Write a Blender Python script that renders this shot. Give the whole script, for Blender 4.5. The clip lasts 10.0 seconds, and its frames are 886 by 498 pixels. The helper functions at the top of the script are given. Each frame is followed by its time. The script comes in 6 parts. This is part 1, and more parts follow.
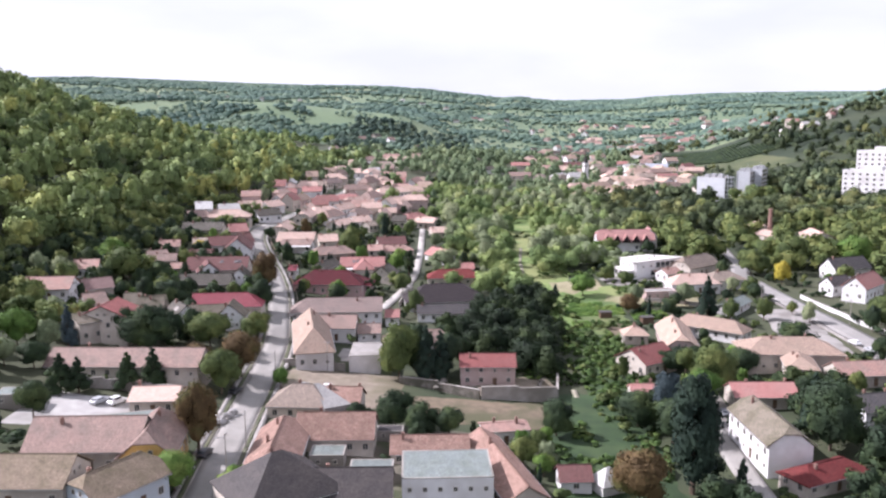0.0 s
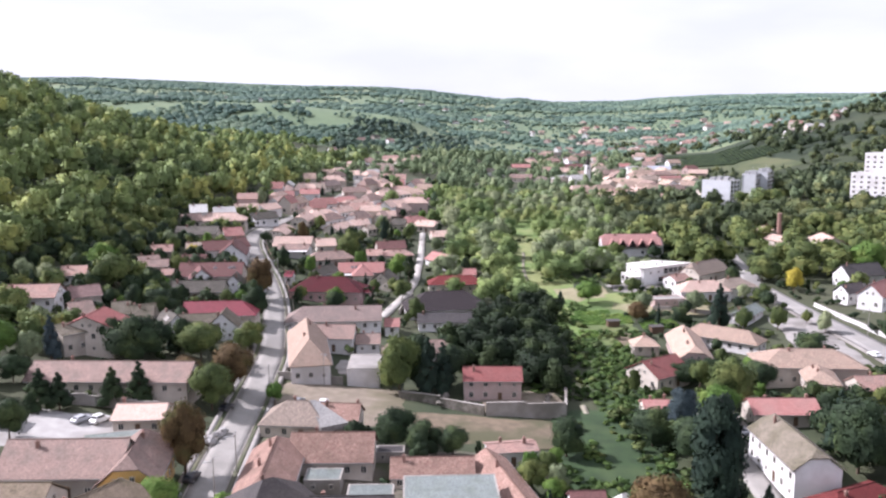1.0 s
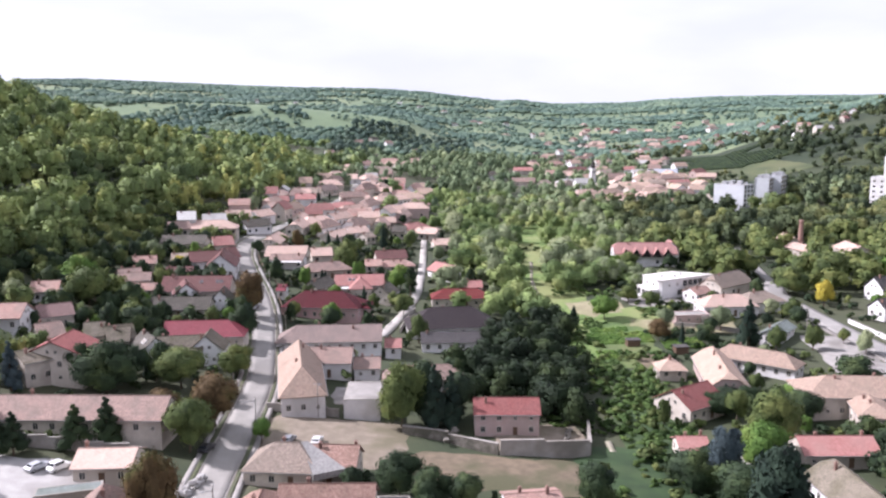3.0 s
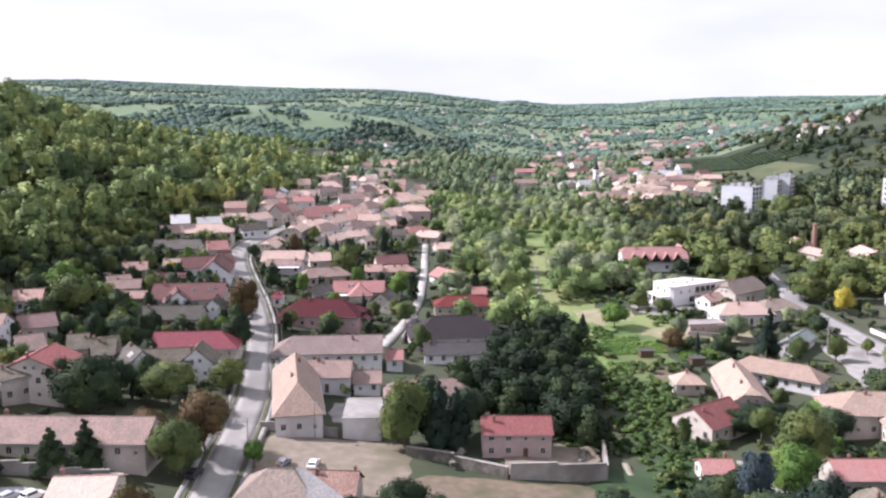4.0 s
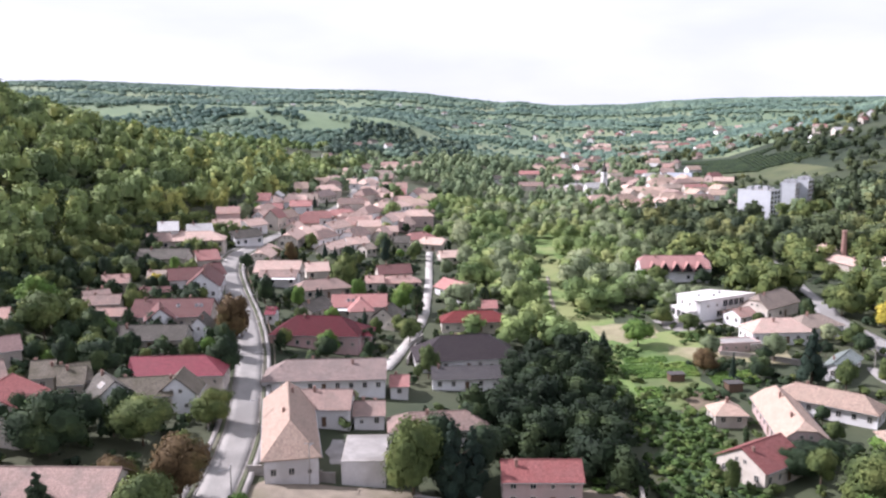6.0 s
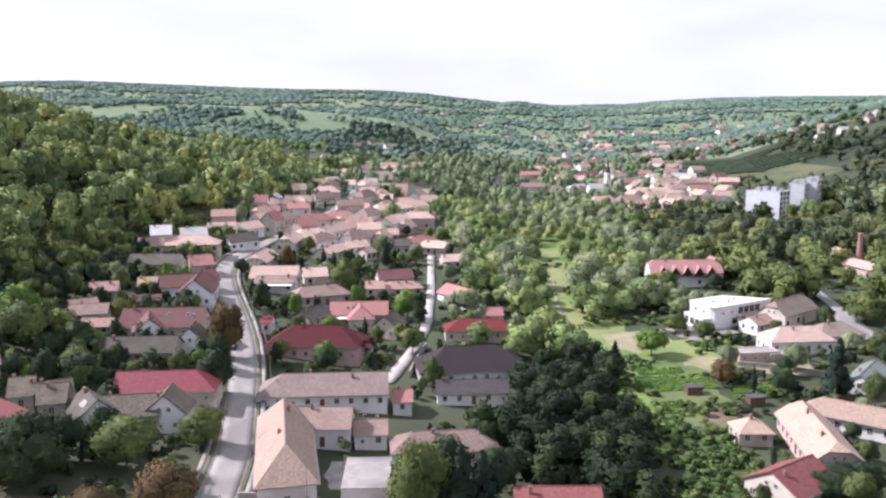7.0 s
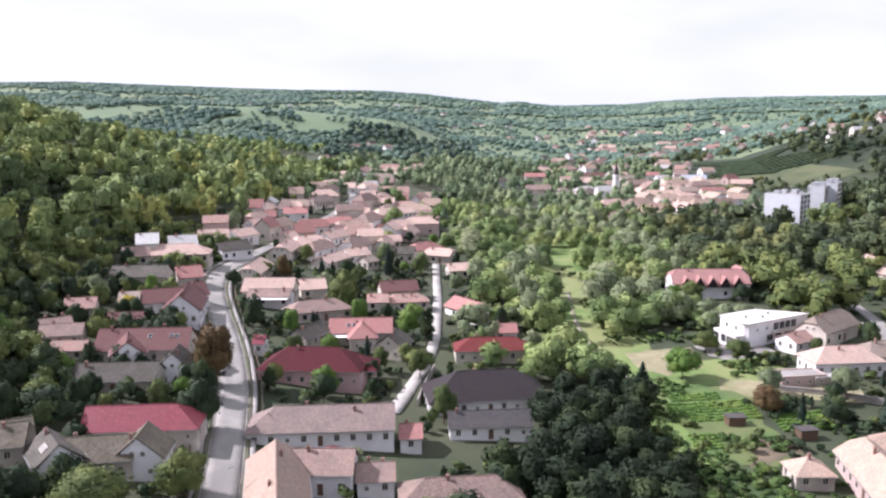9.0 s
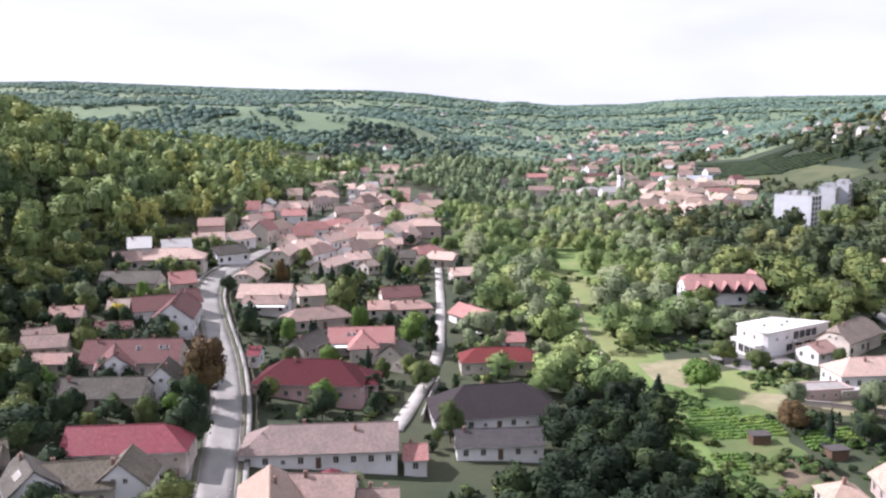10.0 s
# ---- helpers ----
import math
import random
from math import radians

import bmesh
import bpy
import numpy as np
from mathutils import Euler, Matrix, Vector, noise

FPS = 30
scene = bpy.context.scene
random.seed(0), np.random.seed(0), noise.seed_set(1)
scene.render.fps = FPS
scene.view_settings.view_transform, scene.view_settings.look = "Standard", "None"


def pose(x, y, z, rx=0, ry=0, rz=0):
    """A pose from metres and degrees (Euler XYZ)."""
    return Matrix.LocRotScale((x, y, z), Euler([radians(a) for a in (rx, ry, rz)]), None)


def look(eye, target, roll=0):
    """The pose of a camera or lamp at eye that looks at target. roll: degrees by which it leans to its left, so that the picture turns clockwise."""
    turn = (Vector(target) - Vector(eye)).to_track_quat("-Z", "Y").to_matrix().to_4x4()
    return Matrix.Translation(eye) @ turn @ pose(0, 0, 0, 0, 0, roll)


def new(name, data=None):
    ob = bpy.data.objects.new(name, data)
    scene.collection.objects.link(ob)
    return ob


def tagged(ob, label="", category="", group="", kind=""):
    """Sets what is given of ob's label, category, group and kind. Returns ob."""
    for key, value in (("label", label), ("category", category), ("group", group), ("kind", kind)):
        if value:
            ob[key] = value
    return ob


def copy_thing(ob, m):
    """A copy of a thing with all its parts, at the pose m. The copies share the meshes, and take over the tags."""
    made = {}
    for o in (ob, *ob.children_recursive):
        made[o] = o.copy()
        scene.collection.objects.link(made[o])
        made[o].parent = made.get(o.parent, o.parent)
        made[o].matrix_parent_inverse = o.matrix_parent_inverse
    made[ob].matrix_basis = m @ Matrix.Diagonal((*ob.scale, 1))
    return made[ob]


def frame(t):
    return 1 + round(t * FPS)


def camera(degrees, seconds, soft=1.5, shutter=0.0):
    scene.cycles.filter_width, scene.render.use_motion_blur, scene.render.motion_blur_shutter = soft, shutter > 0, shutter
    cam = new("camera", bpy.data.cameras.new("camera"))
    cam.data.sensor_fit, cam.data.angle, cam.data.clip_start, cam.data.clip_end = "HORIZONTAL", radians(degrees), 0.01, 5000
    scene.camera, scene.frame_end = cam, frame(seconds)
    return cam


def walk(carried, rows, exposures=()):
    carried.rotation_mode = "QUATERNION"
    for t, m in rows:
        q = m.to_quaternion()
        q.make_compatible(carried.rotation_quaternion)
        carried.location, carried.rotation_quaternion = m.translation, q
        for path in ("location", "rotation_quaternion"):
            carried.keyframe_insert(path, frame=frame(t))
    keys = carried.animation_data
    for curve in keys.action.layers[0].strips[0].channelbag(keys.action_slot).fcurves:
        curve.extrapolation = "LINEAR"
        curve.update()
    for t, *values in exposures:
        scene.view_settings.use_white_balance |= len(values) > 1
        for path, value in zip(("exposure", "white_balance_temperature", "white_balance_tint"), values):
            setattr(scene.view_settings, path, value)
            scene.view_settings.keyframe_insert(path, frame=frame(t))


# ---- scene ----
cam = camera(57, 10.0, soft=2.4)
PATH = [
    (0, (0.936, 1.284, 67.889), (-5.814, 99.934, 52.789), -0.3),
    (0.5, (0.141, 6.024, 67.939), (-6.559, 104.624, 52.889), -0.3),
    (1, (-0.704, 11.343, 67.996), (-7.304, 109.993, 53.047), -0.2),
    (1.5, (-1.553, 16.471, 68.078), (-8.153, 115.121, 53.128), -0.2),
    (2, (-2.514, 22.02, 68.064), (-9.013, 120.72, 53.214), -0.2),
    (2.5, (-3.405, 27.151, 68.209), (-9.804, 125.851, 53.409), -0.2),
    (4, (-6.379, 44.142, 67.931), (-12.629, 142.892, 53.33), -0.2),
    (4.5, (-7.23, 49.615, 67.947), (-13.53, 148.316, 53.347), -0.2),
    (5, (-8.389, 55.245, 67.876), (-14.589, 153.995, 53.376), -0.2),
    (5.5, (-9.396, 60.581, 67.794), (-15.596, 159.331, 53.344), -0.2),
    (7, (-12.576, 77.129, 67.748), (-18.576, 175.929, 53.298), -0.3),
    (7.5, (-13.635, 82.39, 67.681), (-19.635, 181.14, 53.281), -0.3),
    (8, (-14.698, 87.858, 67.704), (-20.648, 186.658, 53.304), -0.4),
    (8.5, (-15.731, 92.952, 67.703), (-21.631, 191.752, 53.303), -0.4),
    (9, (-16.792, 98.359, 67.703), (-22.641, 197.159, 53.353), -0.4),
    (9.5, (-17.87, 103.678, 67.65), (-23.669, 202.478, 53.3), -0.4),
    (10, (-18.754, 109.101, 67.662), (-24.554, 207.901, 53.312), -0.4),
]
walk(cam, [(t, look(eye, target, roll)) for t, eye, target, roll in PATH], [(0, 0.80, 6080, 22), (10, 0.80, 6080, 22)])

# ---- world, sun, exposure ----
world = bpy.data.worlds.new("sky")
scene.world = world
world.use_nodes = True
wn, wl = world.node_tree.nodes, world.node_tree.links
SUN_DIR = Vector((-0.85, 0.14, 0.76)).normalized()
sky = wn.new("ShaderNodeTexSky")
sky.sky_type, sky.sun_disc = 'NISHITA', False
sky.sun_elevation = math.asin(SUN_DIR.z)
sky.sun_rotation = math.atan2(SUN_DIR.x, SUN_DIR.y)
sky.dust_density = 3.0
sky_dim = wn.new("ShaderNodeVectorMath")
sky_dim.operation = 'SCALE'
sky_dim.inputs["Scale"].default_value = 0.10
wl.new(sky.outputs[0], sky_dim.inputs[0])
# thin bright cloud veil over the blue
wc = wn.new("ShaderNodeTexCoord")
wm = wn.new("ShaderNodeMapping")
wm.inputs["Scale"].default_value = (1.4, 1.4, 5.0)
wl.new(wc.outputs["Generated"], wm.inputs[0])
wnoise = wn.new("ShaderNodeTexNoise")
wnoise.inputs["Scale"].default_value, wnoise.inputs["Detail"].default_value = 2.2, 8
wl.new(wm.outputs[0], wnoise.inputs[0])
wramp = wn.new("ShaderNodeValToRGB")
wramp.color_ramp.elements[0].position, wramp.color_ramp.elements[1].position = 0.36, 0.62
wramp.color_ramp.elements[0].color = (0.885, 0.92, 0.985, 1)
wramp.color_ramp.elements[1].color = (1.03, 1.06, 1.13, 1)
wl.new(wnoise.outputs["Fac"], wramp.inputs[0])
wmix = wn.new("ShaderNodeMix")
wmix.data_type = 'RGBA'
wmix.inputs["Factor"].default_value = 0.86
wl.new(sky_dim.outputs[0], wmix.inputs["A"])
wl.new(wramp.outputs[0], wmix.inputs["B"])
wl.new(wmix.outputs["Result"], wn["Background"].inputs[0])
wn["Background"].inputs[1].default_value = 0.65
sun = new("sun", bpy.data.lights.new("sun", "SUN"))
sun.data.energy, sun.data.angle, sun.data.color = 5.0, radians(0.6), (1.0, 0.96, 0.93)
sun.matrix_world = look(SUN_DIR * 400, (0, 0, 0))

# ---- materials ----
def mat(name, c1, c2, scale=0.8, rough=0.85, fine=12.0, bump=0.25, metal=0.0, rnd=0.0, coord="Object", detail=6.0, big=None):
    """Base colour between c1 and c2 by noise at two scales, with a fine bump; rnd: brightness spread from object to object; big: a third colour in large stains."""
    m = bpy.data.materials.new(name)
    m.use_nodes = True
    n, l = m.node_tree.nodes, m.node_tree.links
    b = n["Principled BSDF"]
    b.inputs["Roughness"].default_value, b.inputs["Metallic"].default_value = rough, metal
    tc = n.new("ShaderNodeTexCoord")
    n1 = n.new("ShaderNodeTexNoise")
    n1.inputs["Scale"].default_value, n1.inputs["Detail"].default_value = scale, detail
    n2 = n.new("ShaderNodeTexNoise")
    n2.inputs["Scale"].default_value, n2.inputs["Detail"].default_value = fine, 3
    for k in (n1, n2):
        l.new(tc.outputs[coord], k.inputs["Vector"])
    ramp = n.new("ShaderNodeValToRGB")
    ramp.color_ramp.elements[0].position, ramp.color_ramp.elements[1].position = 0.34, 0.66
    ramp.color_ramp.elements[0].color, ramp.color_ramp.elements[1].color = (*c1, 1), (*c2, 1)
    l.new(n1.outputs["Fac"], ramp.inputs[0])
    out = ramp.outputs[0]
    if big:
        n3 = n.new("ShaderNodeTexNoise")
        n3.inputs["Scale"].default_value, n3.inputs["Detail"].default_value = scale * 0.22, 4
        l.new(tc.outputs[coord], n3.inputs["Vector"])
        r3 = n.new("ShaderNodeValToRGB")
        r3.color_ramp.elements[0].position, r3.color_ramp.elements[1].position = 0.47, 0.62
        l.new(n3.outputs["Fac"], r3.inputs[0])
        mx = n.new("ShaderNodeMix")
        mx.data_type = 'RGBA'
        l.new(r3.outputs[0], mx.inputs["Factor"])
        l.new(out, mx.inputs["A"])
        mx.inputs["B"].default_value = (*big, 1)
        out = mx.outputs["Result"]
    hsv = n.new("ShaderNodeHueSaturation")
    l.new(out, hsv.inputs["Color"])
    vary = n.new("ShaderNodeMath")
    vary.operation = 'MULTIPLY_ADD'
    vary.inputs[1].default_value = 0.34
    vary.inputs[2].default_value = 0.67
    l.new(n2.outputs["Fac"], vary.inputs[0])
    if rnd:
        oi = n.new("ShaderNodeObjectInfo")
        v2 = n.new("ShaderNodeMath")
        v2.operation = 'MULTIPLY_ADD'
        v2.inputs[1].default_value = rnd
        l.new(oi.outputs["Random"], v2.inputs[0])
        l.new(vary.outputs[0], v2.inputs[2])
        v3 = n.new("ShaderNodeMath")
        v3.operation = 'SUBTRACT'
        v3.inputs[1].default_value = rnd / 2
        l.new(v2.outputs[0], v3.inputs[0])
        l.new(v3.outputs[0], hsv.inputs["Value"])
    else:
        l.new(vary.outputs[0], hsv.inputs["Value"])
    l.new(hsv.outputs[0], b.inputs["Base Color"])
    if bump:
        bp = n.new("ShaderNodeBump")
        bp.inputs["Strength"].default_value, bp.inputs["Distance"].default_value = bump, 0.03
        l.new(n2.outputs["Fac"], bp.inputs["Height"])
        l.new(bp.outputs[0], b.inputs["Normal"])
    return m


def tile_mat(name, c1, c2, moss, amount=0.5, rough=0.8, course=0.34, wide=0.24):
    """Roof tiles in courses: the roof's UV map is in metres."""
    m = bpy.data.materials.new(name)
    m.use_nodes = True
    n, l = m.node_tree.nodes, m.node_tree.links
    b = n["Principled BSDF"]
    b.inputs["Roughness"].default_value = rough
    b.inputs["Specular IOR Level"].default_value = 0.2
    uv = n.new("ShaderNodeUVMap")
    br = n.new("ShaderNodeTexBrick")
    br.inputs["Scale"].default_value = 1.0
    br.inputs["Brick Width"].default_value, br.inputs["Row Height"].default_value = wide, course
    br.inputs["Mortar Size"].default_value, br.inputs["Mortar Smooth"].default_value = 0.025, 0.6
    br.inputs["Color1"].default_value, br.inputs["Color2"].default_value = (*c1, 1), (*c2, 1)
    br.inputs["Mortar"].default_value = (*(0.55 * a for a in c1), 1)
    l.new(uv.outputs[0], br.inputs["Vector"])
    tc = n.new("ShaderNodeTexCoord")
    oi = n.new("ShaderNodeObjectInfo")
    shift = n.new("ShaderNodeVectorMath")
    shift.operation = 'MULTIPLY_ADD'
    l.new(oi.outputs["Random"], shift.inputs[0])
    shift.inputs[1].default_value = (90, 70, 50)
    l.new(tc.outputs["Object"], shift.inputs[2])
    outs = []
    for sc, dt in ((0.35, 8), (2.4, 5)):
        k = n.new("ShaderNodeTexNoise")
        k.inputs["Scale"].default_value, k.inputs["Detail"].default_value = sc, dt
        l.new(shift.outputs[0], k.inputs["Vector"])
        outs.append(k)
    ramp = n.new("ShaderNodeValToRGB")
    ramp.color_ramp.elements[0].position, ramp.color_ramp.elements[1].position = 0.40, 0.70
    ramp.color_ramp.elements[0].color, ramp.color_ramp.elements[1].color = (0, 0, 0, 1), (amount, amount, amount, 1)
    l.new(outs[0].outputs["Fac"], ramp.inputs[0])
    mx = n.new("ShaderNodeMix")
    mx.data_type = 'RGBA'
    l.new(ramp.outputs[0], mx.inputs["Factor"])
    l.new(br.outputs["Color"], mx.inputs["A"])
    mx.inputs["B"].default_value = (*moss, 1)
    hsv = n.new("ShaderNodeHueSaturation")
    l.new(mx.outputs["Result"], hsv.inputs["Color"])
    v = n.new("ShaderNodeMath")
    v.operation = 'MULTIPLY_ADD'
    v.inputs[1].default_value = 1.0
    l.new(outs[1].outputs["Fac"], v.inputs[0])
    v2 = n.new("ShaderNodeMath")
    v2.operation = 'MULTIPLY_ADD'
    v2.inputs[1].default_value, v2.inputs[2].default_value = 0.28, 0.20
    l.new(oi.outputs["Random"], v2.inputs[0])
    l.new(v2.outputs[0], v.inputs[2])
    l.new(v.outputs[0], hsv.inputs["Value"])
    l.new(hsv.outputs[0], b.inputs["Base Color"])
    bp = n.new("ShaderNodeBump")
    bp.inputs["Strength"].default_value, bp.inputs["Distance"].default_value = 0.5, 0.05
    l.new(br.outputs["Fac"], bp.inputs["Height"])
    bp.invert = True
    l.new(bp.outputs[0], b.inputs["Normal"])
    return m


ROOF = {
    "brown": tile_mat("brown_tiles", (0.25, 0.160, 0.148), (0.30, 0.198, 0.182), (0.21, 0.15, 0.135), 0.5),
    "olive": tile_mat("weathered_tiles", (0.25, 0.195, 0.145), (0.32, 0.245, 0.18), (0.16, 0.135, 0.085), 0.8),
    "pink": tile_mat("pale_clay_tiles", (0.434, 0.262, 0.221), (0.505, 0.325, 0.276), (0.333, 0.245, 0.209), 0.8),
    "pale": tile_mat("bleached_clay_tiles", (0.605, 0.424, 0.355), (0.692, 0.498, 0.422), (0.487, 0.382, 0.319), 0.7),
    "clay": tile_mat("sandy_clay_tiles", (0.434, 0.310, 0.245), (0.505, 0.375, 0.302), (0.333, 0.260, 0.206), 0.7),
    "pinkold": tile_mat("patched_clay_tiles", (0.272, 0.157, 0.128), (0.400, 0.272, 0.221), (0.192, 0.124, 0.097), 0.8),
    "rust": tile_mat("old_clay_tiles", (0.302, 0.211, 0.180), (0.369, 0.257, 0.221), (0.207, 0.162, 0.140), 0.8),
    "rustgrey": tile_mat("greyed_clay_tiles", (0.25, 0.19, 0.17), (0.31, 0.235, 0.21), (0.19, 0.155, 0.14), 0.8),
    "tan": tile_mat("tan_tiles", (0.33, 0.265, 0.22), (0.40, 0.32, 0.265), (0.25, 0.205, 0.17), 0.6),
    "black": tile_mat("charcoal_tiles", (0.050, 0.044, 0.044), (0.070, 0.062, 0.061), (0.09, 0.076, 0.07), 0.5, 0.6),
    "red": tile_mat("bright_red_tiles", (0.27, 0.095, 0.088), (0.32, 0.118, 0.108), (0.26, 0.125, 0.115), 0.4),
    "crimson": tile_mat("crimson_tiles", (0.145, 0.030, 0.029), (0.175, 0.038, 0.036), (0.145, 0.042, 0.038), 0.4),
    "terra": tile_mat("terracotta_tiles", (0.375, 0.172, 0.155), (0.43, 0.215, 0.195), (0.33, 0.205, 0.18), 0.5),
    "darkred": tile_mat("dark_red_tiles", (0.088, 0.014, 0.019), (0.112, 0.018, 0.025), (0.078, 0.019, 0.022), 0.5),
    "scarlet": tile_mat("red_metal_sheet", (0.215, 0.048, 0.062), (0.24, 0.056, 0.070), (0.19, 0.058, 0.064), 0.4, 0.5, 0.4, 1.1),
    "brownred": tile_mat("brown_red_tiles", (0.150, 0.072, 0.068), (0.190, 0.092, 0.086), (0.15, 0.090, 0.08), 0.5),
    "greyold": tile_mat("grey_weathered_slates", (0.105, 0.094, 0.082), (0.145, 0.130, 0.112), (0.07, 0.066, 0.052), 0.8),
    "mossy": tile_mat("mossy_grey_tiles", (0.180, 0.156, 0.123), (0.238, 0.203, 0.160), (0.107, 0.097, 0.064), 0.9),
    "slate": tile_mat("dark_slate", (0.070, 0.066, 0.068), (0.095, 0.088, 0.09), (0.10, 0.09, 0.085), 0.5),
    "purple": tile_mat("dark_plum_tiles", (0.031, 0.023, 0.026), (0.043, 0.032, 0.035), (0.046, 0.036, 0.036), 0.4, 0.6),
    "villa": tile_mat("rose_clay_tiles", (0.36, 0.185, 0.170), (0.41, 0.225, 0.207), (0.33, 0.21, 0.185), 0.5),
    "bluegrey": tile_mat("blue_grey_sheet", (0.34, 0.37, 0.42), (0.40, 0.43, 0.48), (0.30, 0.32, 0.35), 0.5, 0.5, 0.5, 1.2),
    "white": tile_mat("pale_grey_sheet", (0.46, 0.45, 0.44), (0.52, 0.51, 0.49), (0.38, 0.37, 0.35), 0.5, 0.6, 0.5, 1.2),
    "silver": tile_mat("galvanised_sheet", (0.184, 0.213, 0.205), (0.221, 0.252, 0.239), (0.147, 0.171, 0.148), 0.8, 0.5, 2.0, 0.6),
}
WALL = {
    "white": mat("white_plaster", (0.76, 0.75, 0.75), (0.83, 0.82, 0.82), 0.7, 0.9, 9, 0.2, big=(0.68, 0.66, 0.65)),
    "whitegrey": mat("greyed_white_plaster", (0.62, 0.59, 0.58), (0.70, 0.67, 0.66), 0.7, 0.9, 9, 0.2, big=(0.52, 0.49, 0.47)),
    "cream": mat("cream_plaster", (0.56, 0.50, 0.43), (0.64, 0.58, 0.51), 0.7, 0.9, 9, 0.2, rnd=0.3, big=(0.44, 0.39, 0.34)),
    "yellow": mat("ochre_plaster", (0.62, 0.38, 0.12), (0.68, 0.44, 0.16), 0.7, 0.9, 9, 0.2, big=(0.55, 0.36, 0.15)),
    "pinkwall": mat("dusty_pink_plaster", (0.50, 0.37, 0.34), (0.57, 0.43, 0.40), 0.7, 0.9, 9, 0.2, big=(0.45, 0.35, 0.32)),
    "rose": mat("rose_plaster", (0.57, 0.37, 0.36), (0.63, 0.42, 0.41), 0.7, 0.9, 9, 0.2, big=(0.50, 0.36, 0.34)),
    "blue": mat("pale_blue_plaster", (0.52, 0.58, 0.64), (0.58, 0.64, 0.70), 0.7, 0.9, 9, 0.2, big=(0.48, 0.52, 0.56)),
}
GLASS = bpy.data.materials.new("window_glass")
GLASS.use_nodes = True
gb = GLASS.node_tree.nodes["Principled BSDF"]
gb.inputs["Base Color"].default_value = (0.025, 0.03, 0.035, 1)
gb.inputs["Roughness"].default_value = 0.08
FRAME = mat("painted_window_wood", (0.55, 0.50, 0.44), (0.66, 0.62, 0.56), 3, 0.6, 20, 0.1)
WOOD = mat("dark_wood", (0.09, 0.055, 0.035), (0.15, 0.09, 0.055), 4, 0.8, 30, 0.3)
BRICK = mat("chimney_brick", (0.22, 0.125, 0.10), (0.31, 0.19, 0.155), 3, 0.9, 18, 0.4, rnd=0.3)
CONCRETE = mat("weathered_concrete", (0.29, 0.265, 0.24), (0.38, 0.355, 0.325), 0.5, 0.9, 8, 0.3, big=(0.21, 0.19, 0.165))
METAL = mat("zinc_gutter", (0.42, 0.42, 0.42), (0.50, 0.50, 0.50), 2, 0.45, 20, 0.05, 0.7)
ASPHALT_POS = mat("street_asphalt", (0.260, 0.248, 0.228), (0.325, 0.309, 0.285), 0.25, 0.9, 4, 0.2, big=(0.212, 0.202, 0.187))
ROADPALE = mat("pale_asphalt", (0.26, 0.248, 0.232), (0.33, 0.316, 0.298), 0.25, 0.9, 4, 0.2, big=(0.25, 0.24, 0.23))
PAVING = mat("pale_paving", (0.26, 0.245, 0.23), (0.34, 0.32, 0.30), 0.5, 0.9, 6, 0.2, big=(0.20, 0.185, 0.17))
GRAVEL = mat("pale_gravel", (0.40, 0.38, 0.35), (0.48, 0.455, 0.42), 0.6, 0.95, 6, 0.3, big=(0.34, 0.32, 0.29))
PALEYARD = mat("bright_concrete_yard", (0.38, 0.365, 0.35), (0.46, 0.445, 0.425), 0.4, 0.95, 5, 0.2, big=(0.31, 0.295, 0.28))
PATHM = mat("trodden_path", (0.25, 0.22, 0.17), (0.34, 0.31, 0.25), 0.6, 0.95, 6, 0.3, big=(0.16, 0.16, 0.09))
DIRT = mat("dry_ground", (0.125, 0.098, 0.064), (0.19, 0.145, 0.098), 0.4, 0.95, 4, 0.4, big=(0.085, 0.083, 0.042))
DUST = mat("dusty_ground", (0.20, 0.165, 0.125), (0.27, 0.225, 0.172), 0.4, 0.95, 4, 0.4, big=(0.16, 0.14, 0.09))
RUBBLE = mat("rubble_stone", (0.15, 0.135, 0.115), (0.27, 0.245, 0.21), 1.2, 0.95, 5, 0.7, big=(0.11, 0.105, 0.08))
VERGE = mat("trampled_verge", (0.045, 0.060, 0.025), (0.088, 0.096, 0.048), 0.35, 0.95, 4, 0.4, big=(0.12, 0.115, 0.08))
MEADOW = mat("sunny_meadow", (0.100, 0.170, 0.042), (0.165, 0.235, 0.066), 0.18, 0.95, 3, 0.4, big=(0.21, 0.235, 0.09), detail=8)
# Lush grass green, darkened further to hold the shade on the lawns.
GREENLAWN = mat("shaded_lush_grass", (0.016, 0.038, 0.011), (0.030, 0.064, 0.018), 0.25, 0.95, 5, 0.5, big=(0.045, 0.075, 0.024))
DRYGRASS = mat("dry_grass", (0.23, 0.205, 0.12), (0.31, 0.28, 0.17), 0.3, 0.95, 4, 0.4, big=(0.18, 0.19, 0.085))
YARD = mat("yard_earth", (0.10, 0.088, 0.066), (0.16, 0.14, 0.11), 0.35, 0.95, 5, 0.4, big=(0.07, 0.08, 0.04))
BARK = mat("bark", (0.09, 0.065, 0.045), (0.15, 0.11, 0.08), 3, 0.95, 14, 0.6)
CARPAINT = {c: mat(c + "_car_paint", v, v, 1, 0.3, 20, 0.0) for c, v in {"white": (0.75, 0.75, 0.75), "grey": (0.22, 0.23, 0.25), "black": (0.03, 0.03, 0.035), "silver": (0.45, 0.46, 0.48)}.items()}
RUBBER = mat("tyre_rubber", (0.02, 0.02, 0.02), (0.03, 0.03, 0.03), 3, 0.9, 20, 0.1)


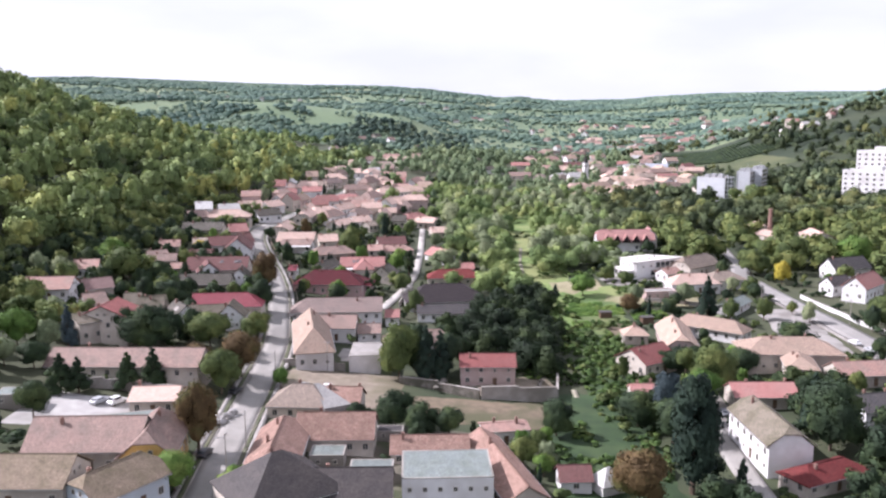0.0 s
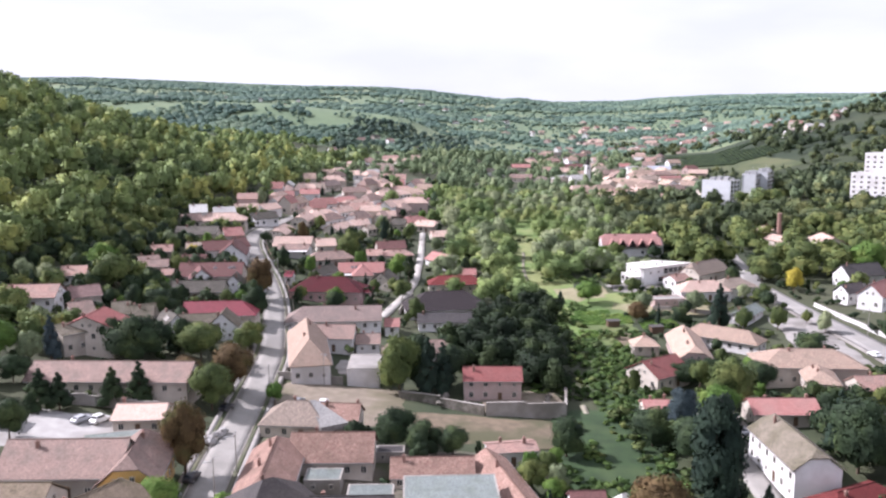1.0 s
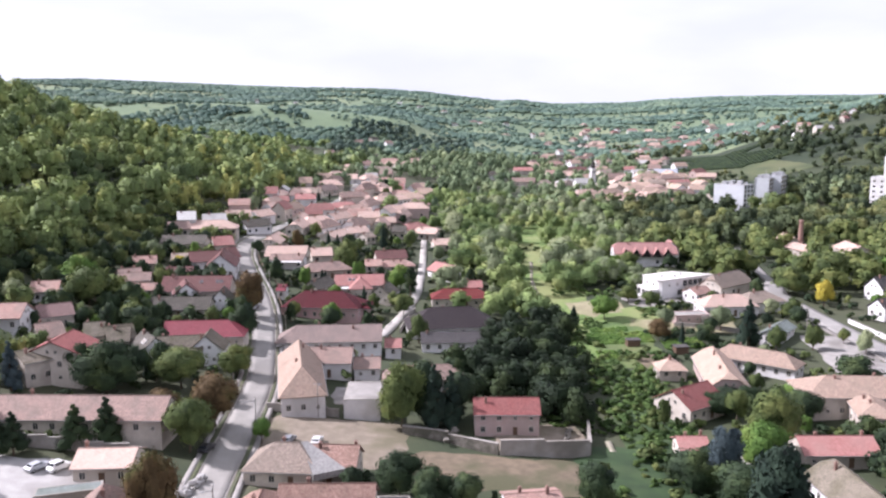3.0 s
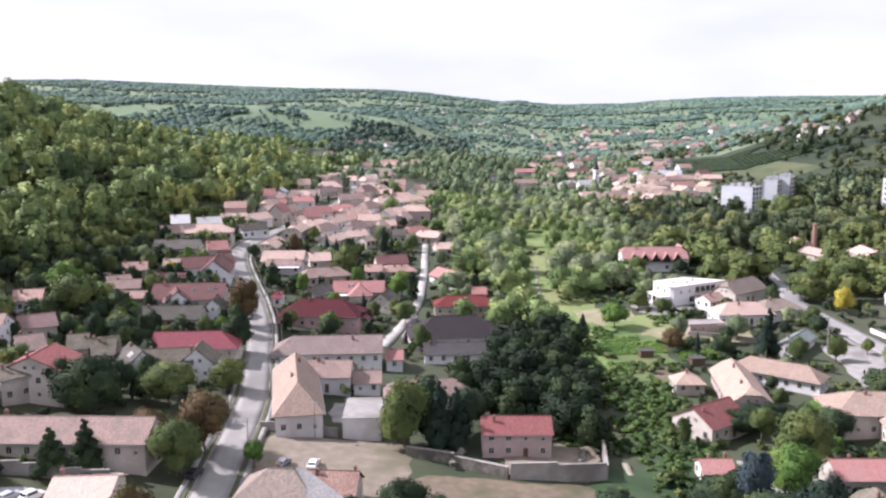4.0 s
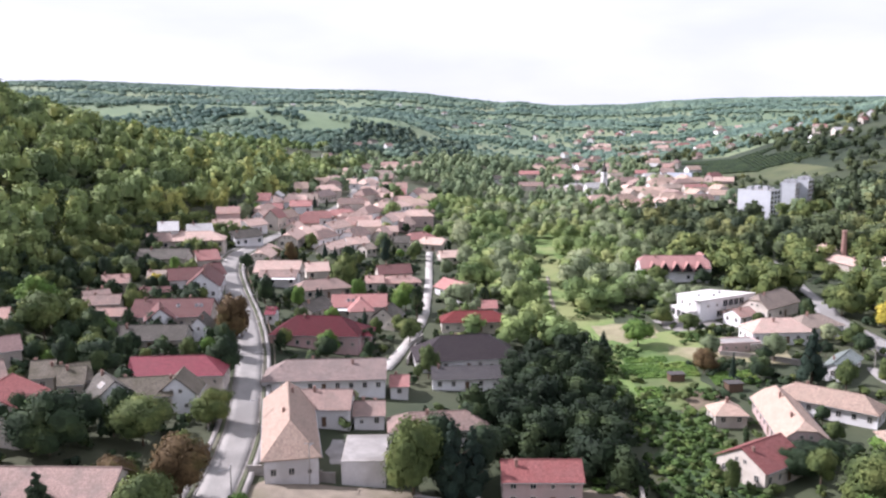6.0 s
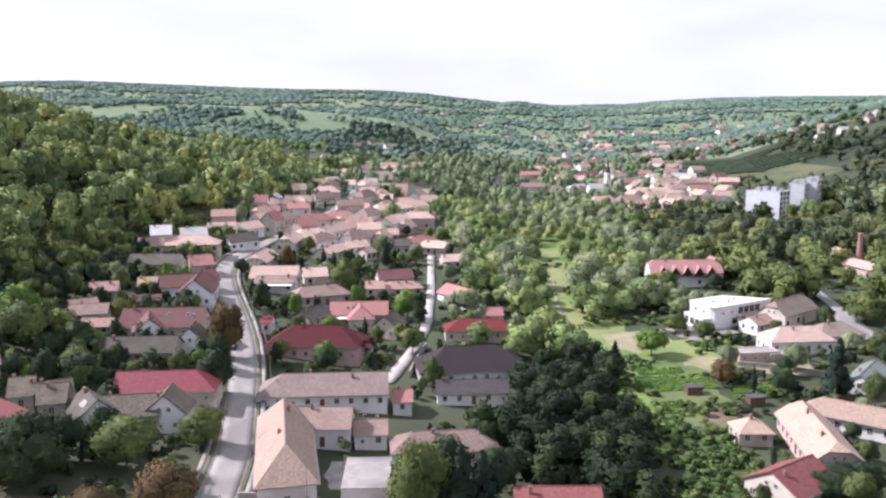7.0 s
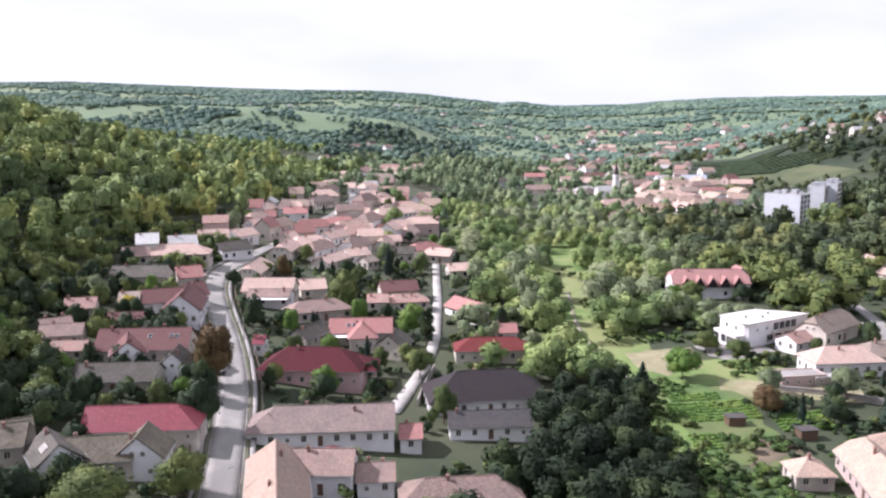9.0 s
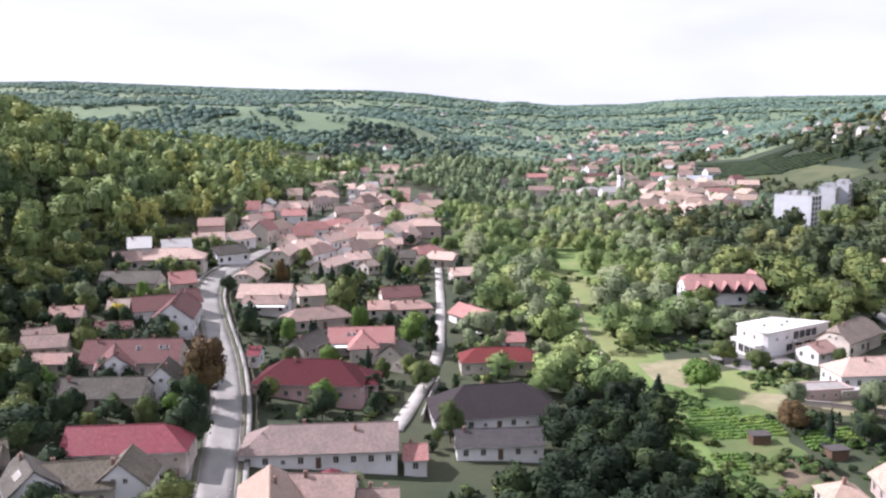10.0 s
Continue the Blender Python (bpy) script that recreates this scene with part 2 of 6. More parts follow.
def leaf_mat(name, dark, light, third, scale=0.16):
    """Foliage: hue drifts from tree to tree by place, brightness from leaf to leaf."""
    m = bpy.data.materials.new(name)
    m.use_nodes = True
    n, l = m.node_tree.nodes, m.node_tree.links
    b = n["Principled BSDF"]
    b.inputs["Roughness"].default_value = 0.75
    b.inputs["Specular IOR Level"].default_value = 0.2
    geo = n.new("ShaderNodeNewGeometry")
    k = n.new("ShaderNodeTexNoise")
    k.inputs["Scale"].default_value, k.inputs["Detail"].default_value = scale, 2
    l.new(geo.outputs["Position"], k.inputs["Vector"])
    ramp = n.new("ShaderNodeValToRGB")
    e = ramp.color_ramp.elements
    e[0].position, e[1].position = 0.36, 0.55
    e[0].color, e[1].color = (*dark, 1), (*light, 1)
    t = e.new(0.68)
    t.color = (*third, 1)
    l.new(k.outputs["Fac"], ramp.inputs[0])
    hsv = n.new("ShaderNodeHueSaturation")
    l.new(ramp.outputs[0], hsv.inputs["Color"])
    v = n.new("ShaderNodeMath")
    v.operation = 'MULTIPLY_ADD'
    v.inputs[1].default_value, v.inputs[2].default_value = 0.46, 0.63
    l.new(geo.outputs["Random Per Island"], v.inputs[0])
    l.new(v.outputs[0], hsv.inputs["Value"])
    l.new(hsv.outputs[0], b.inputs["Base Color"])
    tr = n.new("ShaderNodeBsdfTranslucent")
    l.new(hsv.outputs[0], tr.inputs["Color"])
    ad = n.new("ShaderNodeMixShader")
    ad.inputs[0].default_value = 0.17
    l.new(b.outputs[0], ad.inputs[1])
    l.new(tr.outputs[0], ad.inputs[2])
    l.new(ad.outputs[0], n["Material Output"].inputs["Surface"])
    return m


LEAF = {
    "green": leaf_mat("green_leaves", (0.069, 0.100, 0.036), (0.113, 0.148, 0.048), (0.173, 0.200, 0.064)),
    # The green leaves lifted by a quarter, so sunlight sits in the colour.
    "sunny": leaf_mat("sun_lifted_leaves", (0.087, 0.126, 0.045), (0.148, 0.186, 0.059), (0.220, 0.243, 0.080)),
    "dark": leaf_mat("dark_leaves", (0.027, 0.045, 0.025), (0.043, 0.070, 0.032), (0.077, 0.108, 0.041)),
    "bright": leaf_mat("bright_leaves", (0.088, 0.167, 0.037), (0.132, 0.220, 0.048), (0.194, 0.264, 0.067)),
    "willow": leaf_mat("willow_leaves", (0.181, 0.228, 0.124), (0.253, 0.300, 0.166), (0.337, 0.372, 0.207), 0.06),
    "autumn": leaf_mat("rusty_chestnut_leaves", (0.098, 0.064, 0.030), (0.136, 0.092, 0.041), (0.105, 0.105, 0.037)),
    "yellow": leaf_mat("yellow_leaves", (0.420, 0.350, 0.057), (0.520, 0.440, 0.069), (0.450, 0.400, 0.081)),
    "needle": leaf_mat("spruce_needles", (0.025, 0.044, 0.034), (0.036, 0.060, 0.041), (0.050, 0.080, 0.055)),
    "bluish": leaf_mat("blue_spruce_needles", (0.055, 0.080, 0.090), (0.075, 0.105, 0.115), (0.085, 0.115, 0.127)),
    "forest": leaf_mat("forest_leaves", (0.107, 0.157, 0.066), (0.231, 0.298, 0.108), (0.372, 0.386, 0.120), 0.040),
    "valley": leaf_mat("valley_leaves", (0.127, 0.195, 0.075), (0.241, 0.318, 0.114), (0.361, 0.402, 0.161), 0.05),
    "wood": leaf_mat("wood_leaves", (0.043, 0.064, 0.037), (0.102, 0.133, 0.060), (0.218, 0.230, 0.088), 0.045),
    # The blue lift in this dark wood is distance haze mixed into the colour.
    "spur": leaf_mat("hazed_spur_wood_leaves", (0.085, 0.135, 0.109), (0.110, 0.165, 0.127), (0.150, 0.200, 0.138), 0.02),
    # Bluer, less yellow than the valley leaves: haze over the town is tinted in.
    "town": leaf_mat("hazed_town_tree_leaves", (0.143, 0.207, 0.116), (0.217, 0.287, 0.152), (0.298, 0.356, 0.185), 0.03),
    "weed": leaf_mat("weed_leaves", (0.046, 0.088, 0.024), (0.079, 0.134, 0.036), (0.132, 0.191, 0.051)),
    "thicket": leaf_mat("thicket_leaves", (0.014, 0.026, 0.013), (0.024, 0.041, 0.018), (0.051, 0.075, 0.028), 0.09),
    # Paled and blued leaves: the haze of the far hills is painted in.
    "far": leaf_mat("hazed_far_wood_leaves", (0.097, 0.160, 0.130), (0.137, 0.210, 0.154), (0.200, 0.273, 0.182), 0.012),
}

# ---- terrain ----
def smooth(a, b, t):
    t = np.clip((t - a) / (b - a), 0, 1)
    return t * t * (3 - 2 * t)


CY = [-200, 150, 210, 280, 340, 420, 500, 640, 900, 1300, 2000, 2600, 3400]
CZ = [-3, 0, 1, 2.5, 5, 8.5, 11.5, 15, 23, 36, 52, 78, 40]
CX = [30, 30, 24, 22, 18, 12, 10, 30, 60, 110, 160, 200, 200]
def h(x, y):
    c = np.interp(y, CY, CX)
    l = np.maximum(c - 10 - x, 0)
    r = np.maximum(x - c - 12, 0)
    hill = np.interp(l, [0, 40, 70, 100, 130, 160, 230, 400, 560, 900], [0, 2.2, 5, 9.5, 14, 22, 55, 120, 140, 120])
    z = np.interp(y, CY, CZ) + hill * (1 - 0.72 * smooth(430, 760, y) * smooth(110, 180, l))
    east = np.interp(r, [0, 40, 90, 160, 260, 420, 700], [0, 4, 7, 12, 45, 80, 95])
    z = z + east * (0.35 + 0.65 * smooth(500, 900, y)) * (1 - 0.8 * smooth(1050, 1700, y))
    ridge = np.interp(x, [-1300, -600, -150, 400, 700, 1300], [108, 75, 58, 56, 59, 58])
    z = z + ridge * smooth(1100, 2600, y) * (1 - 0.5 * smooth(2700, 3400, y))
    z = z + 34 * np.exp(-((np.maximum(x + 150, 0)) / 75) ** 2 - ((y - 1180) / 110) ** 2)
    return z


def hz(x, y):
    return float(h(x, y))


def mesh_arrays(name, verts, quads, materials, smooth_faces=False, normals=None):
    """A mesh from arrays of vertices and four-cornered faces; normals: soft shading normals, one a vertex."""
    me = bpy.data.meshes.new(name)
    nq = len(quads)
    me.vertices.add(len(verts))
    me.vertices.foreach_set("co", np.asarray(verts, dtype=np.float32).ravel())
    me.loops.add(nq * 4)
    me.loops.foreach_set("vertex_index", np.asarray(quads, dtype=np.int32).ravel())
    me.polygons.add(nq)
    me.polygons.foreach_set("loop_start", np.arange(0, nq * 4, 4, dtype=np.int32))
    if smooth_faces:
        me.polygons.foreach_set("use_smooth", np.ones(nq, dtype=bool))
    me.update(calc_edges=True)
    if normals is not None:
        soft_normal = me.attributes.new("custom_normal", 'FLOAT_VECTOR', 'POINT')
        soft_normal.data.foreach_set("vector", np.asarray(normals, dtype=np.float32).ravel())
    for m in materials:
        me.materials.append(m)
    return me


def part(name, bm, material, parent, label=""):
    """Links a bmesh as one mesh object under a thing or a part."""
    me = bpy.data.meshes.new(name)
    bm.to_mesh(me)
    bm.free()
    me.materials.append(material)
    ob = new(name, me)
    ob.parent = parent
    if label:
        tagged(ob, label)
    return ob


def part_of(name, me, parent, m=None, label=""):
    ob = new(name, me)
    ob.parent = parent
    if m is not None:
        ob.matrix_basis = m
    if label:
        tagged(ob, label)
    return ob


def empty(name, m, label, category, group="", kind=""):
    ob = new(name)
    ob.matrix_world = m
    return tagged(ob, label, category, group, kind)


def box(bm, x0, y0, z0, x1, y1, z1, m=None):
    vs = [bm.verts.new(Vector((x, y, z)) if m is None else m @ Vector((x, y, z))) for x, y, z in
          ((x0, y0, z0), (x1, y0, z0), (x1, y1, z0), (x0, y1, z0), (x0, y0, z1), (x1, y0, z1), (x1, y1, z1), (x0, y1, z1))]
    for f in ((3, 2, 1, 0), (4, 5, 6, 7), (0, 1, 5, 4), (1, 2, 6, 5), (2, 3, 7, 6), (3, 0, 4, 7)):
        bm.faces.new([vs[i] for i in f])
    return vs


def bevel_all(bm, w):
    bmesh.ops.bevel(bm, geom=bm.edges[:], offset=w, segments=1, affect='EDGES')


# the ground, one sheet
gx = np.unique(np.concatenate([np.arange(-2600, -400, 60), np.arange(-400, -160, 12), np.arange(-160, 170, 4), np.arange(170, 420, 12), np.arange(420, 2600, 60)]).astype(float))
gy = np.unique(np.concatenate([np.arange(-1500, 0, 100), np.arange(0, 80, 10), np.arange(80, 480, 4), np.arange(480, 1000, 12), np.arange(1000, 2800, 30), np.arange(2800, 4700, 120)]).astype(float))
GX, GY = np.meshgrid(gx, gy)
rough_ground = 0.25 * np.sin(GX * 0.31 + 1.3 * np.sin(GY * 0.17)) * np.sin(GY * 0.27 + GX * 0.05)
GZ = h(GX, GY) + rough_ground * smooth(-1000, -150, -np.abs(GX)) - 0.3
gi = np.arange(GX.size).reshape(GX.shape)
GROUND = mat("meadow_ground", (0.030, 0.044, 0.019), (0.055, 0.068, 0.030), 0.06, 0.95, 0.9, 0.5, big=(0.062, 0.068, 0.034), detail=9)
# Dry meadow green, made paler and bluer to carry the distance haze.
FARMEADOW = mat("hazed_hill_meadow", (0.100, 0.155, 0.085), (0.145, 0.203, 0.108), 0.02, 0.95, 0.2, 0.3, big=(0.195, 0.23, 0.125), detail=9)
VINEGRASS = mat("vineyard_grass", (0.015, 0.029, 0.012), (0.025, 0.042, 0.016), 0.05, 0.95, 1, 0.3, big=(0.036, 0.050, 0.020), detail=8)
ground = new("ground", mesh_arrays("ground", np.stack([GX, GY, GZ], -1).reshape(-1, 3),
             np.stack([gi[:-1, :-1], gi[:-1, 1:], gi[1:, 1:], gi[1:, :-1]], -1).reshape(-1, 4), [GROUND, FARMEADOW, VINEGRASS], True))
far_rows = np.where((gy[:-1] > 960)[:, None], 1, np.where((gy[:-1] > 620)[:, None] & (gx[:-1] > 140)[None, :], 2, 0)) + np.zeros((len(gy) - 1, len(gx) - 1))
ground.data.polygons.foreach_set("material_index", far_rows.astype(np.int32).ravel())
tagged(ground, "grassy valley floor rising to wooded hills", "ground", kind="structure")


def along(pts, step):
    """Points every step metres on a smooth line through pts, with the way to the left."""
    pts = [Vector((*p, 0)) for p in pts]
    out = []
    for i in range(len(pts) - 1):
        p0, p1, p2, p3 = pts[max(i - 1, 0)], pts[i], pts[i + 1], pts[min(i + 2, len(pts) - 1)]
        k = max(1, int((p2 - p1).length / step))
        for j in range(k):
            t = j / k
            out.append(0.5 * (2 * p1 + (p2 - p0) * t + (2 * p0 - 5 * p1 + 4 * p2 - p3) * t * t + (3 * p1 - p0 - 3 * p2 + p3) * t ** 3))
    out.append(pts[-1])
    res = []
    for i, p in enumerate(out):
        d = (out[min(i + 1, len(out) - 1)] - out[max(i - 1, 0)]).normalized()
        res.append((p, Vector((-d.y, d.x, 0))))
    return res


def ribbon(name, pts, offs, lift, material, step=4.0, thick=0.0, wobble=0.0):
    """A strip draped over the ground; offs: its cross-section's offsets to the left; thick: how deep its sides go."""
    line = along(pts, step)
    vs, fs = [], []
    n = len(offs) + 2
    rr = random.Random(len(line))
    for p, s in line:
        base = hz(p.x, p.y)
        row = [offs[0], *offs, offs[-1]]
        for j, o in enumerate(row):
            w = rr.uniform(-wobble, wobble) if j in (0, 1, n - 2, n - 1) else 0
            q = p + s * (o + w)
            z = max(hz(q.x, q.y), base * 0.5 + 0.5 * hz(q.x, q.y)) + lift
            if j in (0, n - 1):
                z -= thick + 0.5
            vs.append((q.x, q.y, z))
    for i in range(len(line) - 1):
        for j in range(n - 1):
            a = i * n + j
            fs.append((a, a + n, a + n + 1, a + 1))
    ob = new(name, mesh_arrays(name, np.array(vs), np.array(fs)[:, ::-1], [material]))
    return ob


STREET = [(-44, 60), (-47, 110), (-52, 150), (-57, 190), (-61.5, 222), (-69, 252), (-76, 277), (-85, 302), (-97, 330), (-107, 356), (-111.5, 378), (-111, 400), (-110, 421)]
UPSTREET = [(-111, 400), (-110, 421), (-107.5, 450), (-106, 490), (-102, 535), (-102, 585), (-108, 640)]
ALLEY = [(-38.6, 272), (-37.8, 279), (-35.7, 294), (-34.1, 308.5), (-33.2, 330), (-34.1, 353), (-35.8, 384), (-38.9, 424), (-40, 440)]
ROAD = [(112, 150), (111, 200), (110, 240), (107.5, 268), (103, 300), (100, 332), (103.5, 352)]
UPLANE = [(103.5, 352), (105, 372), (108, 400), (110, 425)]
LANE = [(50, 110), (49.5, 147), (49, 174), (48, 190), (45, 205)]
for nm, pts, wd, lab in (("road_main", STREET[:12], 3.1, "grey worn asphalt village street"), ("road_upper_street", UPSTREET, 2.3, "narrow asphalt street between close rows of houses"), ("road_east", ROAD, 3.6, "pale asphalt road along the hillside"), ("road_upper", UPLANE, 1.9, "narrow pale lane between hillside trees"), ("road_lane", LANE, 2.3, "narrow asphalt lane beside the white house")):
    tagged(ribbon(nm, pts, [-wd, -wd / 2, 0, wd / 2, wd], 0.10, ROADPALE if nm in ("road_east", "road_upper") else ASPHALT_POS), lab, "road", kind="structure")
tagged(ribbon("road_alley", ALLEY, [-1.5, 0, 1.5], 0.10, GRAVEL, 3, 0, 0.10), "pale gravel alley between the gardens", "road", kind="structure")
for sgn in (-1, 1):
    o = sorted((sgn * 4.3, sgn * 5.3))
    tagged(ribbon("pavement_street", STREET[:12], o, 0.20, PAVING), "pale pavement along the village street", "pavement", kind="structure")
    k = sorted((sgn * 3.12, sgn * 3.32))
    tagged(ribbon("kerb_street", STREET[:12], k, 0.22, CONCRETE), "concrete kerb along the street", "kerb", kind="structure")
    o = sorted((sgn * 3.35, sgn * 4.28))
    tagged(ribbon("verge_street", STREET[:12], o, 0.16, VERGE, 4, 0, 0.05), "grass verge between kerb and pavement", "verge", kind="structure")
tagged(ribbon("pavement_east", ROAD, [4.2, 5.6], 0.2, PAVING), "pale pavement beside the hillside road", "pavement", kind="structure")
CREEK = [(34, 120), (28, 160), (22.5, 182), (20.3, 203), (21, 225), (22.5, 253), (21, 280), (19, 306), (13, 335), (11, 360), (12, 400)]
for stretch in (CREEK[:4], CREEK[7:]):
    tagged(ribbon("path_creek", stretch, [-0.7, 0.7], 0.08, PATHM, 3, 0, 0.2), "narrow pale footpath along the creek", "path", kind="structure")


def patch(name, x0, y0, x1, y1, material, label, lift=0.08, ang=0, kind="structure"):
    nx, ny = max(2, int(abs(x1 - x0) / 3)), max(2, int(abs(y1 - y0) / 3))
    cx, cy, c, s = (x0 + x1) / 2, (y0 + y1) / 2, math.cos(radians(ang)), math.sin(radians(ang))
    rr = random.Random(int(abs(x0 * 7 + y0)))
    vs, fs = [], []
    for j in range(ny + 1):
        for i in range(nx + 1):
            dx, dy = (x1 - x0) * (i / nx - 0.5), (y1 - y0) * (j / ny - 0.5)
            edge = i in (0, nx) or j in (0, ny)
            if edge:
                dx += rr.uniform(-0.8, 0.8)
                dy += rr.uniform(-0.8, 0.8)
            x, y = cx + dx * c - dy * s, cy + dx * s + dy * c
            vs.append((x, y, hz(x, y) + (lift if not edge else lift - 0.35)))
    for j in range(ny):
        for i in range(nx):
            a = j * (nx + 1) + i
            fs.append((a, a + 1, a + nx + 2, a + nx + 1))
    return tagged(new(name, mesh_arrays(name, np.array(vs), np.array(fs), [material], True)), label, name.split("_")[0], kind=kind)


HILLFIELD = mat("yellow_green_field", (0.042, 0.062, 0.022), (0.080, 0.098, 0.037), 0.06, 0.95, 1, 0.3, big=(0.115, 0.118, 0.055), detail=8)
# Two tones of one bank: WEEDY sunlit, LUSHBANK with shade mixed into its green.
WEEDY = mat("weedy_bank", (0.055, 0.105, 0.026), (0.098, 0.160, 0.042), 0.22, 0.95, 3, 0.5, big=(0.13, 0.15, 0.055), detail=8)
LUSHBANK = mat("shaded_lush_bank", (0.024, 0.052, 0.014), (0.046, 0.084, 0.023), 0.22, 0.95, 3, 0.5, big=(0.055, 0.075, 0.028), detail=8)
patch("yard_parking", -96, 148, -70, 166, PALEYARD, "pale paved yard with parked cars", 0.12, 8)
patch("yard_dirt", -53, 180, -22, 205, DUST, "dusty parking strip beside the street", 0.10, 5)
patch("field_dry", -22, 176, 14, 192, DIRT, "dry brown grass field", 0.10, 0)
patch("yard_concrete", -43, 213, -35, 226, PAVING, "pale concrete courtyard between white houses", 0.12, 8)
patch("field_soil", 19.5, 310, 42, 331, DRYGRASS, "dry mown garden plot by the creek", 0.12, 8)
patch("field_terrace", 38, 291, 74, 305, DRYGRASS, "dry terraced slope below the houses", 0.12, -12)
patch("yard_backs", -50, 140, 4, 171, YARD, "trodden back yards between old houses", 0.05, 3)
patch("field_clearing", 33, 255, 47, 270, DIRT, "small bare clearing among vegetable beds", 0.1, 12)
patch("lawn_bank", 23, 196, 40, 254, LUSHBANK, "lush green creek bank with shade in its dark colour", 0.07, 0)
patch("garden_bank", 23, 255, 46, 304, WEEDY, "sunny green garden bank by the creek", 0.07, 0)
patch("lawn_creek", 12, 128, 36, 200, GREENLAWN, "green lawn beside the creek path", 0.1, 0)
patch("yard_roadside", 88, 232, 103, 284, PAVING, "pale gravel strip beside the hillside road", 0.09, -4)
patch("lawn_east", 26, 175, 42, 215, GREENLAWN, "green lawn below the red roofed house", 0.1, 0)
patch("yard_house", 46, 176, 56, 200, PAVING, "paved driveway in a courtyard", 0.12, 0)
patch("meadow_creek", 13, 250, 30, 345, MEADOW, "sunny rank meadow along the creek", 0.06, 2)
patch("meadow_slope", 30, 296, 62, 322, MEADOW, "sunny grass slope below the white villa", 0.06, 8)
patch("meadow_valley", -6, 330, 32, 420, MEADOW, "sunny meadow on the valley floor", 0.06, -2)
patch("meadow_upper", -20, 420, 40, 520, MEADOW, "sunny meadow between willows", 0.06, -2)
patch("yard_terrace", -4, 195, 15, 210, DUST, "pale gravel terrace beside the pink house", 0.5, 4)
patch("yard_modern", 44, 322, 62, 338, PAVING, "pale stone terrace below the white villa", 0.14, 15)


# ---- houses ----
FOOT = []          # (x, y, radius) kept free of trees


def roof_loops(Lt, W, zw, H, k0, k1):
    """Corner points of a roof along x: the hip share of each end is k0, k1 (0 gable, 1 full hip)."""
    y = W / 2
    s = H - zw
    pts = {}
    for i, (sx, k) in enumerate(((-1, k0), (1, k1))):
        pts["r%d" % i] = Vector((sx * (Lt / 2 - k * y), 0, H))
        for sy, c in ((-1, "a"), (1, "b")):
            pts["e%d%s" % (i, c)] = Vector((sx * Lt / 2, sy * y, zw))
            pts["u%d%s" % (i, c)] = Vector((sx * Lt / 2, sy * k * y, H - k * s))
    def poly(names):
        out = []
        for n in names:
            if not out or (pts[n] - pts[out[-1]]).length > 1e-4:
                out.append(n)
        if (pts[out[0]] - pts[out[-1]]).length < 1e-4:
            out.pop()
        return out
    faces = [poly(["e0a", "e1a", "u1a", "r1", "r0", "u0a"]), poly(["e1b", "e0b", "u0b", "r0", "r1", "u1b"])]
    if k0 > 0:
        faces.append(poly(["u0b", "u0a", "r0"]))
    if k1 > 0:
        faces.append(poly(["u1a", "u1b", "r1"]))
    return pts, faces


def roof_mesh(Lt, W, zw, H, k0, k1, thick=0.2):
    pts, faces = roof_loops(Lt, W, zw, H, k0, k1)
    bm = bmesh.new()
    uv = bm.loops.layers.uv.new("UVMap")
    key, vs = {}, {}
    for n, p in pts.items():
        k = tuple(round(c, 3) for c in p)
        if k not in key:
            key[k] = bm.verts.new(p)
        vs[n] = key[k]
    tops = []
    for f in faces:
        loop = [vs[n] for n in f]
        loop = [v for i, v in enumerate(loop) if v is not loop[i - 1]]
        if len(set(loop)) >= 3:
            tops.append(bm.faces.new(loop))
    bm.normal_update()
    used = {v for f in tops for v in f.verts}
    bmesh.ops.delete(bm, geom=[v for v in bm.verts if v not in used], context='VERTS')
    low = {v: bm.verts.new(v.co - Vector((0, 0, thick))) for v in used}
    edge = [e for e in bm.edges if len(e.link_faces) == 1]
    for f in tops:
        bm.faces.new([low[v] for v in reversed(f.verts)])
    for e in edge:
        lp = e.link_loops[0]
        a, b = lp.vert, lp.link_loop_next.vert
        bm.faces.new([b, a, low[a], low[b]])
    bm.normal_update()
    for f in bm.faces:
        n = f.normal
        u = Vector((-n.y, n.x, 0))
        u = u.normalized() if u.length > 1e-3 else Vector((1, 0, 0))
        v = n.cross(u)
        for lp in f.loops:
            lp[uv].uv = (lp.vert.co.dot(u), lp.vert.co.dot(v))
    return bm


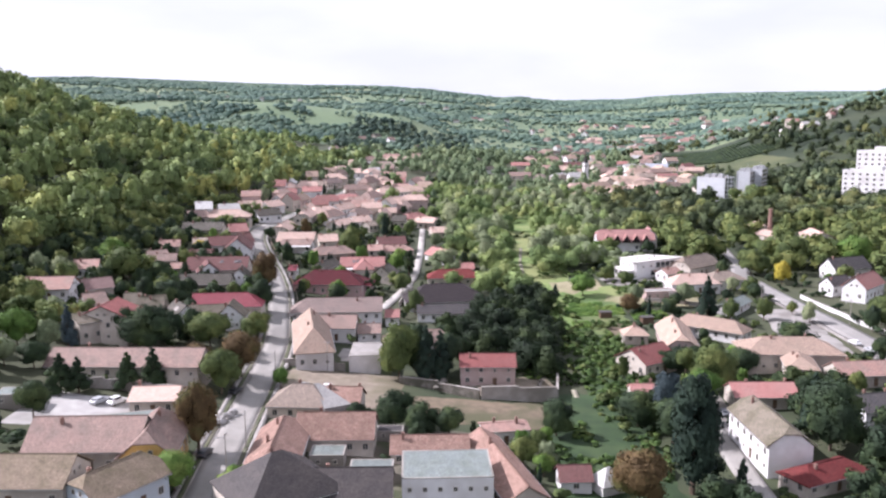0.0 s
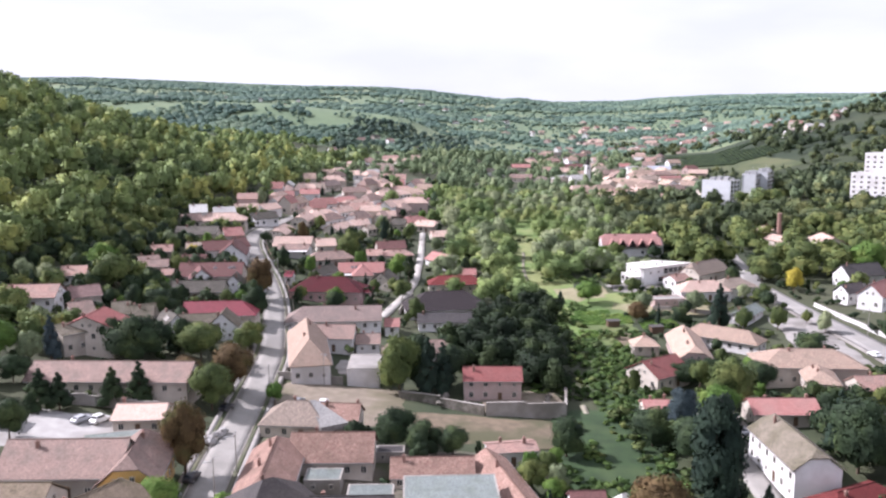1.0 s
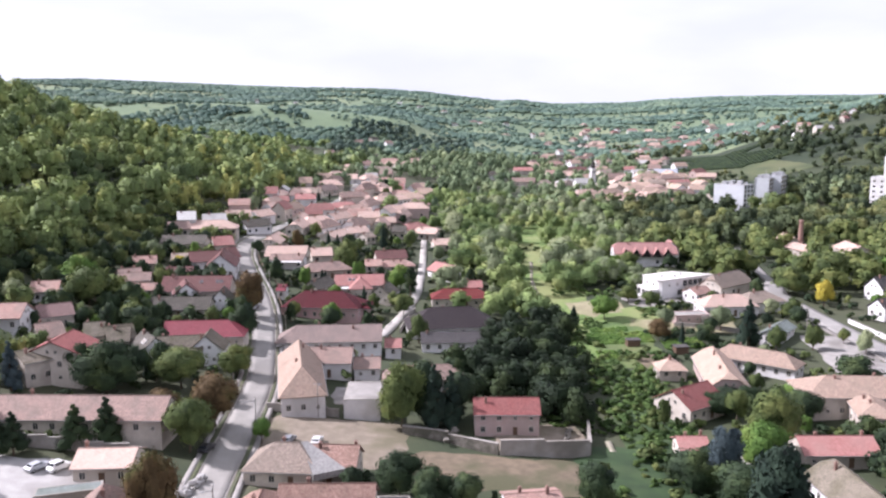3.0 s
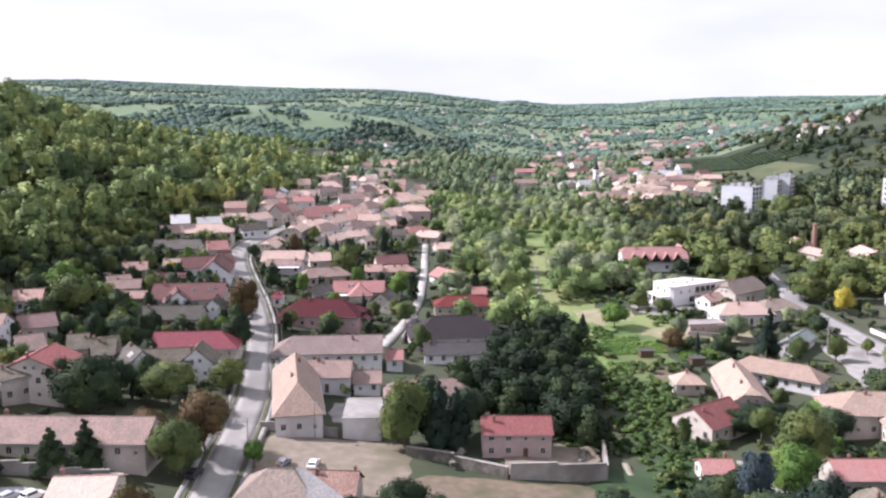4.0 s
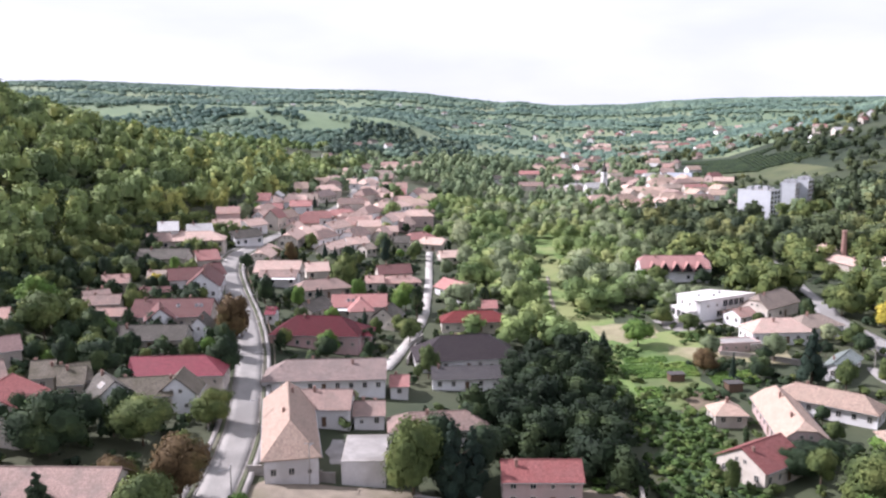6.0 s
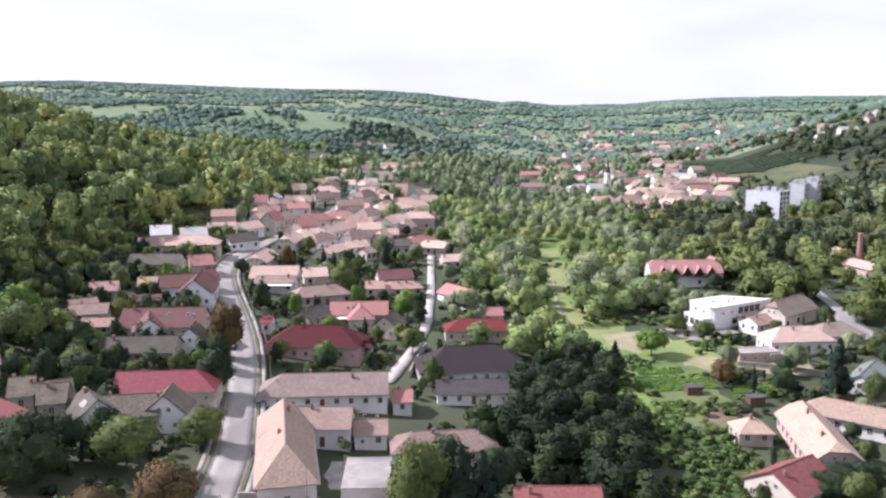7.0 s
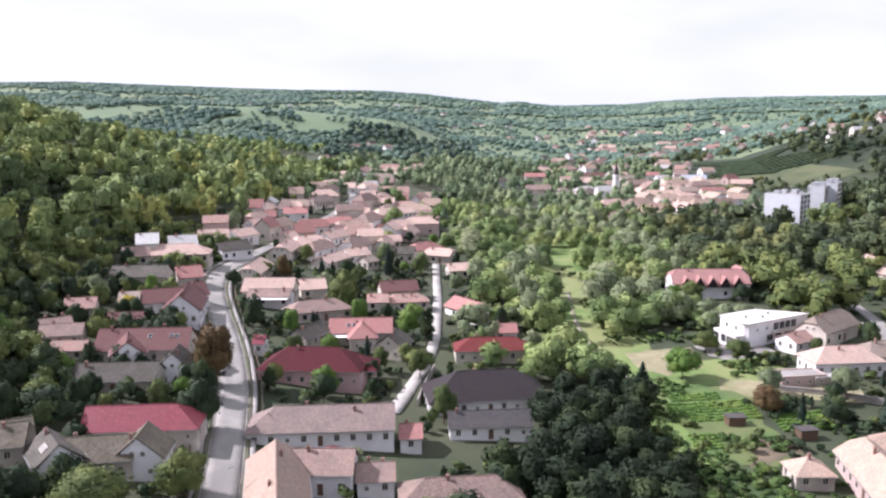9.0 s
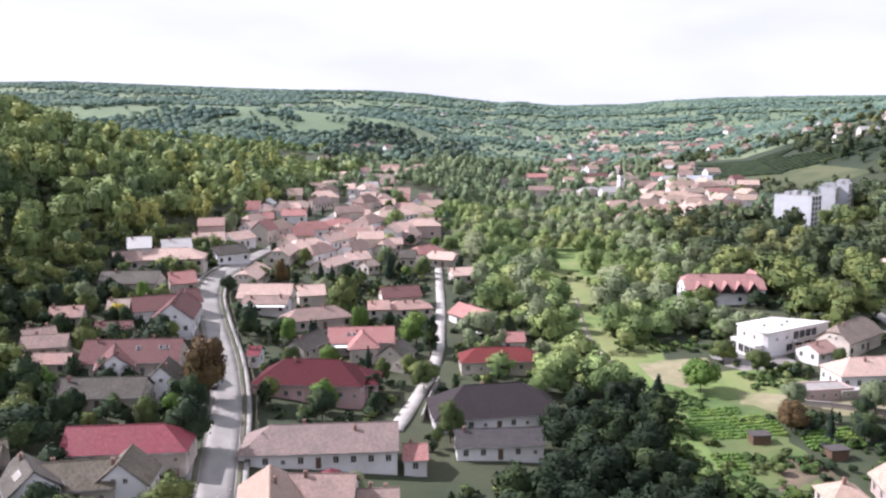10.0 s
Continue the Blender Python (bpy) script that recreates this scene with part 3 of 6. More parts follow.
def wall_mesh(Lt, W, zb, zw, H, k0, k1):
    pts, faces = roof_loops(Lt, W, zw, H, k0, k1)
    bm = bmesh.new()
    key = {}
    def v(p):
        k = tuple(round(c, 3) for c in p)
        if k not in key:
            key[k] = bm.verts.new(p)
        return key[k]
    for f in faces:
        bm.faces.new([v(pts[n]) for n in f])
    y, x = W / 2, Lt / 2
    b = {(sx, sy): v((sx * x, sy * y, zb)) for sx in (-1, 1) for sy in (-1, 1)}
    bm.faces.new([b[-1, -1], b[1, -1], v(pts["e1a"]), v(pts["e0a"])])
    bm.faces.new([b[1, 1], b[-1, 1], v(pts["e0b"]), v(pts["e1b"])])
    for i, sx, k in ((0, -1, k0), (1, 1, k1)):
        loop = [b[sx, -1], b[sx, 1], v(pts["e%db" % i])]
        if k < 1:
            loop += [v(pts["u%db" % i])] + ([v(pts["u%da" % i])] if k > 0 else [])
        loop.append(v(pts["e%da" % i]))
        if sx < 0:
            loop.reverse()
        bm.faces.new(loop)
    bm.faces.new([b[-1, 1], b[1, 1], b[1, -1], b[-1, -1]])
    bmesh.ops.recalc_face_normals(bm, faces=bm.faces[:])
    return bm


def frame_mesh(w, hh):
    """A window's frame with a glazing bar, standing in the xz plane, facing -y."""
    bm = bmesh.new()
    t = 0.09
    xs = [-w / 2, -w / 2 + t, -t / 2, t / 2, w / 2 - t, w / 2]
    zs = [0, t, hh - t, hh]
    grid = [[bm.verts.new((x, -0.05, z)) for x in xs] for z in zs]
    for j in range(3):
        for i in range(5):
            if not (j == 1 and i in (1, 3)):
                bm.faces.new([grid[j][i], grid[j][i + 1], grid[j + 1][i + 1], grid[j + 1][i]])
    rim = [e for e in bm.edges if len(e.link_faces) == 1]
    new_geom = bmesh.ops.extrude_edge_only(bm, edges=rim)["geom"]
    bmesh.ops.translate(bm, verts=[v for v in new_geom if isinstance(v, bmesh.types.BMVert)], vec=(0, 0.11, 0))
    me = bpy.data.meshes.new("window_frame")
    bm.to_mesh(me)
    bm.free()
    me.materials.append(FRAME)
    return me


def pane_mesh(w, hh):
    bm = bmesh.new()
    box(bm, -w / 2 + 0.08, -0.02, 0.08, w / 2 - 0.08, 0.05, hh - 0.08)
    me = bpy.data.meshes.new("pane")
    bm.to_mesh(me)
    bm.free()
    me.materials.append(GLASS)
    return me


def door_mesh(w, hh):
    bm = bmesh.new()
    box(bm, -w / 2, -0.05, 0, w / 2, 0.05, hh)
    box(bm, -w / 2 + 0.12, -0.075, 0.15, w / 2 - 0.12, -0.052, hh * 0.45)
    box(bm, -w / 2 + 0.12, -0.075, hh * 0.52, w / 2 - 0.12, -0.052, hh - 0.15)
    me = bpy.data.meshes.new("door")
    bm.to_mesh(me)
    bm.free()
    me.materials.append(WOOD)
    return me


WIN = [(frame_mesh(w, hh), pane_mesh(w, hh)) for w, hh in ((1.1, 1.4), (0.8, 0.9), (1.5, 1.4))]
DOOR = door_mesh(1.0, 2.1)


PLAIN = []
for w, hh in ((1.2, 1.4),):
    bm = bmesh.new()
    box(bm, -w / 2, -0.03, 0, w / 2, 0.05, hh)
    me = bpy.data.meshes.new("window")
    bm.to_mesh(me)
    bm.free()
    me.materials.append(GLASS)
    PLAIN.append(me)


def chimney_meshes(hh):
    bm = bmesh.new()
    box(bm, -0.32, -0.28, -1.2, 0.32, 0.28, hh)
    bevel_all(bm, 0.02)
    me = bpy.data.meshes.new("chimney")
    bm.to_mesh(me)
    bm.free()
    me.materials.append(BRICK)
    bm = bmesh.new()
    box(bm, -0.42, -0.38, hh, 0.42, 0.38, hh + 0.12)
    box(bm, -0.14, -0.14, hh + 0.12, 0.14, 0.14, hh + 0.35)
    mc = bpy.data.meshes.new("chimney_cap")
    bm.to_mesh(mc)
    bm.free()
    mc.materials.append(BRICK)
    return me, mc


CHIM = chimney_meshes(0.9)
ENDS = {"gable": (0, 0), "hip": (1, 1), "half": (0.4, 0.4), "halfL": (1, 0), "halfR": (0, 1), "halfN": (0.35, 0.35)}
COLOUR_WORDS = {"brown": "brown tiled", "olive": "mottled brown tiled", "pink": "pale pink clay tiled", "pale": "bleached pale clay tiled", "clay": "sandy clay tiled", "pinkold": "patchy pink clay tiled", "rust": "faded clay tiled", "rustgrey": "greyed clay tiled", "tan": "tan tiled", "black": "charcoal tiled",
                "red": "bright red tiled", "terra": "terracotta tiled", "darkred": "dark red tiled", "scarlet": "red sheet metal", "crimson": "deep crimson tiled", "brownred": "brownish red tiled", "greyold": "weathered grey tiled", "mossy": "mossy grey tiled", "slate": "dark slate",
                "purple": "dark plum tiled", "villa": "rose clay tiled", "bluegrey": "blue-grey sheet", "white": "pale grey sheet", "silver": "galvanised flat"}
WALL_WORDS = {"white": "white plaster", "whitegrey": "greyish white plaster", "cream": "cream plaster", "yellow": "ochre yellow plaster", "pinkwall": "dusty pink plaster", "rose": "rose plaster", "blue": "pale blue plaster"}
SHAPE_WORDS = {"gable": "gabled", "hip": "hipped", "half": "half-hipped", "halfL": "hipped", "halfR": "hipped", "halfN": "half-hipped"}


def house(x, y, L, W, rz, wall, H, shape, roof, walls, chimneys=1, detail=2, where="a garden", storeys=0, gap=3.0, name="house", front=(1, 1, 1, 1)):
    """A house whose ridge runs along its own x axis; L is the ridge's length."""
    k0, k1 = ENDS[shape]
    Lt = L + (k0 + k1) * W / 2
    c, s = math.cos(radians(rz)), math.sin(radians(rz))
    if k0 != k1:
        o = (k1 - k0) * W / 4
        x, y = x + o * c, y + o * s
    zs = [hz(x + a * Lt / 2 * c - b * W / 2 * s, y + a * Lt / 2 * s + b * W / 2 * c) for a in (-1, 0, 1) for b in (-1, 0, 1)]
    z0 = hz(x, y)
    zb = min(zs) - z0 - 0.6
    words = "%s house with a %s %s roof" % (WALL_WORDS[walls], COLOUR_WORDS[roof], SHAPE_WORDS[shape])
    top = empty(name, pose(x, y, z0, 0, 0, rz), words, "house")
    n = max(1, int(Lt / 8))
    for i in range(n):
        FOOT.append((x + (i + 0.5 - n / 2) * Lt / n * c, y + (i + 0.5 - n / 2) * Lt / n * s, W / 2 + 1.5))
    body = part("wall", wall_mesh(Lt - 0.7, W - 0.9, zb, wall - 0.28, H - 0.28, k0, k1), WALL[walls], top)
    sl = (H - wall) / (W / 2)
    rf = part("roof", roof_mesh(Lt, W + 0.3, wall - 0.15 * sl, H, k0, k1), ROOF[roof], top)
    # ridge cap
    if L > 2:
        bm = bmesh.new()
        box(bm, -L / 2, -0.13, H - 0.09, L / 2, 0.13, H + 0.07)
        bevel_all(bm, 0.04)
        cap = part("ridge_cap", bm, ROOF[roof], rf)
        cap.location.x = (k0 - k1) * W / 4
    rr = random.Random(int(abs(x) * 13 + abs(y) * 7))
    for i in range(chimneys):
        cx = (k0 - k1) * W / 4 + L * (rr.uniform(0.15, 0.4) * (1 if i % 2 else -1))
        cy = rr.choice((-1, 1)) * rr.uniform(0.5, 1.4)
        ch = part_of("chimney", CHIM[0], top, Matrix.Translation((cx, cy, H - abs(cy) * sl)) @ Matrix.Diagonal((0.85, 0.85, rr.uniform(0.75, 1.25), 1)))
        part_of("cap", CHIM[1], ch)
    if detail >= 2:
        for sy in (-1, 1):
            bm = bmesh.new()
            yy = sy * (W / 2 + 0.2)
            zz = wall - 0.2 * sl - 0.12
            box(bm, -Lt / 2 + 0.2, yy - 0.08, zz - 0.08, Lt / 2 - 0.2, yy + 0.08, zz + 0.06)
            part("gutter", bm, METAL, top)
    # openings
    st = storeys or (2 if wall > 4.7 else 1)
    sides = ((0, Lt - 0.7, (W - 0.9) / 2, 0, -1, front[0]), (180, Lt - 0.7, (W - 0.9) / 2, 0, 1, front[1]), (-90, W - 0.9, (Lt - 0.7) / 2, -1, 0, front[2]), (90, W - 0.9, (Lt - 0.7) / 2, 1, 0, front[3]))
    for ang, length, dist, ax, ay, on in sides:
        if not on:
            continue
        cnt = max(1, int(length / gap)) if detail else 1
        for f in range(st):
            zf = 0.95 + f * 2.75
            if zf + 1.5 > wall:
                continue
            for i in range(cnt):
                if detail < 2 and rr.random() < 0.3:
                    continue
                u = (i + 0.5) / cnt * length - length / 2
                m = Matrix.Rotation(radians(ang), 4, 'Z') @ Matrix.Translation((u, -dist - 0.03, zf))
                if f == 0 and i == cnt // 2 and ay == -1 and cnt > 2:
                    part_of("door", DOOR, top, m @ Matrix.Translation((0, 0, -0.9)))
                    continue
                kind = WIN[0] if rr.random() < 0.8 else WIN[1]
                if detail < 2:
                    part_of("window", PLAIN[0], top, m)
                    continue
                w = part_of("window", kind[0], top, m)
                part_of("pane", kind[1], w)
        if on and ax and (k0 if ax < 0 else k1) < 0.9 and H - wall > 2.6 and detail:
            m = Matrix.Rotation(radians(ang), 4, 'Z') @ Matrix.Translation((0, -dist - 0.03, wall + 0.25))
            for du in ((-0.9, 0.9) if W > 8 else (0,)):
                w = part_of("window", WIN[1][0], top, m @ Matrix.Translation((du, 0, 0)))
                part_of("pane", WIN[1][1], w)
    return top


def dormer(top, x, y, z, w, hh, depth, roof, wallmat):
    """A gabled dormer on a house, facing the house's -y side."""
    bm = bmesh.new()
    vs = [bm.verts.new(p) for p in ((-w / 2, 0, 0), (w / 2, 0, 0), (0, 0, hh), (-w / 2, depth, 0), (w / 2, depth, 0), (0, depth, hh))]
    for f in ((0, 1, 2), (5, 4, 3), (0, 2, 5, 3), (1, 4, 5, 2), (0, 3, 4, 1)):
        bm.faces.new([vs[i] for i in f])
    d = part("dormer", bm, wallmat, top)
    d.location = (x, y, z)
    bm = bmesh.new()
    for sx in (-1, 1):
        t = [bm.verts.new(p) for p in ((0, -0.03, hh + 0.1), (sx * (w / 2 + 0.15), -0.03, -0.2), (sx * (w / 2 + 0.15), depth, -0.2), (0, depth, hh + 0.1))]
        u = [bm.verts.new(v.co + Vector((0, 0, 0.16))) for v in t]
        bm.faces.new(t)
        bm.faces.new(u[::-1])
        for i in range(4):
            bm.faces.new([t[i], u[i], u[(i + 1) % 4], t[(i + 1) % 4]])
    bmesh.ops.recalc_face_normals(bm, faces=bm.faces[:])
    uv = bm.loops.layers.uv.new("UVMap")
    for f in bm.faces:
        for lp in f.loops:
            lp[uv].uv = (lp.vert.co.y, lp.vert.co.x * 1.3)
    part("dormer_roof", bm, ROOF[roof], d)
    return d




# flat-roofed blocks
def block(name, x, y, w, d, hh, rz, walls, label, category, roofmat=None, win=None, cols=4, rows=2, sides=(1, 1, 1, 1), parapet=0.35):
    zs = [hz(x + a * w / 2, y + b * d / 2) for a in (-1, 0, 1) for b in (-1, 0, 1)]
    z0 = hz(x, y)
    top = empty(name, pose(x, y, z0, 0, 0, rz), label, category)
    FOOT.append((x, y, max(w, d) / 2 + 1.5))
    bm = bmesh.new()
    box(bm, -w / 2, -d / 2, min(zs) - z0 - 0.6, w / 2, d / 2, hh)
    bevel_all(bm, 0.03)
    part("wall", bm, walls, top)
    bm = bmesh.new()
    t = 0.25
    for a in ((-w / 2 - 0.06, -d / 2 - 0.06, w / 2 + 0.06, -d / 2 + t), (-w / 2 - 0.06, d / 2 - t, w / 2 + 0.06, d / 2 + 0.06), (-w / 2 - 0.06, -d / 2 + t, -w / 2 + t, d / 2 - t), (w / 2 - t, -d / 2 + t, w / 2 + 0.06, d / 2 - t)):
        box(bm, a[0], a[1], hh + 0.003, a[2], a[3], hh + parapet)
    part("parapet", bm, CONCRETE if parapet < 0.2 else walls, top)
    bm = bmesh.new()
    uv = bm.loops.layers.uv.new("UVMap")
    box(bm, -w / 2 + t, -d / 2 + t, hh + 0.003, w / 2 - t, d / 2 - t, hh + 0.08)
    for f in bm.faces:
        for lp in f.loops:
            lp[uv].uv = (lp.vert.co.x, lp.vert.co.y)
    part("roof", bm, roofmat or CONCRETE, top)
    fm, pm = win or WIN[0]
    for k, (ang, length, dist) in enumerate(((0, w, d / 2), (180, w, d / 2), (-90, d, w / 2), (90, d, w / 2))):
        if not sides[k]:
            continue
        cc = cols if k < 2 else max(1, int(round(cols * d / w)))
        for r in range(rows):
            for i in range(cc):
                m = Matrix.Rotation(radians(ang), 4, 'Z') @ Matrix.Translation(((i + 0.5) / cc * length - length / 2, -dist - 0.03, 0.95 + r * (hh - 0.4) / rows))
                wv = part_of("window", fm, top, m)
                part_of("pane", pm, wv)
    return top


house(-71.7, 136.7, 20.3, 12, 5, 4.2, 8.5, "gable", "rust", "cream", 1, 2)
house(-61.5, 139.3, 12.2, 10, -78, 4.6, 8.8, "half", "rust", "yellow", 1, 2)
house(-75.7, 121.9, 18.0, 11, 3, 3.6, 7, "gable", "olive", "cream", 1, 2)
house(-61.2, 123.3, 10.5, 10, 62, 4.2, 7.5, "half", "olive", "blue", 1, 2)
house(-71.3, 164.1, 10.3, 9, 7, 3.2, 5, "gable", "pale", "cream", 1, 2)
house(-85.4, 181.7, 36.3, 11, 2, 3.2, 6.2, "gable", "rust", "cream", 1, 2)
house(-42.2, 173.2, 4.5, 10, -1, 3.2, 6.8, "hip", "tan", "cream", 1, 2)
house(-34.2, 175.9, 10.2, 9, -1, 3.2, 6.2, "gable", "pinkold", "cream", 2, 2)
house(-31.6, 158.2, 16.1, 11, 4, 3.3, 7, "gable", "pinkold", "cream", 1, 2)
house(-40.6, 145.9, 18.0, 10, -84, 3.3, 6.6, "half", "pinkold", "cream", 2, 2)
house(-35.9, 129.2, 2.0, 16, 39, 4.5, 10.5, "hip", "black", "cream", 1, 2)
house(-25.0, 131.1, 16.9, 10, 5, 4.5, 8, "gable", "black", "cream", 1, 2)
block("workshop", -8.1, 139.5, 15.8, 12, 6.4, 6, WALL["white"], "white workshop with a low galvanised sheet roof", "workshop", ROOF["silver"], WIN[1], 6, 2, (1, 0, 1, 1), 0.15)
house(-12.5, 155.9, 15.8, 8, 5, 2.6, 5, "gable", "pinkold", "cream", 1, 2)
house(1.9, 147.9, 29.2, 8, -72, 3, 5.5, "gable", "pinkold", "cream", 1, 2)
house(15.3, 147.5, 6.5, 6, 6, 2.6, 4.6, "gable", "brownred", "white", 0, 2)
house(21.6, 147.0, 1.0, 5, 30, 2.4, 4.8, "hip", "white", "whitegrey", 0, 2)
house(2.3, 167.4, 10.2, 6, 13, 3.4, 4.2, "gable", "pink", "white", 2, 2)
house(-1.7, 205.9, 14.6, 8.5, 3, 5.2, 7.6, "gable", "red", "pinkwall", 1, 2)
house(56.2, 164.2, 17.9, 9.5, -85, 6.2, 9.6, "halfN", "mossy", "white", 1, 2, front=(1, 1, 1, 0))
house(63.7, 193.5, 15.4, 9, 3, 2.9, 5.2, "gable", "terra", "cream", 2, 2)
house(79.3, 221.7, 13.4, 13, 0, 4.8, 8, "hip", "clay", "cream", 2, 2)
house(78.5, 210.6, 5.4, 8, -101, 4.4, 6.5, "hip", "clay", "cream", 2, 2)
house(92.7, 207.9, 15.4, 9, 8, 3, 5.5, "gable", "pink", "cream", 1, 2)
house(85.4, 183.0, 11.4, 9, 15, 3.4, 6, "gable", "slate", "white", 2, 2)
house(62.3, 150.8, 9.5, 7.5, 29, 2.6, 4.5, "hip", "crimson", "cream", 1, 2)
house(41.5, 220.4, 13.0, 11.5, 38, 3.5, 6.8, "gable", "red", "cream", 1, 2)
house(36.3, 196.5, 6.5, 7, 3, 2.6, 4.2, "gable", "terra", "cream", 2, 2)
house(53.7, 240.2, 23.5, 10, -95, 3.4, 7, "half", "clay", "pinkwall", 2, 2)
house(66.4, 251.1, 15.0, 8, -37, 3.2, 6, "hip", "clay", "white", 1, 2)
house(42.5, 246.9, 0.8, 7, 3, 2.8, 5.2, "hip", "clay", "cream", 1, 2)
house(74.0, 309.6, 9.3, 10, 8, 3.6, 6.8, "hip", "pale", "white", 1, 2)
house(86.5, 315.3, 6.4, 10, 19, 3.4, 6.2, "hip", "tan", "white", 1, 2)
house(81.5, 337.7, 16.6, 10, 43, 4, 8, "half", "tan", "cream", 1, 1)
house(69.1, 328.5, 8.1, 8, 31, 3, 5, "gable", "pink", "white", 1, 2)
house(81.5, 280.9, 17.7, 6.5, 54, 2.6, 4.4, "gable", "silver", "white", 1, 2)
house(137.7, 328.9, 18.0, 9, 22, 4, 8, "gable", "slate", "white", 1, 2)
house(124.4, 303.9, 10.4, 7, 28, 3.6, 6.5, "gable", "slate", "white", 1, 2)
house(131.7, 298.2, 18.0, 9, 47, 4.6, 8.5, "gable", "terra", "white", 1, 2)
house(133.8, 423.5, 18.0, 9, -92, 4, 6, "gable", "pale", "cream", 1, 1)
house(132.4, 399.4, 18.0, 9, -78, 4, 6, "gable", "pale", "cream", 2, 1)
house(151.1, 394.5, 18.0, 11, -92, 4.5, 7, "gable", "pale", "cream", 2, 1)
house(-50.7, 219.6, 24.5, 10.5, 105, 4.2, 9.5, "hip", "clay", "whitegrey", 2, 2)
house(-46.2, 234.1, 11.6, 9, 2, 4, 7, "gable", "rust", "white", 1, 2)
house(-37.1, 235.2, 7.1, 7, 7, 2.9, 5, "gable", "rust", "white", 2, 2)
house(-48.1, 255.5, 24.1, 11, 7, 3.2, 6.8, "halfL", "rustgrey", "white", 2, 2)
house(-32.9, 255.8, 4.9, 8, 6, 2.9, 4.6, "gable", "terra", "white", 1, 2)
house(-59.6, 289.0, 12.6, 13, -2, 3.8, 8, "hip", "darkred", "rose", 1, 2)
house(-51.0, 291.4, 3.6, 10, 2, 3.6, 6.4, "hip", "darkred", "rose", 1, 2)
terrace_house = house(-53.5, 322.9, 18.0, 10, 6, 3.6, 6.8, "gable", "terra", "cream", 2, 2)
house(-52.9, 320.0, 6.3, 8, -78, 3.5, 6.6, "hip", "terra", "cream", 1, 2)
house(-43.1, 313.7, 8.4, 8, 74, 3.4, 6.4, "gable", "greyold", "cream", 2, 2)
house(-87.7, 353.6, 16.7, 11, 1, 3.6, 7, "gable", "pale", "cream", 1, 1)
house(-86.1, 347.3, 13.8, 8, 1, 3.2, 5, "gable", "rust", "white", 2, 1)
house(-69.6, 339.7, 11.2, 9, 26, 3.2, 6, "hip", "rust", "cream", 2, 1)
house(-76.6, 364.6, 9.1, 8, 20, 3.2, 6, "gable", "pale", "cream", 2, 1)
house(-66.6, 314.2, 12.9, 7, 70, 3, 5.5, "gable", "greyold", "cream", 1, 2)
house(-76.5, 301.7, 3.4, 6, 2, 3, 4.6, "gable", "scarlet", "white", 2, 2)
house(-49.1, 376.6, 13.5, 9, 19, 3.2, 6.2, "gable", "brownred", "cream", 1, 1)
house(-45.0, 363.5, 7.3, 8, 15, 2.9, 5, "hip", "pink", "cream", 2, 1)
house(-53.9, 359.6, 7.1, 8, 8, 2.9, 5, "gable", "pink", "cream", 1, 1)
house(-99.7, 377.1, 18.0, 9, 93, 3.3, 6.2, "half", "pale", "cream", 1, 1)
house(-99.2, 418.6, 18.0, 9, 92, 3.4, 6.5, "half", "pale", "cream", 1, 1)
house(-94.2, 436.4, 9.5, 10, 48, 3.4, 6.5, "hip", "pale", "cream", 2, 1)
house(-79.5, 411.6, 17.7, 8, 71, 3, 5.5, "gable", "pale", "cream", 1, 1)
house(-72.5, 428.8, 10.6, 8, 36, 3.1, 5.8, "gable", "pale", "white", 2, 1)
house(-87.6, 458.1, 17.1, 9, 68, 3.4, 6.4, "gable", "pale", "white", 1, 1)
house(-85.1, 491.1, 13.3, 9, 46, 3.4, 6.4, "half", "pale", "white", 1, 1)
house(-69.9, 534.0, 18.0, 10, 47, 6, 9, "hip", "pale", "white", 1, 1)
house(-68.7, 497.0, 9.4, 8, 30, 3.2, 6, "gable", "terra", "pinkwall", 1, 1)
house(-52.7, 440.9, 7.5, 8, 1, 3.6, 6.4, "gable", "greyold", "cream", 1, 1)
house(-47.2, 456.9, 9.1, 9, 51, 3.3, 6, "hip", "terra", "cream", 2, 1)
house(-38.6, 446.6, 9.3, 9, -20, 3.3, 6, "half", "pale", "cream", 1, 1)
house(-30.0, 418.1, 9.0, 8, 18, 3.1, 5.6, "gable", "pale", "cream", 1, 1)
house(-66.2, 419.6, 6.9, 7, 55, 3, 5, "gable", "tan", "cream", 1, 1)
house(-76.9, 230.2, 8.1, 9, 98, 3.8, 7.6, "gable", "mossy", "white", 1, 2)
house(-83.4, 228.7, 11.7, 9, 13, 3, 6, "gable", "mossy", "cream", 1, 2)
grey_house = house(-89.7, 224.5, 10.1, 8, -50, 3.4, 6.6, "gable", "greyold", "white", 1, 2)
house(-99.7, 229.1, 7.1, 9, 35, 3.2, 6, "gable", "mossy", "cream", 1, 2)
house(-84.5, 243.0, 16.9, 9.5, 8, 3, 6.4, "halfR", "scarlet", "cream", 0, 2)
house(-87.8, 273.5, 8.2, 8, 98, 4, 7.8, "gable", "greyold", "white", 1, 2)
house(-96.9, 264.4, 18.0, 9, 6, 2.9, 5.8, "gable", "greyold", "cream", 1, 2)
dormer_house = house(-99.5, 285.4, 22.0, 12, 7, 3.5, 7.4, "gable", "brownred", "cream", 2, 2)
house(-102.1, 280.9, 14.4, 8, 113, 3.5, 6.6, "gable", "brownred", "white", 1, 2)
house(-117.3, 275.1, 16.9, 6, 5, 2.8, 4.4, "gable", "pink", "cream", 1, 2)
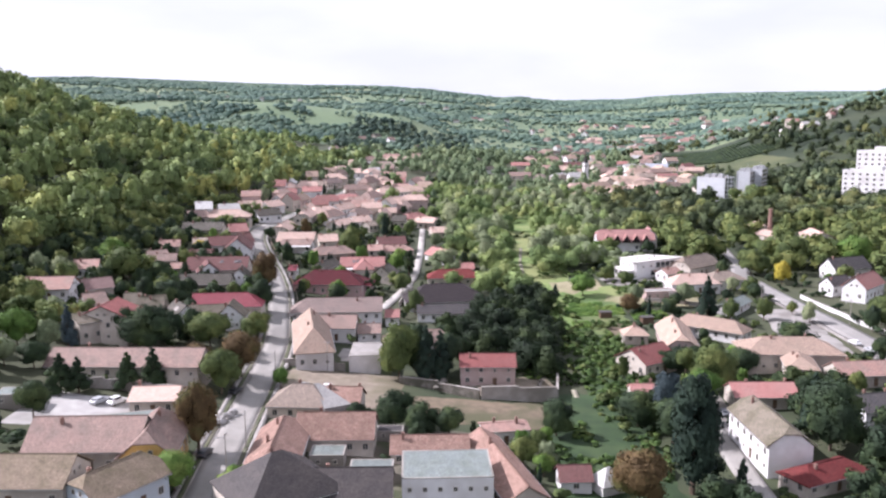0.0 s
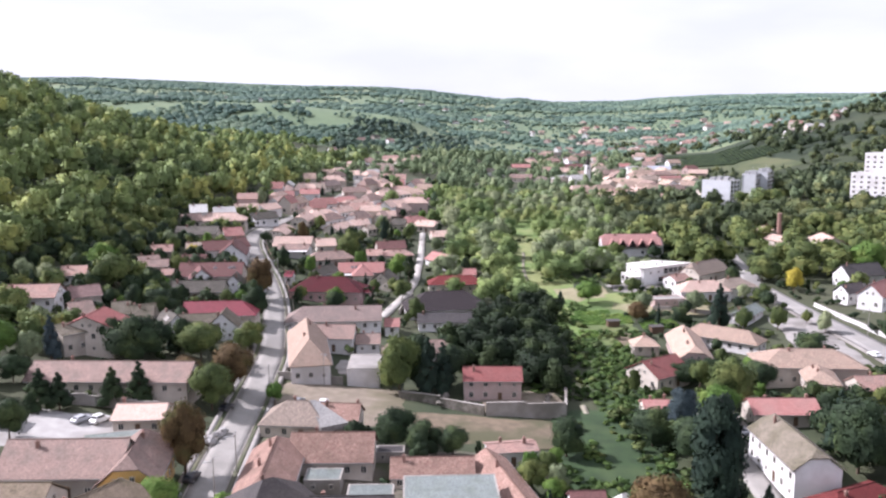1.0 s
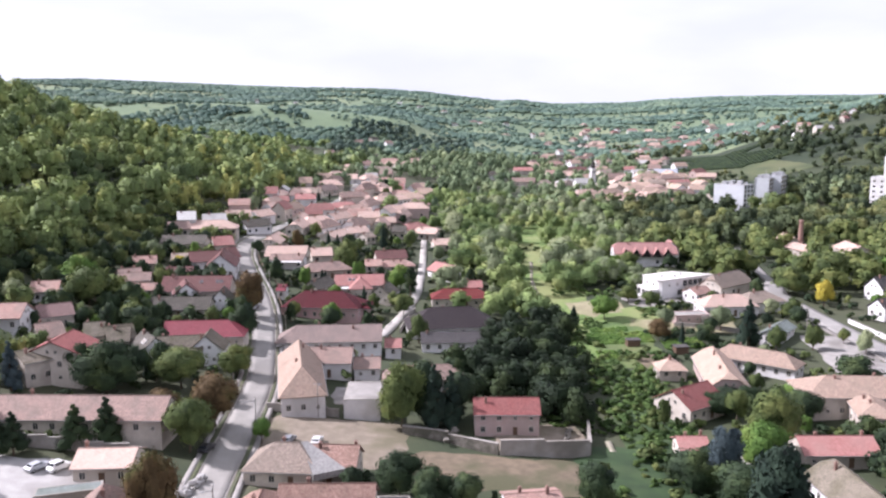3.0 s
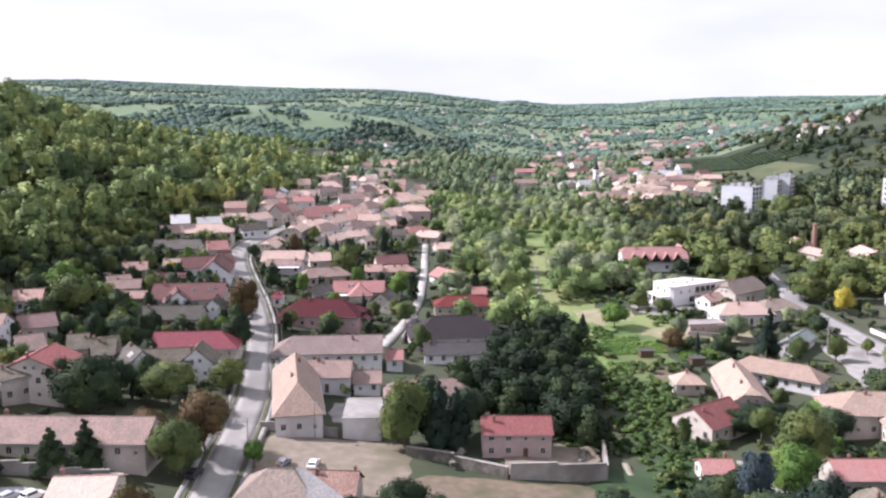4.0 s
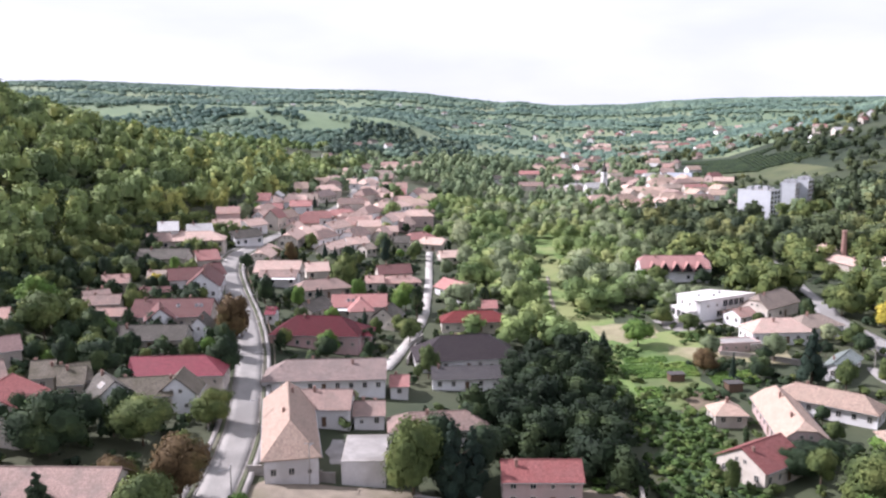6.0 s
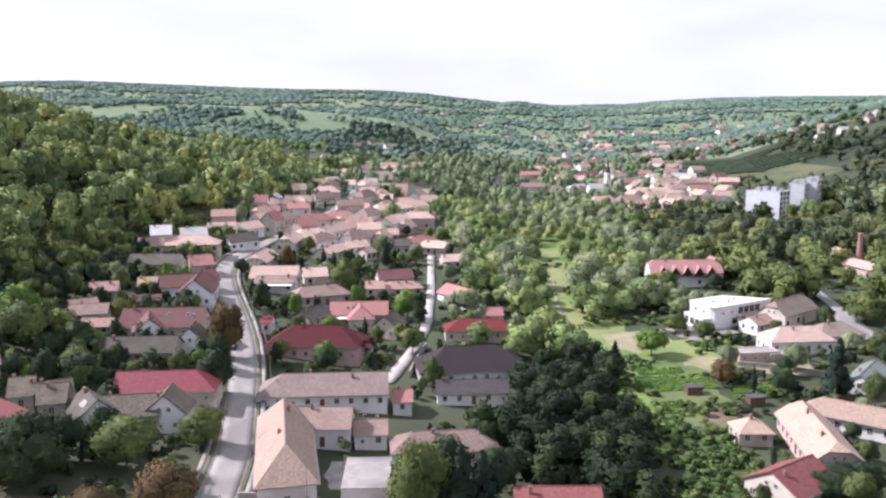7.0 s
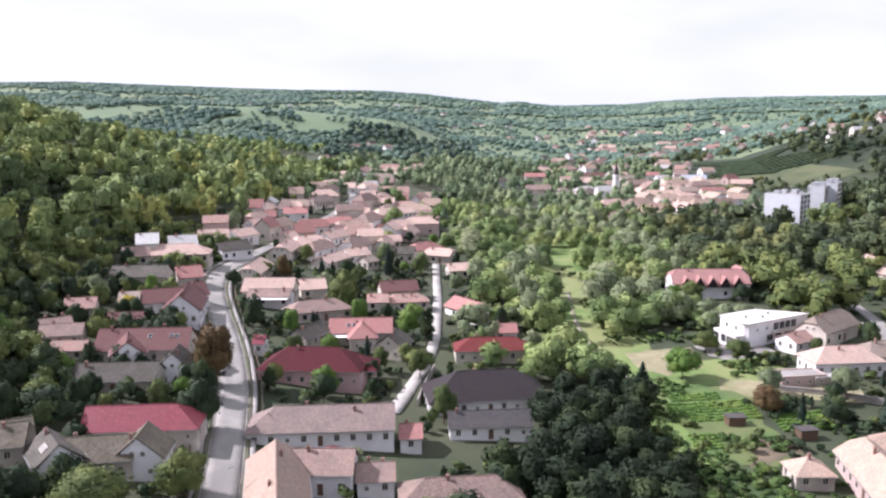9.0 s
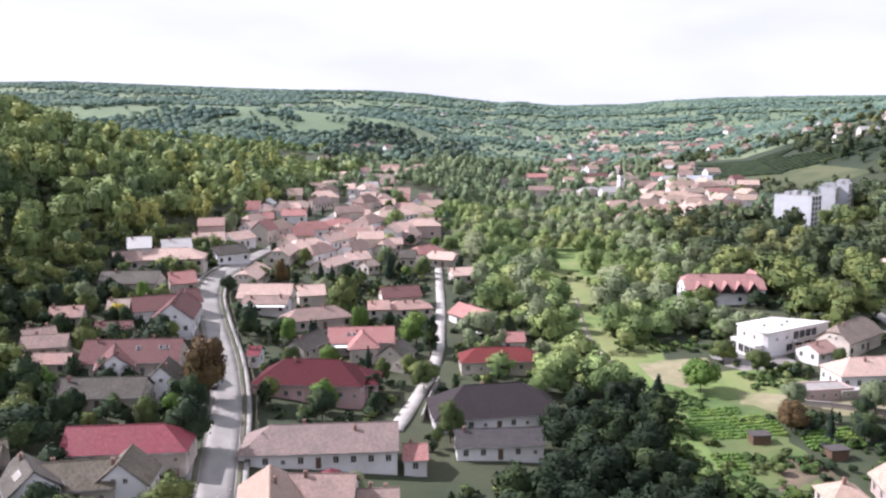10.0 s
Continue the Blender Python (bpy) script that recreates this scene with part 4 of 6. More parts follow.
house(-103.3, 320.2, 18.0, 11, 103, 4, 8.4, "gable", "brownred", "white", 2, 2)
house(-111.0, 324.1, 11.7, 9, 25, 3.4, 6.6, "gable", "brownred", "white", 1, 2)
house(-105.5, 335.2, 5.1, 9, 44, 3.6, 7, "gable", "brownred", "white", 1, 1)
house(-126.9, 346.1, 17.8, 10, 4, 3.1, 6, "gable", "greyold", "cream", 1, 1)
house(-115.1, 355.1, 8.4, 9, 31, 3.3, 6.4, "gable", "terra", "cream", 2, 1)
house(-137.0, 365.6, 8.9, 9, 26, 3.2, 6, "gable", "rust", "cream", 1, 1)
house(-129.4, 381.4, 13.7, 11, 12, 3.3, 6.4, "hip", "pale", "cream", 1, 1)
house(-139.9, 382.2, 8.1, 11, 22, 4.2, 7.4, "gable", "white", "white", 2, 1)
house(-131.8, 394.3, 10.5, 10, 27, 4, 7, "gable", "white", "white", 2, 1)
house(-129.0, 420.6, 12.4, 9, 17, 3.4, 6.2, "gable", "pale", "cream", 1, 1)
house(-121.1, 431.9, 12.7, 9, 63, 3.4, 6.2, "gable", "pale", "white", 1, 1)
house(-115.8, 402.6, 14.1, 9, 49, 3.6, 6.4, "gable", "greyold", "white", 1, 1)
house(-123.4, 288.0, 7.4, 8, 38, 2.9, 5, "gable", "rust", "cream", 2, 2)
house(-126.1, 306.4, 8.3, 8, 16, 2.9, 5, "gable", "pink", "cream", 2, 2)
house(-112.2, 302.4, 9.1, 8, 13, 2.9, 5, "gable", "brownred", "cream", 1, 2)
house(-119.5, 321.4, 6.1, 8, 16, 3, 5, "gable", "tan", "cream", 1, 2)
house(-129.3, 225.5, 15.5, 10, 9, 3.4, 6.2, "gable", "pink", "white", 1, 2)
house(-131.8, 253.4, 7.8, 8, 18, 3.2, 5.6, "gable", "pink", "white", 1, 2)
house(-120.8, 237.1, 8.9, 8, 38, 3.2, 5.8, "gable", "brown", "cream", 1, 2)
house(-101.3, 205.3, 11.4, 14, 93, 6.4, 9.5, "gable", "red", "cream", 1, 2)
house(-106.0, 200.7, 6.9, 9, 52, 5, 7, "gable", "mossy", "cream", 1, 2)
house(-105.6, 228.6, 5.1, 8, 21, 3.2, 6, "gable", "mossy", "cream", 2, 2)
house(-98.9, 228.1, 5.6, 9, 18, 3.2, 6, "gable", "mossy", "cream", 1, 2)
house(-114.5, 222.7, 6.4, 9, 42, 3.2, 6, "gable", "rust", "cream", 1, 2)
house(-120.2, 285.3, 10.3, 8, 16, 3, 5, "gable", "rust", "cream", 1, 2)
house(-18.2, 283.1, 13.3, 15, 12, 3.2, 8.2, "hip", "purple", "white", 1, 2)
house(-17.1, 265.2, 17.8, 8, 7, 3, 5.2, "gable", "slate", "white", 1, 2)
house(-22.0, 231.3, 12.4, 9, 9, 3, 5.6, "hip", "rust", "whitegrey", 1, 2)
house(-16.4, 317.6, 12.4, 9, 7, 3.3, 6, "hip", "crimson", "cream", 1, 2)
house(-23.4, 357.3, 18.0, 9, -53, 3.3, 6.2, "gable", "terra", "white", 1, 1)
house(-12.6, 335.9, 7.1, 7, 7, 3, 5, "gable", "terra", "white", 1, 1)
house(-121.4, 458.0, 15.0, 9, 72, 3.6, 6.8, "gable", "pale", "white", 1, 1)
house(-125.3, 486.6, 9.0, 8, 20, 3.2, 6, "gable", "terra", "cream", 1, 1)
house(-115.5, 505.9, 12.2, 9, 8, 3.6, 6.5, "gable", "terra", "white", 2, 1)
house(-120.5, 532.0, 17.6, 9, 6, 3.2, 6.5, "gable", "tan", "cream", 2, 1)
house(-114.0, 554.7, 19.0, 9, 68, 3.2, 6.5, "gable", "rustgrey", "cream", 1, 1)
house(-134.7, 526.0, 10.0, 8, 88, 3.4, 6, "gable", "white", "white", 1, 1)
house(-78.2, 495.0, 6.6, 7, 12, 3, 5.5, "gable", "pale", "cream", 1, 1)
house(-86.5, 537.5, 8.0, 8, 25, 3.2, 6, "gable", "pale", "cream", 1, 1)
house(-92.7, 512.0, 9.5, 8, 70, 3.2, 6, "gable", "rust", "cream", 1, 1)
house(-80.9, 586.4, 12.7, 8, 4, 3.2, 6, "gable", "pale", "white", 1, 1)
house(-68.7, 587.7, 9.4, 8, 6, 3, 5.5, "hip", "pink", "cream", 1, 1)
house(-92.0, 556.0, 9.0, 8, 75, 3.2, 6, "half", "pink", "cream", 1, 1)
house(-62.0, 470.0, 8.0, 8, 10, 3.2, 5.8, "gable", "pale", "cream", 1, 1)
house(-88.0, 474.0, 9.0, 8, 64, 3.2, 6, "gable", "pink", "white", 1, 1)
house(-103.2, 441.0, 9.0, 8, 80, 3.2, 6, "gable", "pale", "cream", 1, 1)
house(-1.1, 554.9, 12.5, 7, 4, 2.8, 4, "gable", "white", "cream", 0, 1)
house(103.2, 566.0, 28.0, 10, -6, 4, 7, "gable", "pink", "cream", 2, 1)
villa = house(60.9, 392.2, 22.6, 12, 2, 5.2, 9.5, "half", "villa", "white", 1, 1)


GREYWALL = mat("panel_block_render", (0.42, 0.43, 0.45), (0.48, 0.49, 0.51), 0.3, 0.9, 4, 0.1, big=(0.37, 0.37, 0.39))
block("flat_annex", -34.3, 212.2, 8.0, 13, 4.3, 5, WALL["whitegrey"], "greyish white garage with a flat concrete roof", "garage", PAVING, WIN[1], 2, 1, (0, 0, 0, 1), 0.1)
foot_plan = [(-11.3, 0.6), (-7.6, -9.9), (-6.3, -10.7), (15.3, 3.7), (1.3, 9.0)]
mz = hz(63, 340.5)
modern = empty("modern_villa", pose(63, 340.5, mz), "white modern two storey villa with a flat roof and glazed porch", "house")
FOOT += [(53, 338, 8), (60, 339, 9), (67, 341, 8), (74, 344, 6)]


def slab(plan, z0, z1, grow=1.0):
    bm = bmesh.new()
    lo = [bm.verts.new((x * grow, y * grow, z0)) for x, y in plan]
    hi = [bm.verts.new((x * grow, y * grow, z1)) for x, y in plan]
    n = len(plan)
    bm.faces.new(hi)
    bm.faces.new(lo[::-1])
    for i in range(n):
        bm.faces.new([lo[i], lo[(i + 1) % n], hi[(i + 1) % n], hi[i]])
    return bm


FLATROOF = mat("cream_roof_membrane", (0.60, 0.57, 0.54), (0.68, 0.65, 0.62), 0.4, 0.9, 6, 0.15, big=(0.52, 0.49, 0.46))
part("wall", slab(foot_plan, -2.5, 6.2), WALL["white"], modern)
part("roof", slab(foot_plan, 6.203, 6.5, 1.035), FLATROOF, modern)
porch_plan = [(-11.0, -0.4), (-13.6, -1.6), (-10.2, -11.6), (-7.9, -10.6)]
part("porch", slab(porch_plan, -2.5, 2.9), WALL["white"], modern)
part("porch_roof", slab([(-10.9, -0.3), (-13.9, -1.4), (-10.4, -12.0), (-7.4, -10.7)], 2.903, 3.1), FLATROOF, modern)
BIG = (frame_mesh(2.6, 2.0), pane_mesh(2.6, 2.0))
TALL = (frame_mesh(2.3, 2.3), pane_mesh(2.3, 2.3))


def glaze(p0, p1, ts, z, kind):
    ang = math.atan2(p1[1] - p0[1], p1[0] - p0[0])
    for t in ts:
        m = Matrix.Translation((p0[0] + (p1[0] - p0[0]) * t, p0[1] + (p1[1] - p0[1]) * t, z)) @ Matrix.Rotation(ang, 4, 'Z') @ Matrix.Translation((0, -0.03, 0))
        part_of("pane", kind[1], part_of("window", kind[0], modern, m))


glaze(porch_plan[1], porch_plan[2], (0.14, 0.45, 0.70, 0.92), 0.1, TALL)
glaze(foot_plan[0], foot_plan[1], (0.3, 0.7), 3.7, WIN[0])
glaze(foot_plan[2], foot_plan[3], (0.14, 0.30), 3.8, WIN[1])
glaze(foot_plan[2], foot_plan[3], (0.45, 0.55, 0.65, 0.75), 3.3, TALL)
glaze(foot_plan[2], foot_plan[3], (0.35, 0.5, 0.65), 0.3, BIG)
part("balcony", slab([(2.0, -5.4), (3.0, -6.9), (12.2, -0.6), (11.2, 0.9)], 2.9, 3.1), WALL["white"], modern)
part("railing", slab([(2.95, -6.82), (3.05, -6.95), (12.25, -0.65), (12.15, -0.52)], 3.1, 4.0), METAL, modern)
for ux, uy in ((-5, -3), (3, 2), (0, -2.5)):
    bm = bmesh.new()
    box(bm, ux - 0.35, uy - 0.35, 6.5, ux + 0.35, uy + 0.35, 7.2)
    part("roof_vent", bm, METAL, modern)
block("garden_terrace", 60, 301, 12, 6, 2.6, 12, WALL["pinkwall"], "pinkish masonry terrace with pergola columns", "terrace", PAVING, WIN[1], 4, 1, (1, 0, 1, 0))
BLOCKWALL = mat("panel_block_white_render", (0.58, 0.60, 0.63), (0.64, 0.66, 0.69), 0.3, 0.9, 4, 0.1, big=(0.52, 0.54, 0.57))
for bx, by, bw, bd, bh, rz in ((143.6, 550.2, 19.5, 13, 16.5, -42), (172.8, 583.7, 9, 14, 16.5, -30), (184.6, 593.3, 8, 16, 17, -30)):
    flats = block("apartment_block", bx, by, bw, bd, bh, rz, BLOCKWALL, "white panel apartment block with flat cluttered roof", "apartment block", CONCRETE, (frame_mesh(2.7, 2.1), pane_mesh(2.7, 2.1)), 5, 6, (0, 1, 1, 1))
    for ux, uy, uw, ud, uh in ((-0.2, -0.25, 2.6, 3.2, 1.9), (0.22, -0.05, 3.0, 3.0, 2.4), (-0.15, 0.3, 2.4, 3.4, 2.0), (0.3, 0.33, 1.2, 1.2, 1.4)):
        bm = bmesh.new()
        box(bm, ux * bw - uw / 2, uy * bd - ud / 2, bh + 0.09, ux * bw + uw / 2, uy * bd + ud / 2, bh + uh)
        box(bm, ux * bw - uw / 2 - 0.15, uy * bd - ud / 2 - 0.15, bh + uh + 0.003, ux * bw + uw / 2 + 0.15, uy * bd + ud / 2 + 0.15, bh + uh + 0.18)
        part("stair_head", bm, GREYWALL, flats)
    bm = bmesh.new()
    box(bm, bw * 0.1 - 0.04, -0.04, bh + 0.09, bw * 0.1 + 0.04, 0.04, bh + 5)
    for k in range(3):
        box(bm, bw * 0.1 - 0.7, -0.03, bh + 3.4 + 0.5 * k, bw * 0.1 + 0.7, 0.03, bh + 3.46 + 0.5 * k)
    part("antenna", bm, METAL, flats)
for bx, by, bw, bd, bh, storeys in ((226, 508, 32, 14, 18, 6), (240, 526, 30, 13, 27, 9)):
    tower = block("apartment_tower", bx, by, bw, bd, bh, -40, WALL["white"], "white panel apartment tower of %d storeys" % storeys, "apartment block", CONCRETE, (frame_mesh(1.5, 1.3), pane_mesh(1.5, 1.3)), 8, storeys, (1, 0, 1, 1), 0.8)
    bm = bmesh.new()
    box(bm, -bw * 0.2, -3, bh + 0.1, bw * 0.15, 3, bh + 3)
    bevel_all(bm, 0.05)
    part("lift_house", bm, WALL["white"], tower)

# awnings and a parasol
for x, y, z, w, d, rz in ((-86.0, 342.6, 3.0, 13, 2.4, 1), (-57.5, 316.6, 2.9, 7, 2.2, 6), (-44.5, 242.4, 2.7, 6, 2.0, 7)):
    aw = empty("awning", pose(x, y, hz(x, y), 0, 0, rz), "white sheet awning on thin posts", "awning", "white awnings")
    bm = bmesh.new()
    vs = [bm.verts.new(p) for p in ((-w / 2, -d / 2, z - 0.25), (w / 2, -d / 2, z - 0.25), (w / 2, d / 2, z), (-w / 2, d / 2, z))]
    us = [bm.verts.new(v.co + Vector((0, 0, 0.06))) for v in vs]
    bm.faces.new(us)
    bm.faces.new(vs[::-1])
    for i in range(4):
        bm.faces.new([vs[i], vs[(i + 1) % 4], us[(i + 1) % 4], us[i]])
    part("sheet", bm, WALL["white"], aw)
    for sx in (-1, 0, 1):
        bm = bmesh.new()
        box(bm, sx * (w / 2 - 0.2) - 0.05, -d / 2 + 0.05, -0.6, sx * (w / 2 - 0.2) + 0.05, -d / 2 + 0.15, z - 0.24)
        part("post", bm, METAL, aw)
px, py = -46.9, 245.0
para = empty("parasol", pose(px, py, hz(px, py)), "red garden parasol in the courtyard", "parasol")
bm = bmesh.new()
ring = [bm.verts.new((1.9 * math.cos(k * math.pi / 4), 1.9 * math.sin(k * math.pi / 4), 2.1)) for k in range(8)]
tip = bm.verts.new((0, 0, 2.9))
for k in range(8):
    bm.faces.new([ring[k], ring[(k + 1) % 8], tip])
part("canopy", bm, ROOF["scarlet"], para)
bm = bmesh.new()
box(bm, -0.04, -0.04, -0.2, 0.04, 0.04, 2.85)
part("pole", bm, METAL, para)

# metal valley sheet on the old corner house
sz = hz(-38.5, 172)
sheet = empty("roof_sheet", pose(-35.2, 171.6, sz), "pale blue grey metal sheet patched over a roof valley", "roof sheet")
bm = bmesh.new()
vs = [bm.verts.new(p) for p in ((-4.6, 2.4, 6.95), (-3.4, 2.9, 6.85), (4.6, -2.6, 4.15), (-0.9, -4.4, 3.55))]
us = [bm.verts.new(v.co - Vector((0, 0, 1.2))) for v in vs]
bm.faces.new(vs[::-1])
for i in range(4):
    bm.faces.new([vs[i], vs[(i + 1) % 4], us[(i + 1) % 4], us[i]])
bm.faces.new(us)
part("panel", bm, ROOF["white"], sheet)

# villa dormers
for i in range(5):
    dormer(villa, -9.0 + i * 4.5, -7.0, 4.0, 4.1, 3.5, 3.9, "villa", ROOF["purple"])
villa_wing = part("wing", wall_mesh(7, 6.4, -2, 6.2, 9.4, 0, 0), WALL["white"], villa)
villa_wing.matrix_basis = pose(12.5, 4, 0, 0, 0, 90)
part("wing_roof", roof_mesh(8, 7.4, 5.9, 9.9, 0, 0), ROOF["villa"], villa_wing)

# roof windows and a patched sheet
def skylight(top, x, f, W, wall, H, w=0.9, hh=1.3, glass=GLASS, name="skylight"):
    """A roof window on the slope facing the house's own -y side."""
    bm = bmesh.new()
    box(bm, -w / 2, -hh / 2, -0.1, w / 2, hh / 2, 0.10)
    bevel_all(bm, 0.03)
    fr = part(name, bm, METAL, top)
    fr.matrix_basis = Matrix.Translation((x, -W / 2 * (1 - f), wall + (H - wall) * f + 0.05)) @ Matrix.Rotation(math.atan2(H - wall, W / 2), 4, 'X')
    bm = bmesh.new()
    box(bm, -w / 2 + 0.1, -hh / 2 + 0.1, 0.103, w / 2 - 0.1, hh / 2 - 0.1, 0.115)
    part("pane", bm, glass, fr)


for sx in (-3.4, -1.9):
    skylight(terrace_house, sx, 0.5, 10, 3.6, 6.8)
for sx in (1.5, 6.5, 7.8):
    skylight(dormer_house, sx, 0.6, 12, 3.5, 7.4)
skylight(grey_house, 1.5, 0.55, 8, 3.4, 6.6, 2.6, 1.3, CONCRETE, "roof_patch")

# heaps of pale rubble
def rubble_heap(hx, hy, seed, count, label, material):
    heap = empty("rubble_heap", pose(hx, hy, hz(hx, hy)), label, "rubble heap")
    hr = random.Random(seed)
    for k in range(count):
        t = hr.uniform(0, 1)
        rad = hr.uniform(0, 1.3) * (0.5 + 0.5 * math.sin(math.pi * t))
        a = hr.uniform(0, 6.28)
        bm = bmesh.new()
        sz = hr.uniform(0.25, 0.6)
        box(bm, -sz, -sz * 0.8, -sz * 0.6, sz, sz * 0.8, sz * 0.6)
        bmesh.ops.transform(bm, matrix=Matrix.Rotation(hr.uniform(0, 3), 4, 'Z') @ Matrix.Rotation(hr.uniform(0, 1), 4, 'X'), verts=bm.verts[:])
        bevel_all(bm, sz * 0.22)
        part("stone", bm, material, heap).location = (rad * math.cos(a) + (t - 0.5) * 1.6, rad * math.sin(a) + (t - 0.5) * 8, 0.25 + 0.7 * max(0, 1.0 - rad))


rubble_heap(-56.8, 164.2, 77, 46, "heap of pale broken stone beside the street", PALEYARD)
rubble_heap(-13.5, 199.5, 78, 40, "heap of grey builder's rubble beside the pink house", RUBBLE)
rubble_heap(11.5, 203.0, 79, 24, "small rubble heap on the gravel terrace", RUBBLE)

# small yard sheds
for x, y, w, d, hh, rz, rf, lab in ((-31.6, 149.0, 6.5, 5, 2.6, 4, "silver", "small grey sheet-roofed shed in a back yard"), (-22.5, 145.2, 8, 4.5, 2.5, 5, "silver", "low grey lean-to shed behind the workshop"),
                                   (-21.5, 164.0, 5.5, 3.5, 2.3, 4, "slate", "dark felt-roofed shed beside the bushes"), (-97.0, 155.0, 7, 5, 2.6, 8, "silver", "grey flat-roofed garage at the paved yard"),
                                   (-72.5, 152.6, 10, 3.2, 2.5, 20, "silver", "low open canopy roof beside the parking yard"), (66.0, 300.0, 6, 3.0, 2.2, 12, "white", "low white garden store on the terrace")):
    block("yard_shed", x, y, w, d, hh, rz, CONCRETE, lab, "shed", ROOF[rf], WIN[1], 2, 1, (1, 0, 0, 0), 0.12)

# church with a tall tower
cz = hz(74, 698)
church = empty("church", pose(74, 698, cz, 0, 0, 20) @ Matrix.Diagonal((0.78, 0.78, 0.8, 1)), "white church with a tall tower and dark spire", "church")
FOOT.append((74, 698, 10))
part("nave_wall", wall_mesh(20, 9, -1.5, 6, 10.5, 0, 0), WALL["white"], church).location = (-6, 8, 0)
part("nave_roof", roof_mesh(21, 10, 6, 10.9, 0, 0), ROOF["white"], church).location = (-6, 8, 0)
bm = bmesh.new()
box(bm, -2.4, -2.4, -1.5, 2.4, 2.4, 21)
box(bm, -2.7, -2.7, 14, 2.7, 2.7, 14.5)
box(bm, -2.7, -2.7, 20.6, 2.7, 2.7, 21.2)
tw = part("tower", bm, WALL["white"], church)
bm = bmesh.new()
prof = ((2.6, 21.2), (2.5, 22.5), (1.9, 24.5), (1.5, 26), (0.9, 27), (0.35, 34), (0.05, 36))
rings = [[bm.verts.new((r * math.cos(a * math.pi / 4), r * math.sin(a * math.pi / 4), z)) for a in range(8)] for r, z in prof]
for a, b in zip(rings, rings[1:]):
    for i in range(8):
        bm.faces.new([a[i], a[(i + 1) % 8], b[(i + 1) % 8], b[i]])
part("spire", bm, ROOF["black"], church)
for ang in (0, 90, 180, 270):
    w = part_of("window", WIN[2][0], church, Matrix.Rotation(radians(ang), 4, 'Z') @ Matrix.Translation((0, -2.43, 16.5)) @ Matrix.Diagonal((1, 1, 1.8, 1)))
    part_of("pane", WIN[2][1], w)

# brick factory chimney
cz = hz(134, 409)
bm = bmesh.new()
prof = ((1.5, -1), (1.5, 2.5), (1.25, 2.6), (0.85, 14.2), (1.05, 14.4), (1.05, 15.2), (0.75, 15.3))
rings = [[bm.verts.new((r * math.cos(a * math.pi / 8), r * math.sin(a * math.pi / 8), z)) for a in range(16)] for r, z in prof]
for a, b in zip(rings, rings[1:]):
    for i in range(16):
        bm.faces.new([a[i], a[(i + 1) % 16], b[(i + 1) % 16], b[i]])
bm.faces.new(rings[-1])
stack = empty("factory_chimney", pose(134, 409, cz), "tall round red brick factory chimney", "chimney")
part("shaft", bm, BRICK, stack)
FOOT.append((134, 409, 4))


def wall_run(name, pts, hh, thick, material, label, category="wall", step=3.0, cap=True):
    """A free-standing wall that follows the ground in steps, with a coping."""
    line = along(pts, step)
    top = empty(name, pose(*line[0][0].xy, hz(*line[0][0].xy)), label, category)
    o = top.matrix_world.translation
    bm, bc = bmesh.new(), bmesh.new()
    for (p, s), (q, _) in zip(line, line[1:]):
        d = q - p
        m = Matrix.Translation((p.x - o.x, p.y - o.y, 0)) @ Matrix.Rotation(math.atan2(d.y, d.x), 4, 'Z')
        zt = max(hz(p.x, p.y), hz(q.x, q.y)) - o.z
        zl = min(hz(p.x, p.y), hz(q.x, q.y)) - o.z
        box(bm, 0, -thick / 2, zl - 0.8, d.length + 0.02, thick / 2, zt + hh, m)
        if cap:
            box(bc, -0.03, -thick / 2 - 0.06, zt + hh + 0.003, d.length + 0.04, thick / 2 + 0.06, zt + hh + 0.11, m)
    part("masonry", bm, material, top)
    if cap:
        part("coping", bc, CONCRETE, top)
    else:
        bc.free()
    return top


wall_run("boundary_wall", [(-95, 169), (-76, 171.5), (-69, 172)], 1.9, 0.3, CONCRETE, "long pale concrete boundary wall of a yard")
wall_run("retaining_wall", [(-3, 192.5), (6, 193.5), (15.4, 194.8)], 3.0, 0.5, CONCRETE, "weathered concrete retaining wall below the pink house", step=30)
wall_run("side_wall", [(15.6, 195.2), (16.6, 209)], 2.6, 0.5, CONCRETE, "weathered concrete side wall of a terrace", step=30)
wall_run("stone_wall", [(-24, 200.5), (-14, 197.5), (-3.4, 192.8)], 1.5, 0.7, RUBBLE, "rough stone wall behind the dry field", step=30)
wall_run("garden_wall", [(-55, 205), (-45, 205.5), (-38.9, 205.5)], 1.5, 0.3, CONCRETE, "grey masonry garden wall below the white house")
wall_run("road_wall", [(121, 200), (119.5, 240), (115.5, 268), (110, 298)], 1.1, 0.35, WALL["white"], "long whitewashed wall beside the road")
wall_run("alley_wall", [(-33.6, 279), (-32.8, 292), (-31.5, 305)], 1.2, 0.25, CONCRETE, "low masonry wall beside the alley")
wall_run("slope_wall", [(54, 296), (62, 293), (70, 289), (78, 284)], 1.2, 0.4, CONCRETE, "low stone wall under the terrace")


